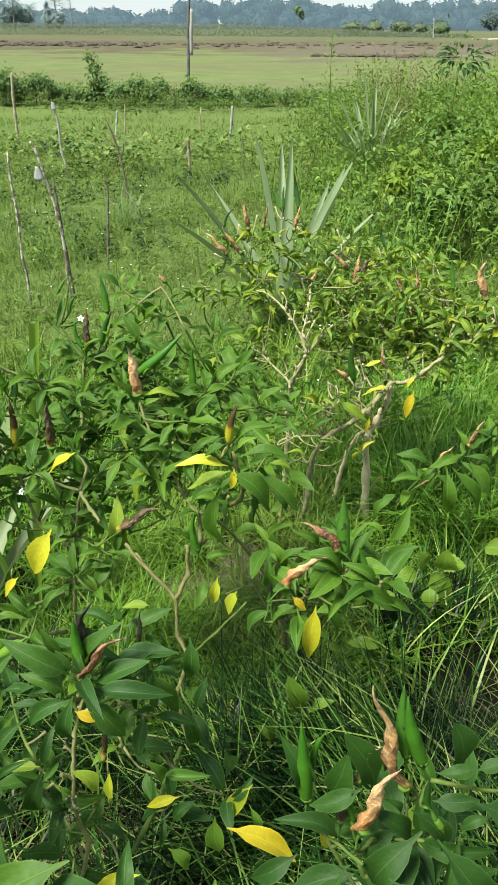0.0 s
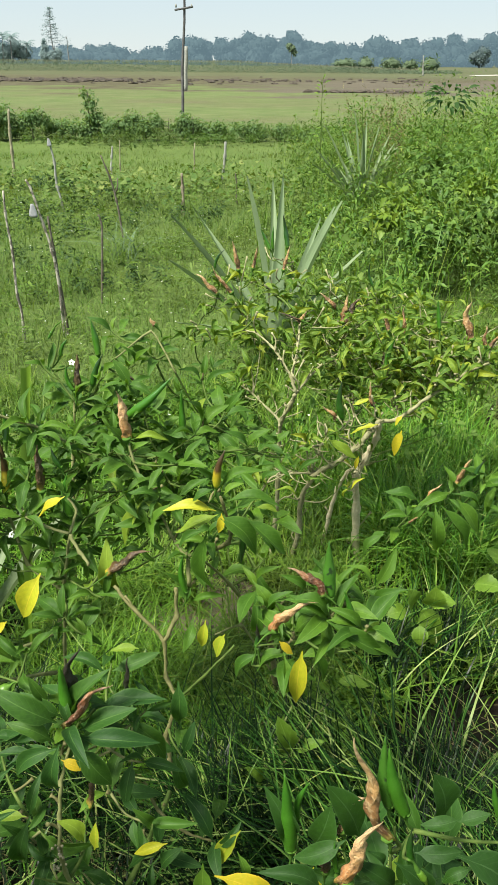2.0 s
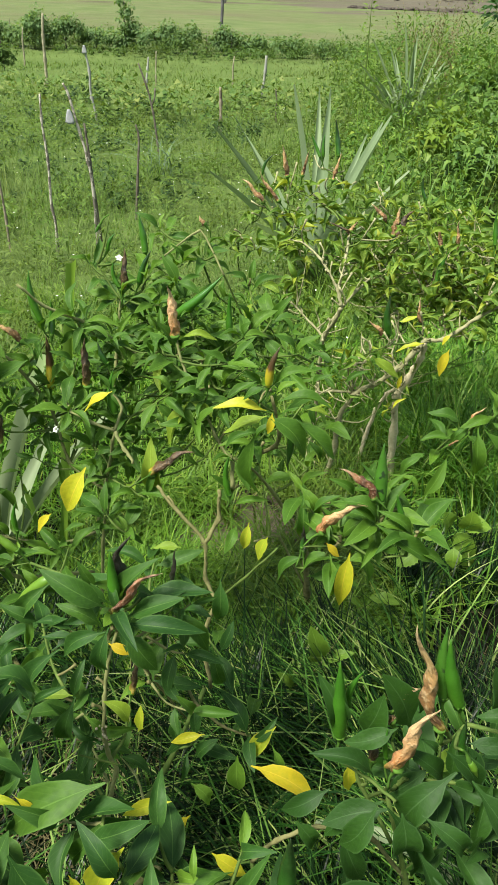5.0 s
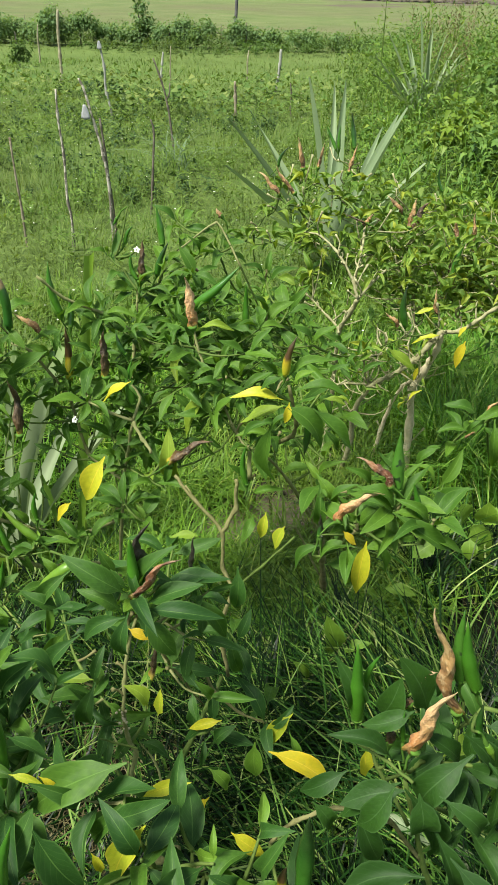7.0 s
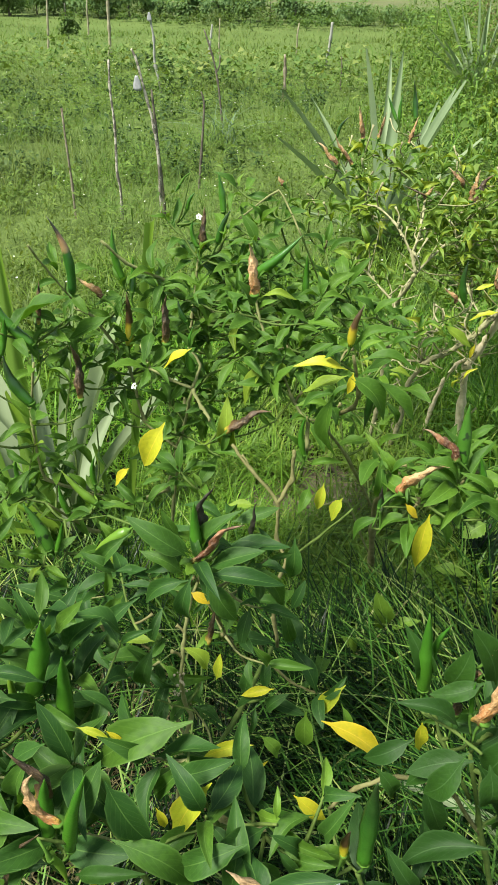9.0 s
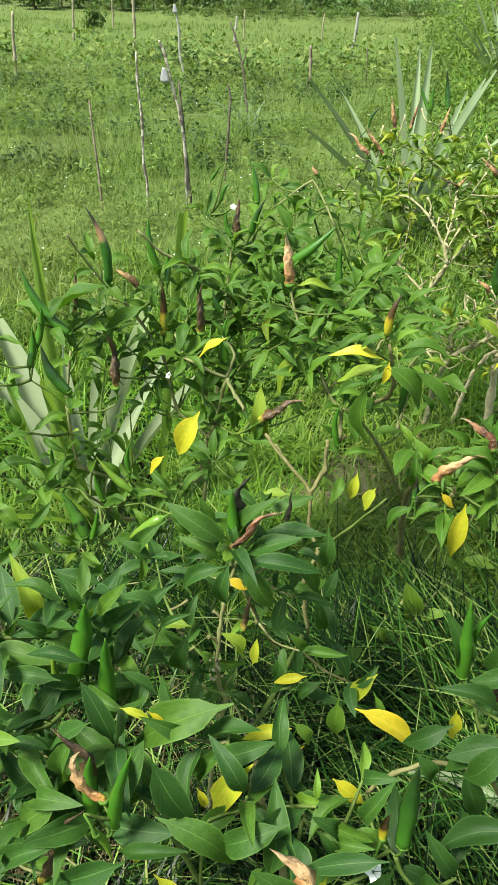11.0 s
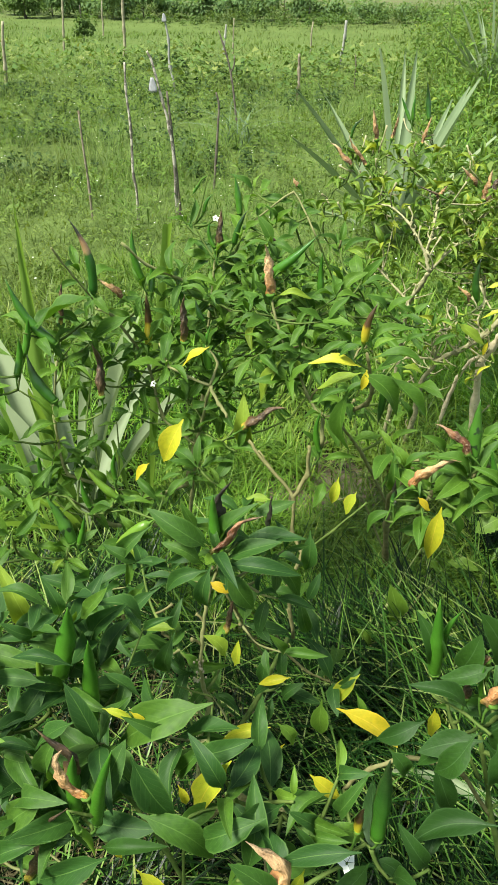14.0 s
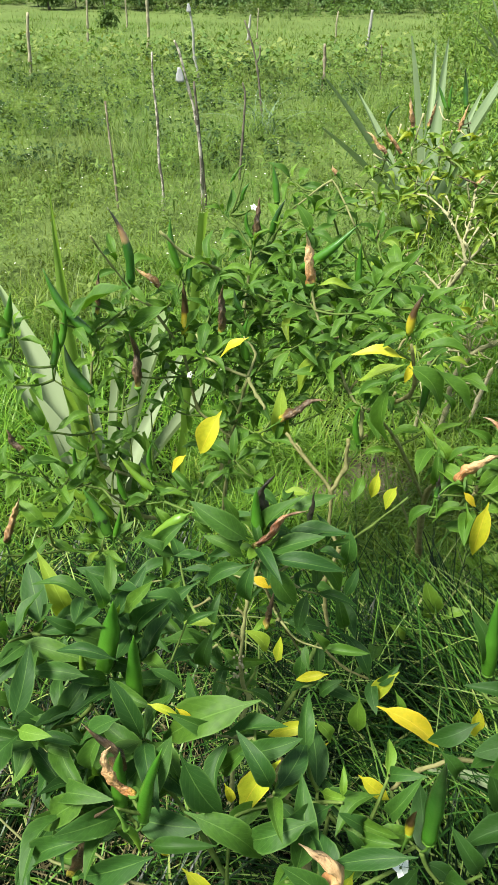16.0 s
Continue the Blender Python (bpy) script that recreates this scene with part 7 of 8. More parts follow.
# the chili plant close to the camera, with fat green peppers
near_plant = chili_plant((-0.160, 0.500, 0.0), "leafy chili plant with fat glossy green peppers")
SIDE[near_plant] = "deep"
branch(near_plant, [(-0.175, 0.450, -0.03), (-0.171, 0.440, 0.136), (-0.152, 0.400, 0.440), (-0.144, 0.400, 0.563), (-0.098, 0.420, 0.569), (-0.055, 0.440, 0.525)], 0.0025, 0.0019, "young")
branch(near_plant, [(-0.152, 0.400, 0.440), (-0.170, 0.400, 0.504), (-0.216, 0.430, 0.543), (-0.268, 0.470, 0.569), (-0.296, 0.500, 0.598)], 0.0035, 0.0023, "young")
branch(near_plant, [(-0.170, 0.400, 0.504), (-0.219, 0.390, 0.509), (-0.243, 0.390, 0.555)], 0.0028, 0.0023, "young")
branch(near_plant, [(-0.098, 0.420, 0.569), (-0.131, 0.450, 0.600), (-0.137, 0.500, 0.601)], 0.0028, 0.0015, "young")
chili(near_plant, (-0.298, 0.500, 0.619), (-0.278, 0.500, 0.719), "green", 1.5)
chili(near_plant, (-0.262, 0.480, 0.575), (-0.252, 0.480, 0.697), "green", 1.25)
chili(near_plant, (-0.318, 0.500, 0.589), (-0.311, 0.500, 0.663), "lime", 0.7)
chili(near_plant, (-0.255, 0.400, 0.598), (-0.279, 0.400, 0.676), "rot", 1.1, -0.2)
chili(near_plant, (-0.224, 0.370, 0.630), (-0.237, 0.370, 0.698), "pale", 1.1, 0.25)
chili(near_plant, (-0.249, 0.390, 0.568), (-0.240, 0.390, 0.653), "green", 1.23)
chili(near_plant, (-0.220, 0.370, 0.588), (-0.188, 0.370, 0.706), "green", 0.9, 0.05)
chili(near_plant, (-0.228, 0.350, 0.612), (-0.219, 0.350, 0.561), "lime", 0.97)
chili(near_plant, (-0.302, 0.370, 0.457), (-0.251, 0.370, 0.608), "rot", 0.79)
chili(near_plant, (-0.061, 0.340, 0.575), (-0.080, 0.340, 0.654), "pale", 1.23, -0.3)
leaf(near_plant, (-0.129, 0.470, 0.648), (-0.229, 0.470, 0.562), "green", 0.84, 0)
leaf(near_plant, (-0.271, 0.480, 0.664), (-0.335, 0.480, 0.665), "green", 0.80, 0)
leaf(near_plant, (-0.302, 0.530, 0.677), (-0.314, 0.530, 0.732), "green", 0.96, 0)
leaf(near_plant, (-0.286, 0.540, 0.661), (-0.249, 0.540, 0.716), "green", 0.64, 0)
leaf(near_plant, (-0.282, 0.550, 0.614), (-0.234, 0.550, 0.684), "green", 0.80, 0)
leaf(near_plant, (-0.238, 0.470, 0.674), (-0.201, 0.470, 0.643), "green", 0.80, 0)
leaf(near_plant, (-0.299, 0.470, 0.646), (-0.365, 0.470, 0.642), "green", 0.80, 0)
leaf(near_plant, (-0.326, 0.560, 0.650), (-0.395, 0.560, 0.666), "green", 0.80, 0)
leaf(near_plant, (-0.374, 0.600, 0.571), (-0.403, 0.600, 0.677), "pale", 0.80, 0)
leaf(near_plant, (-0.239, 0.460, 0.631), (-0.206, 0.460, 0.615), "yellow", 0.62, 0)
leaf(near_plant, (-0.211, 0.460, 0.632), (-0.194, 0.460, 0.608), "yellow", 0.62, 0)
leaf(near_plant, (-0.183, 0.380, 0.686), (-0.149, 0.380, 0.598), "green", 0.80, 0)
leaf(near_plant, (-0.181, 0.370, 0.616), (-0.111, 0.370, 0.558), "green", 0.80, 0)
leaf(near_plant, (-0.066, 0.380, 0.620), (-0.132, 0.380, 0.563), "green", 0.80, 0)
leaf(near_plant, (-0.148, 0.450, 0.586), (-0.086, 0.450, 0.628), "green", 0.80, 0)
leaf(near_plant, (-0.170, 0.460, 0.536), (-0.133, 0.460, 0.603), "green", 0.80, 0)
leaf(near_plant, (-0.215, 0.360, 0.568), (-0.150, 0.360, 0.587), "dark", 0.80, 0)
leaf(near_plant, (-0.075, 0.500, 0.578), (-0.126, 0.500, 0.547), "yellow", 0.62, 0)
leaf(near_plant, (-0.103, 0.420, 0.636), (-0.141, 0.420, 0.533), "yellow", 0.56, 0)
leaf(near_plant, (-0.061, 0.530, 0.507), (-0.088, 0.530, 0.447), "yellow", 0.62, 0)
leaf(near_plant, (-0.031, 0.450, 0.583), (0.002, 0.450, 0.549), "yellow", 0.81, 0)
leaf(near_plant, (-0.156, 0.420, 0.584), (-0.149, 0.420, 0.551), "yellow", 0.75, 0)
leaf(near_plant, (-0.028, 0.380, 0.542), (-0.041, 0.380, 0.471), "yellow", 0.50, 0)
leaf(near_plant, (-0.185, 0.360, 0.536), (-0.156, 0.360, 0.478), "yellow", 0.69, 0)
leaf(near_plant, (-0.204, 0.360, 0.571), (-0.197, 0.360, 0.553), "yellow", 0.87, 0)
leaf(near_plant, (-0.004, 0.460, 0.514), (-0.029, 0.460, 0.549), "green", 0.96, 0)
leaf(near_plant, (-0.001, 0.420, 0.575), (0.022, 0.420, 0.645), "green", 0.80, 0)
leaf(near_plant, (-0.042, 0.400, 0.580), (-0.019, 0.400, 0.546), "dark", 0.80, 0)
leaf(near_plant, (0.016, 0.350, 0.644), (-0.053, 0.350, 0.606), "green", 0.64, 0)
leaf(near_plant, (-0.250, 0.420, 0.662), (-0.297, 0.420, 0.608), "green", 0.72, 0)
leaf(near_plant, (-0.262, 0.420, 0.651), (-0.275, 0.420, 0.565), "green", 0.80, 0)
leaf(near_plant, (-0.272, 0.380, 0.594), (-0.331, 0.380, 0.518), "green", 0.80, 0)
leaf(near_plant, (-0.257, 0.350, 0.585), (-0.325, 0.350, 0.514), "green", 0.80, 0)
leaf(near_plant, (-0.201, 0.340, 0.592), (-0.279, 0.340, 0.527), "green", 0.80, 0)
leaf(near_plant, (-0.291, 0.420, 0.609), (-0.343, 0.420, 0.607), "green", 0.80, 0)
shoot(near_plant, (-0.299, 0.500, 0.598), 7, 0.07)
shoot(near_plant, (-0.241, 0.390, 0.565), 7, 0.07)
shoot(near_plant, (-0.068, 0.450, 0.546), 4, 0.06)
shoot(near_plant, (-0.235, 0.460, 0.561), 5, 0.06)
shoot(near_plant, (-0.337, 0.450, 0.583), 6, 0.07)
shoot(near_plant, (-0.347, 0.400, 0.653), 7, 0.07)
shoot(near_plant, (-0.310, 0.400, 0.550), 5, 0.07)
shoot(near_plant, (-0.020, 0.420, 0.539), 4, 0.06)
shoot(near_plant, (-0.389, 0.550, 0.605), 7, 0.065)
shoot(near_plant, (-0.397, 0.500, 0.643), 7, 0.065)
shoot(near_plant, (-0.089, 0.360, 0.544), 5, 0.07)
shoot(near_plant, (-0.045, 0.330, 0.582), 6, 0.07)
shoot(near_plant, (-0.107, 0.410, 0.599), 5, 0.062)
shoot(near_plant, (-0.044, 0.420, 0.583), 4, 0.06)
shoot(near_plant, (-0.003, 0.450, 0.587), 4, 0.058)
shoot(near_plant, (-0.081, 0.460, 0.576), 4, 0.055)

# cut woody stumps low in the plant
branch(near_plant, [(-0.200, 0.500, 0.300), (-0.170, 0.500, 0.358), (-0.145, 0.500, 0.396), (-0.116, 0.500, 0.424), (-0.093, 0.500, 0.456)], 0.0076, 0.0058, "woody")
branch(near_plant, [(-0.112, 0.530, 0.456), (-0.116, 0.530, 0.411), (-0.099, 0.530, 0.350), (-0.077, 0.530, 0.278), (-0.070, 0.540, 0.0)], 0.0052, 0.0090, "woody")
branch(near_plant, [(-0.099, 0.530, 0.350), (-0.073, 0.500, 0.416), (-0.055, 0.500, 0.428), (-0.034, 0.500, 0.437)], 0.0046, 0.0036, "woody")

# its neighbour with the shrivelled orange-brown peppers
neighbour = chili_plant((0.160, 0.560, 0.0), "leafy chili plant topped with shrivelled orange-brown peppers")
SIDE[neighbour] = "dark"
branch(neighbour, [(0.300, 0.540, -0.03), (0.222, 0.500, 0.289), (0.170, 0.500, 0.466), (0.132, 0.500, 0.611)], 0.0056, 0.0030, "young")
branch(neighbour, [(0.170, 0.500, 0.466), (0.120, 0.490, 0.560), (0.066, 0.480, 0.588), (0.029, 0.480, 0.559), (0.006, 0.480, 0.518)], 0.0032, 0.0028, "woody")
branch(neighbour, [(0.145, 0.500, 0.536), (0.109, 0.520, 0.596), (0.095, 0.530, 0.635)], 0.0028, 0.0023, "young")
branch(neighbour, [(0.132, 0.500, 0.611), (0.143, 0.500, 0.640), (0.185, 0.500, 0.640)], 0.0028, 0.0023, "young")
chili(neighbour, (0.168, 0.510, 0.701), (0.132, 0.510, 0.830), "dry", 0.86, 0.03)
chili(neighbour, (0.129, 0.485, 0.676), (0.152, 0.485, 0.760), "pale", 0.98, 0.05)
chili(neighbour, (0.135, 0.530, 0.708), (0.148, 0.530, 0.730), "pale", 1.3, 0.3)
chili(neighbour, (0.183, 0.520, 0.722), (0.165, 0.520, 0.806), "green", 1.11, 0.06)
chili(neighbour, (0.169, 0.525, 0.726), (0.162, 0.525, 0.814), "spotted", 0.98, 0.05)
chili(neighbour, (0.083, 0.530, 0.655), (0.079, 0.530, 0.759), "green", 1.11, 0.02)
chili(neighbour, (0.088, 0.540, 0.686), (0.101, 0.540, 0.737), "green", 0.9, 0.1)
chili(neighbour, (0.123, 0.500, 0.668), (0.121, 0.500, 0.712), "green", 0.66, 0.05)
chili(neighbour, (0.116, 0.520, 0.636), (0.118, 0.520, 0.672), "rot", 1.9, 0.05)
chili(neighbour, (0.193, 0.490, 0.686), (0.203, 0.490, 0.664), "lime", 0.95, 0.05)
chili(neighbour, (0.259, 0.500, 0.744), (0.248, 0.500, 0.793), "green", 0.82, 0.05)
chili(neighbour, (0.189, 0.500, 0.681), (0.187, 0.500, 0.730), "dark", 1.0, 0.05)
chili(neighbour, (0.130, 0.530, 0.681), (0.127, 0.530, 0.691), "dry", 1.4, 0.05)
leaf(neighbour, (0.178, 0.475, 0.692), (0.144, 0.475, 0.608), "green", 1.15, 0)
leaf(neighbour, (0.188, 0.465, 0.696), (0.243, 0.465, 0.608), "green", 1.05, 0)
leaf(neighbour, (0.130, 0.500, 0.614), (0.162, 0.500, 0.656), "green", 1.1, 0)
leaf(neighbour, (0.109, 0.480, 0.671), (0.050, 0.480, 0.697), "green", 1.0, 0)
leaf(neighbour, (0.129, 0.505, 0.706), (0.083, 0.505, 0.681), "green", 1.05, 0)
leaf(neighbour, (0.146, 0.525, 0.680), (0.111, 0.525, 0.752), "green", 1.05, 0)
leaf(neighbour, (0.105, 0.530, 0.664), (0.118, 0.530, 0.719), "green", 1.4, 0)
leaf(neighbour, (0.078, 0.540, 0.658), (0.056, 0.540, 0.732), "green", 1.0, 0)
leaf(neighbour, (0.157, 0.540, 0.685), (0.149, 0.540, 0.723), "green", 1.2, 0)
leaf(neighbour, (0.214, 0.510, 0.730), (0.199, 0.510, 0.786), "green", 1.45, 0)
leaf(neighbour, (0.224, 0.500, 0.743), (0.191, 0.500, 0.735), "green", 1.2, 0)
leaf(neighbour, (0.219, 0.490, 0.753), (0.245, 0.490, 0.764), "green", 1.3, 0)
leaf(neighbour, (0.215, 0.470, 0.738), (0.271, 0.470, 0.674), "green", 1.1, 0)
leaf(neighbour, (0.187, 0.490, 0.712), (0.228, 0.490, 0.714), "green", 1.0, 0)
leaf(neighbour, (0.161, 0.490, 0.690), (0.146, 0.490, 0.713), "green", 1.1, 0)
leaf(neighbour, (0.236, 0.480, 0.707), (0.212, 0.480, 0.686), "green", 1.2, 0)
leaf(neighbour, (0.119, 0.450, 0.670), (0.065, 0.450, 0.641), "green", 1.1, 0)
leaf(neighbour, (0.128, 0.440, 0.683), (0.132, 0.440, 0.622), "green", 1.3, 0)
leaf(neighbour, (0.145, 0.440, 0.681), (0.188, 0.440, 0.632), "green", 1.0, 0)
leaf(neighbour, (0.256, 0.490, 0.717), (0.273, 0.490, 0.747), "green", 1.2, 0)
leaf(neighbour, (0.259, 0.480, 0.715), (0.291, 0.480, 0.701), "green", 1.1, 0)
leaf(neighbour, (0.107, 0.440, 0.689), (0.081, 0.440, 0.630), "green", 1.1, 0)
leaf(neighbour, (0.170, 0.490, 0.699), (0.208, 0.490, 0.634), "green", 0.8, 0)
leaf(neighbour, (0.118, 0.450, 0.673), (0.154, 0.450, 0.567), "green", 0.62, 0)
leaf(neighbour, (0.145, 0.440, 0.640), (0.175, 0.440, 0.529), "green", 0.75, 0)
leaf(neighbour, (0.117, 0.460, 0.666), (0.070, 0.460, 0.606), "green", 0.85, 0)
leaf(neighbour, (0.083, 0.455, 0.624), (0.111, 0.455, 0.547), "green", 0.8, 0)
leaf(neighbour, (0.144, 0.420, 0.590), (0.070, 0.420, 0.539), "green", 0.95, 0)
leaf(neighbour, (0.073, 0.480, 0.648), (0.031, 0.480, 0.610), "green", 1.1, 0)
leaf(neighbour, (0.111, 0.470, 0.622), (0.093, 0.470, 0.637), "green", 1.0, 0)
leaf(neighbour, (0.043, 0.470, 0.611), (0.063, 0.470, 0.567), "green", 1.0, 0)
leaf(neighbour, (0.160, 0.420, 0.625), (0.212, 0.420, 0.558), "green", 1.0, 0)
branch(neighbour, [(0.127, 0.460, 0.667), (0.106, 0.480, 0.666), (0.082, 0.500, 0.660)], 0.0021, 0.0015, "young")
chili(neighbour, (0.037, 0.410, 0.558), (0.036, 0.410, 0.675), "dark", 1.2)
chili(neighbour, (0.018, 0.410, 0.563), (0.022, 0.410, 0.603), "ripe", 1.2)
shoot(neighbour, (0.185, 0.500, 0.640), 8, 0.065)
shoot(neighbour, (0.055, 0.400, 0.504), 4, 0.065)
shoot(neighbour, (0.088, 0.400, 0.536), 4, 0.065)
shoot(neighbour, (0.202, 0.450, 0.613), 7, 0.065)

# the low chili plant at the grass edge
low_plant = chili_plant((0.600, 1.860, 0.0), "low chili plant with drooping leaves among the grass")
branch(low_plant, [(0.613, 1.860, -0.038), (0.561, 1.800, 0.124), (0.487, 1.660, 0.339), (0.530, 1.600, 0.425)], 0.006, 0.003, "young")
branch(low_plant, [(0.487, 1.660, 0.339), (0.420, 1.600, 0.343), (0.373, 1.600, 0.276)], 0.003, 0.002, "young")
branch(low_plant, [(0.561, 1.800, 0.124), (0.567, 1.650, 0.348), (0.583, 1.600, 0.426)], 0.003, 0.002, "young")
chili(low_plant, (0.526, 1.600, 0.433), (0.554, 1.600, 0.504), "dry", 1.4)
chili(low_plant, (0.461, 1.600, 0.395), (0.495, 1.600, 0.436), "pale", 1.1)
chili(low_plant, (0.417, 1.580, 0.337), (0.448, 1.580, 0.360), "dry", 1.3)
chili(low_plant, (0.568, 1.600, 0.434), (0.589, 1.600, 0.502), "dark", 1.2)
leaf(low_plant, (0.436, 1.580, 0.404), (0.354, 1.580, 0.425), "green", 1.0, 0)
leaf(low_plant, (0.445, 1.560, 0.401), (0.424, 1.560, 0.361), "green", 1.0, 0)
leaf(low_plant, (0.468, 1.550, 0.408), (0.486, 1.550, 0.281), "green", 1.0, 0)
leaf(low_plant, (0.481, 1.550, 0.408), (0.559, 1.550, 0.283), "green", 1.0, 0)
leaf(low_plant, (0.360, 1.550, 0.327), (0.313, 1.550, 0.260), "green", 1.0, 0)
leaf(low_plant, (0.503, 1.550, 0.439), (0.574, 1.550, 0.395), "green", 1.0, 0)
leaf(low_plant, (0.508, 1.520, 0.443), (0.567, 1.520, 0.353), "green", 1.0, 0)
leaf(low_plant, (0.414, 1.550, 0.375), (0.343, 1.550, 0.366), "green", 1.0, 0)
shoot(low_plant, (0.530, 1.600, 0.425), 7, 0.07)
shoot(low_plant, (0.583, 1.600, 0.426), 8, 0.07)
shoot(low_plant, (0.468, 1.640, 0.351), 6, 0.07)
shoot(low_plant, (0.422, 1.600, 0.327), 5, 0.07)
shoot(low_plant, (0.609, 1.600, 0.348), 6, 0.07)

# creeping weeds in the grass
creeper = weed((0.028, 1.038, 0.0), "creeping weed with a pale stem and toothed leaves in the grass")
branch(creeper, [(0.023, 0.989, 0.050), (0.070, 1.053, 0.080), (0.126, 1.107, 0.100), (0.168, 1.172, 0.120), (0.216, 1.246, 0.100)], 0.0028, 0.0016, "woody")
leaf(creeper, (0.123, 1.107, 0.100), (0.096, 1.097, 0.216), "broad", 0.5)
leaf(creeper, (0.132, 1.115, 0.100), (0.192, 1.105, 0.141), "broad", 0.5)
leaf(creeper, (0.126, 1.107, 0.100), (0.150, 1.097, 0.094), "broad", 0.5)
leaf(creeper, (0.234, 1.304, 0.100), (0.307, 1.294, 0.096), "broad", 0.5)
leaf(creeper, (0.218, 1.270, 0.100), (0.184, 1.260, 0.142), "broad", 0.5)
leaf(creeper, (0.069, 1.038, 0.100), (0.036, 1.028, 0.158), "broad", 0.5)
broad_weed = weed((0.491, 1.528, 0.0), "broad-leaved light green weed in the grass")
branch(broad_weed, [(0.491, 1.528, 0.000), (0.475, 1.514, 0.050), (0.458, 1.497, 0.100)], 0.003, 0.002, "young")
leaf(broad_weed, (0.426, 1.477, 0.160), (0.407, 1.457, 0.234), "broad", 0.95)
leaf(broad_weed, (0.449, 1.488, 0.160), (0.506, 1.468, 0.056), "broad", 0.95)
leaf(broad_weed, (0.467, 1.510, 0.160), (0.535, 1.490, 0.170), "broad", 0.95)
leaf(broad_weed, (0.418, 1.467, 0.160), (0.361, 1.447, 0.167), "broad", 0.95)
leaf(broad_weed, (0.476, 1.489, 0.160), (0.475, 1.469, 0.235), "broad", 0.95)
leaf(broad_weed, (0.437, 1.428, 0.160), (0.439, 1.408, 0.110), "broad", 0.95)
leaf(broad_weed, (0.600, 1.590, 0.150), (0.668, 1.555, 0.165), "broad", 0.95)
leaf(broad_weed, (0.690, 1.640, 0.160), (0.722, 1.560, 0.150), "broad", 1.0)
leaf(broad_weed, (0.700, 1.640, 0.170), (0.660, 1.690, 0.190), "broad", 0.95)
leaf(broad_weed, (0.705, 1.600, 0.150), (0.765, 1.640, 0.170), "broad", 0.95)
branch(broad_weed, [(0.491, 1.528, 0.0), (0.600, 1.590, 0.140), (0.690, 1.640, 0.160)], 0.003, 0.002, "young")
leaf(broad_weed, (0.345, 1.424, 0.160), (0.272, 1.404, 0.224), "broad", 0.95)
leaf(broad_weed, (0.355, 1.405, 0.160), (0.304, 1.385, 0.126), "broad", 0.95)

# the dense rest of the crowns
spurs(back, 170, 0.02, 0.07)
spurs(middle, 22, 0.01, 0.03, "woody")
spurs(front, 16, 0.01, 0.025, "woody")
fill(back, (0.36, 1.93, 0.66), (0.46, 0.26, 0.15), 140, 6, 0.047, "curly", "bleached")
fill(back, (0.22, 2.05, 0.72), (0.34, 0.22, 0.10), 14, 6, 0.046, "curly", "bleached")
fill(back, (0.44, 1.80, 0.62), (0.28, 0.12, 0.10), 44, 5, 0.048, "curly", "olive")
fill(back, (0.23, 1.75, 0.43), (0.17, 0.08, 0.13), 84, 1, 0.034, "curly", "bleached")
fill(bushy, (-0.22, 1.20, 0.70), (0.20, 0.20, 0.15), 46, 7, 0.047, "green")
fill(bushy, (-0.20, 1.42, 0.66), (0.30, 0.12, 0.15), 40, 7, 0.046, "green")
fill(middle, (-0.02, 1.28, 0.66), (0.18, 0.16, 0.14), 26, 6, 0.047, "green")
fill(middle, (0.16, 0.92, 0.62), (0.10, 0.10, 0.07), 8, 5, 0.06, "green")
fill(front, (-0.22, 0.72, 0.46), (0.16, 0.14, 0.16), 10, 4, 0.055, "deep", "olive")
fill(near_plant, (-0.30, 0.46, 0.52), (0.16, 0.10, 0.12), 16, 5, 0.066, "deep", "olive")
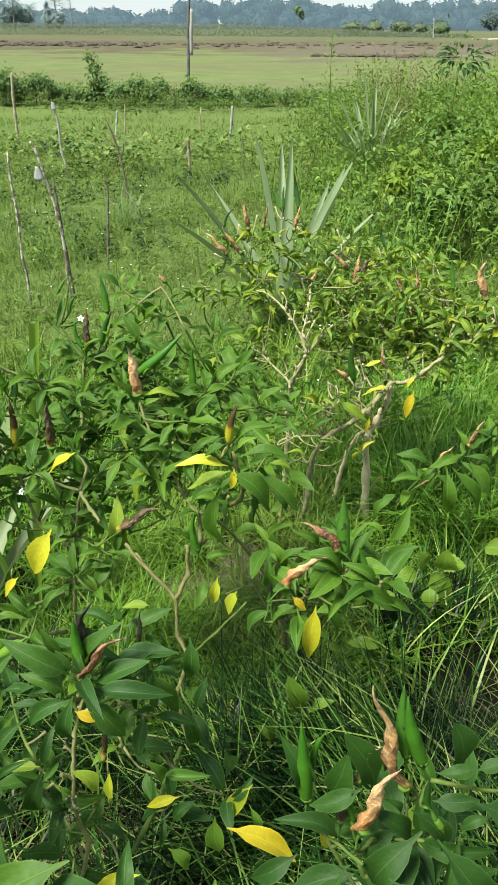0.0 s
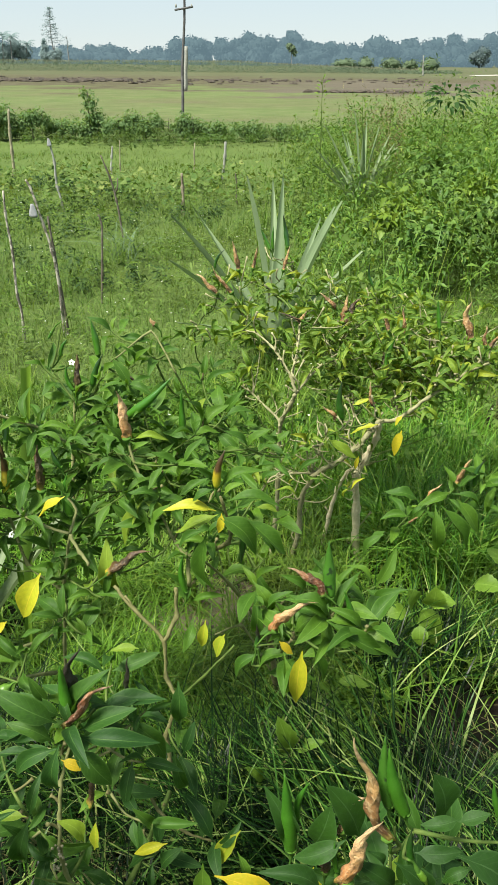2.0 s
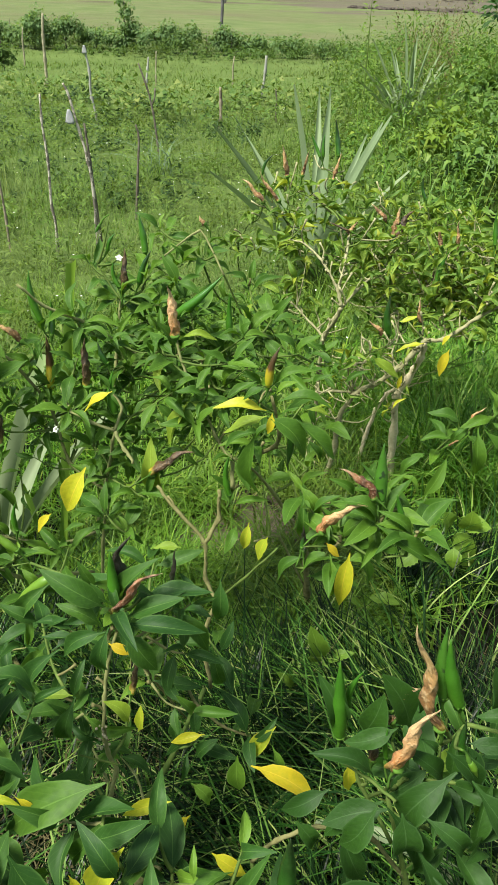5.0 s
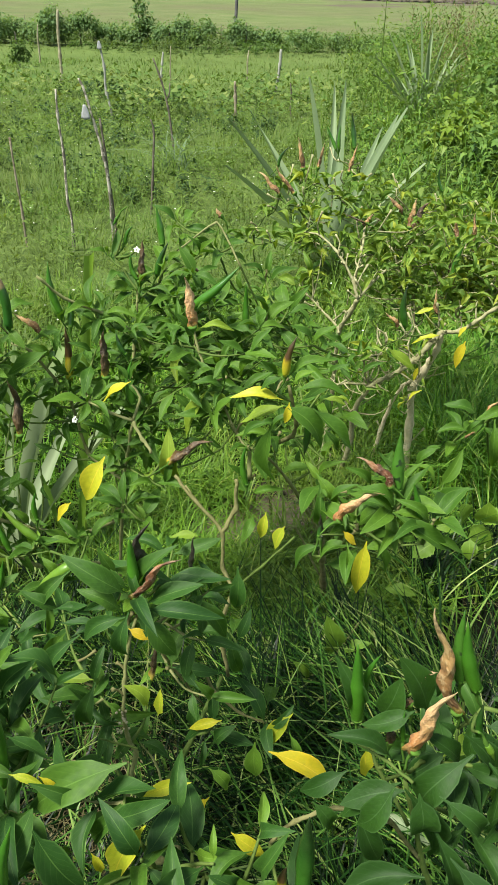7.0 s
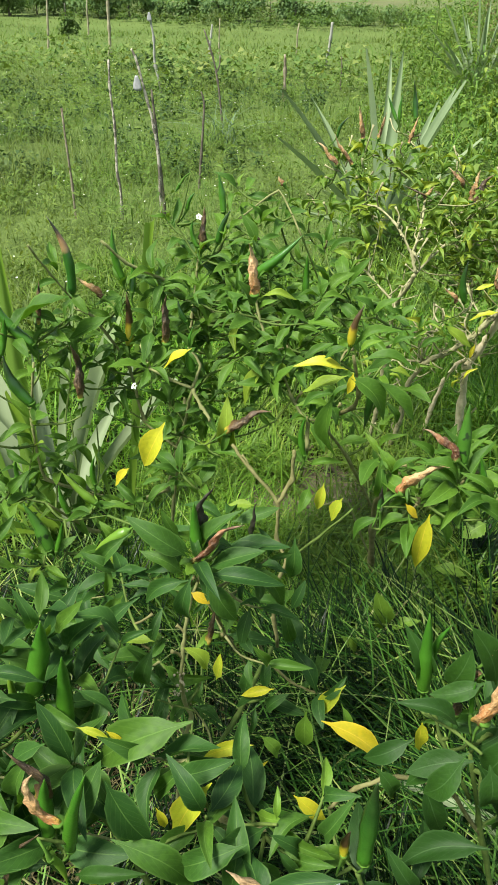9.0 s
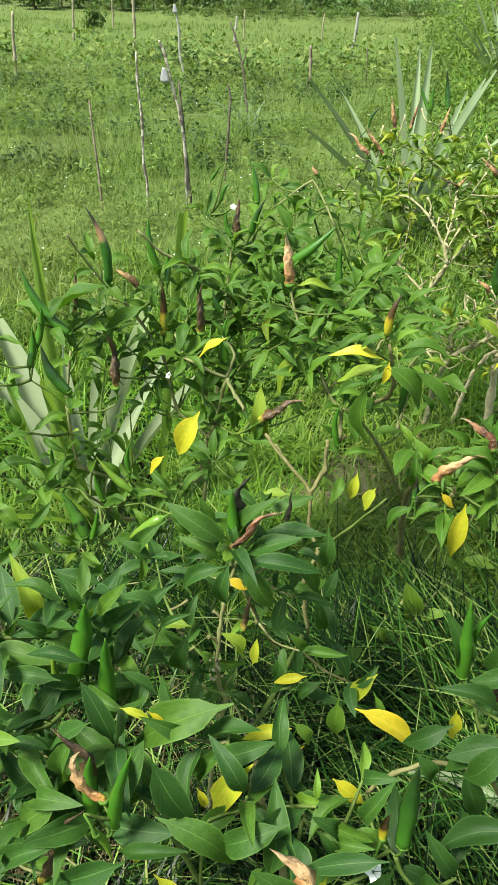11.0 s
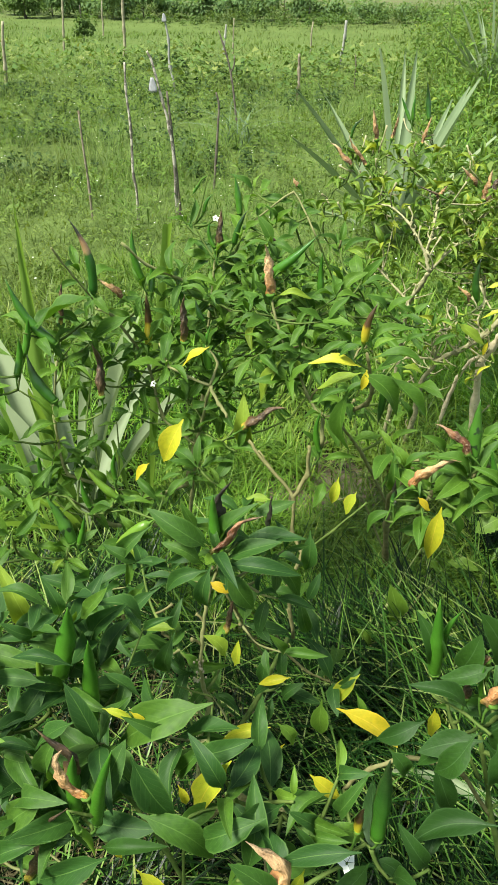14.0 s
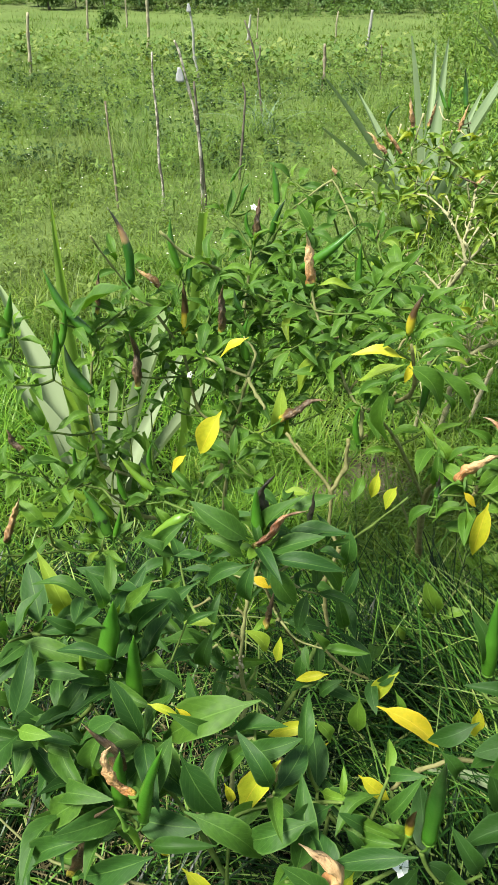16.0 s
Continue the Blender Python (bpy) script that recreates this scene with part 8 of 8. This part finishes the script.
fill(bushy, (-0.455, 1.120, 0.649), (0.13, 0.05, 0.13), 15, 5, 0.05, "green")
fill(bushy, (-0.464, 1.020, 0.466), (0.13, 0.05, 0.1), 13, 5, 0.052, "green")
fill(bushy, (-0.299, 1.120, 0.572), (0.1, 0.05, 0.12), 10, 5, 0.05, "green")
fill(back, (-0.053, 1.780, 0.546), (0.13, 0.1, 0.11), 11, 5, 0.046, "green")
fill(back, (0.107, 1.980, 0.520), (0.26, 0.12, 0.13), 15, 5, 0.046, "green")
fill(back, (0.338, 1.950, 0.494), (0.22, 0.12, 0.12), 8, 5, 0.046, "green")
fill(back, (0.490, 1.850, 0.476), (0.16, 0.12, 0.1), 5, 5, 0.046, "green")
fill(near_plant, (-0.306, 0.540, 0.603), (0.11, 0.06, 0.07), 8, 5, 0.062, "deep")
fill(front, (-0.152, 0.760, 0.543), (0.1, 0.06, 0.09), 3, 4, 0.052, "deep", "olive")
fill(middle, (-0.021, 1.060, 0.707), (0.14, 0.07, 0.1), 12, 5, 0.052, "green")
fill(middle, (0.126, 0.900, 0.624), (0.1, 0.06, 0.07), 5, 5, 0.055, "green")
fill(neighbour, (0.22, 0.56, 0.56), (0.12, 0.06, 0.06), 4, 5, 0.062, "deep")

for plant, place in ((bushy, (-0.268, 1.27, 0.86)), (bushy, (-0.335, 1.05, 0.655)), (near_plant, (0.007, 0.36, 0.605))):
    flower(plant, place, 0.0095 if plant is near_plant else 0.0066)


def buds(plant, place, count, spread):
    """Small round whitish buds clustered at a node of the stem."""
    for k in range(count):
        c = Vector(place) + Vector((rnd.uniform(-1, 1), rnd.uniform(-1, 0.3), rnd.uniform(-1, 1))) * spread
        r = rnd.uniform(0.0012, 0.0021)
        put(plant, "bud", *tube([c, c + Vector((0, 0, 0.5 * r)), c + Vector((0, 0, 1.5 * r)), c + Vector((0, 0, 2 * r))], [0.4 * r, r, r, 0.3 * r], 6)[:2], BARK["bamboo"], None, "small whitish bud")


buds(front, (-0.181, 0.636, 0.487), 12, 0.010)
buds(front, (-0.186, 0.636, 0.462), 6, 0.007)
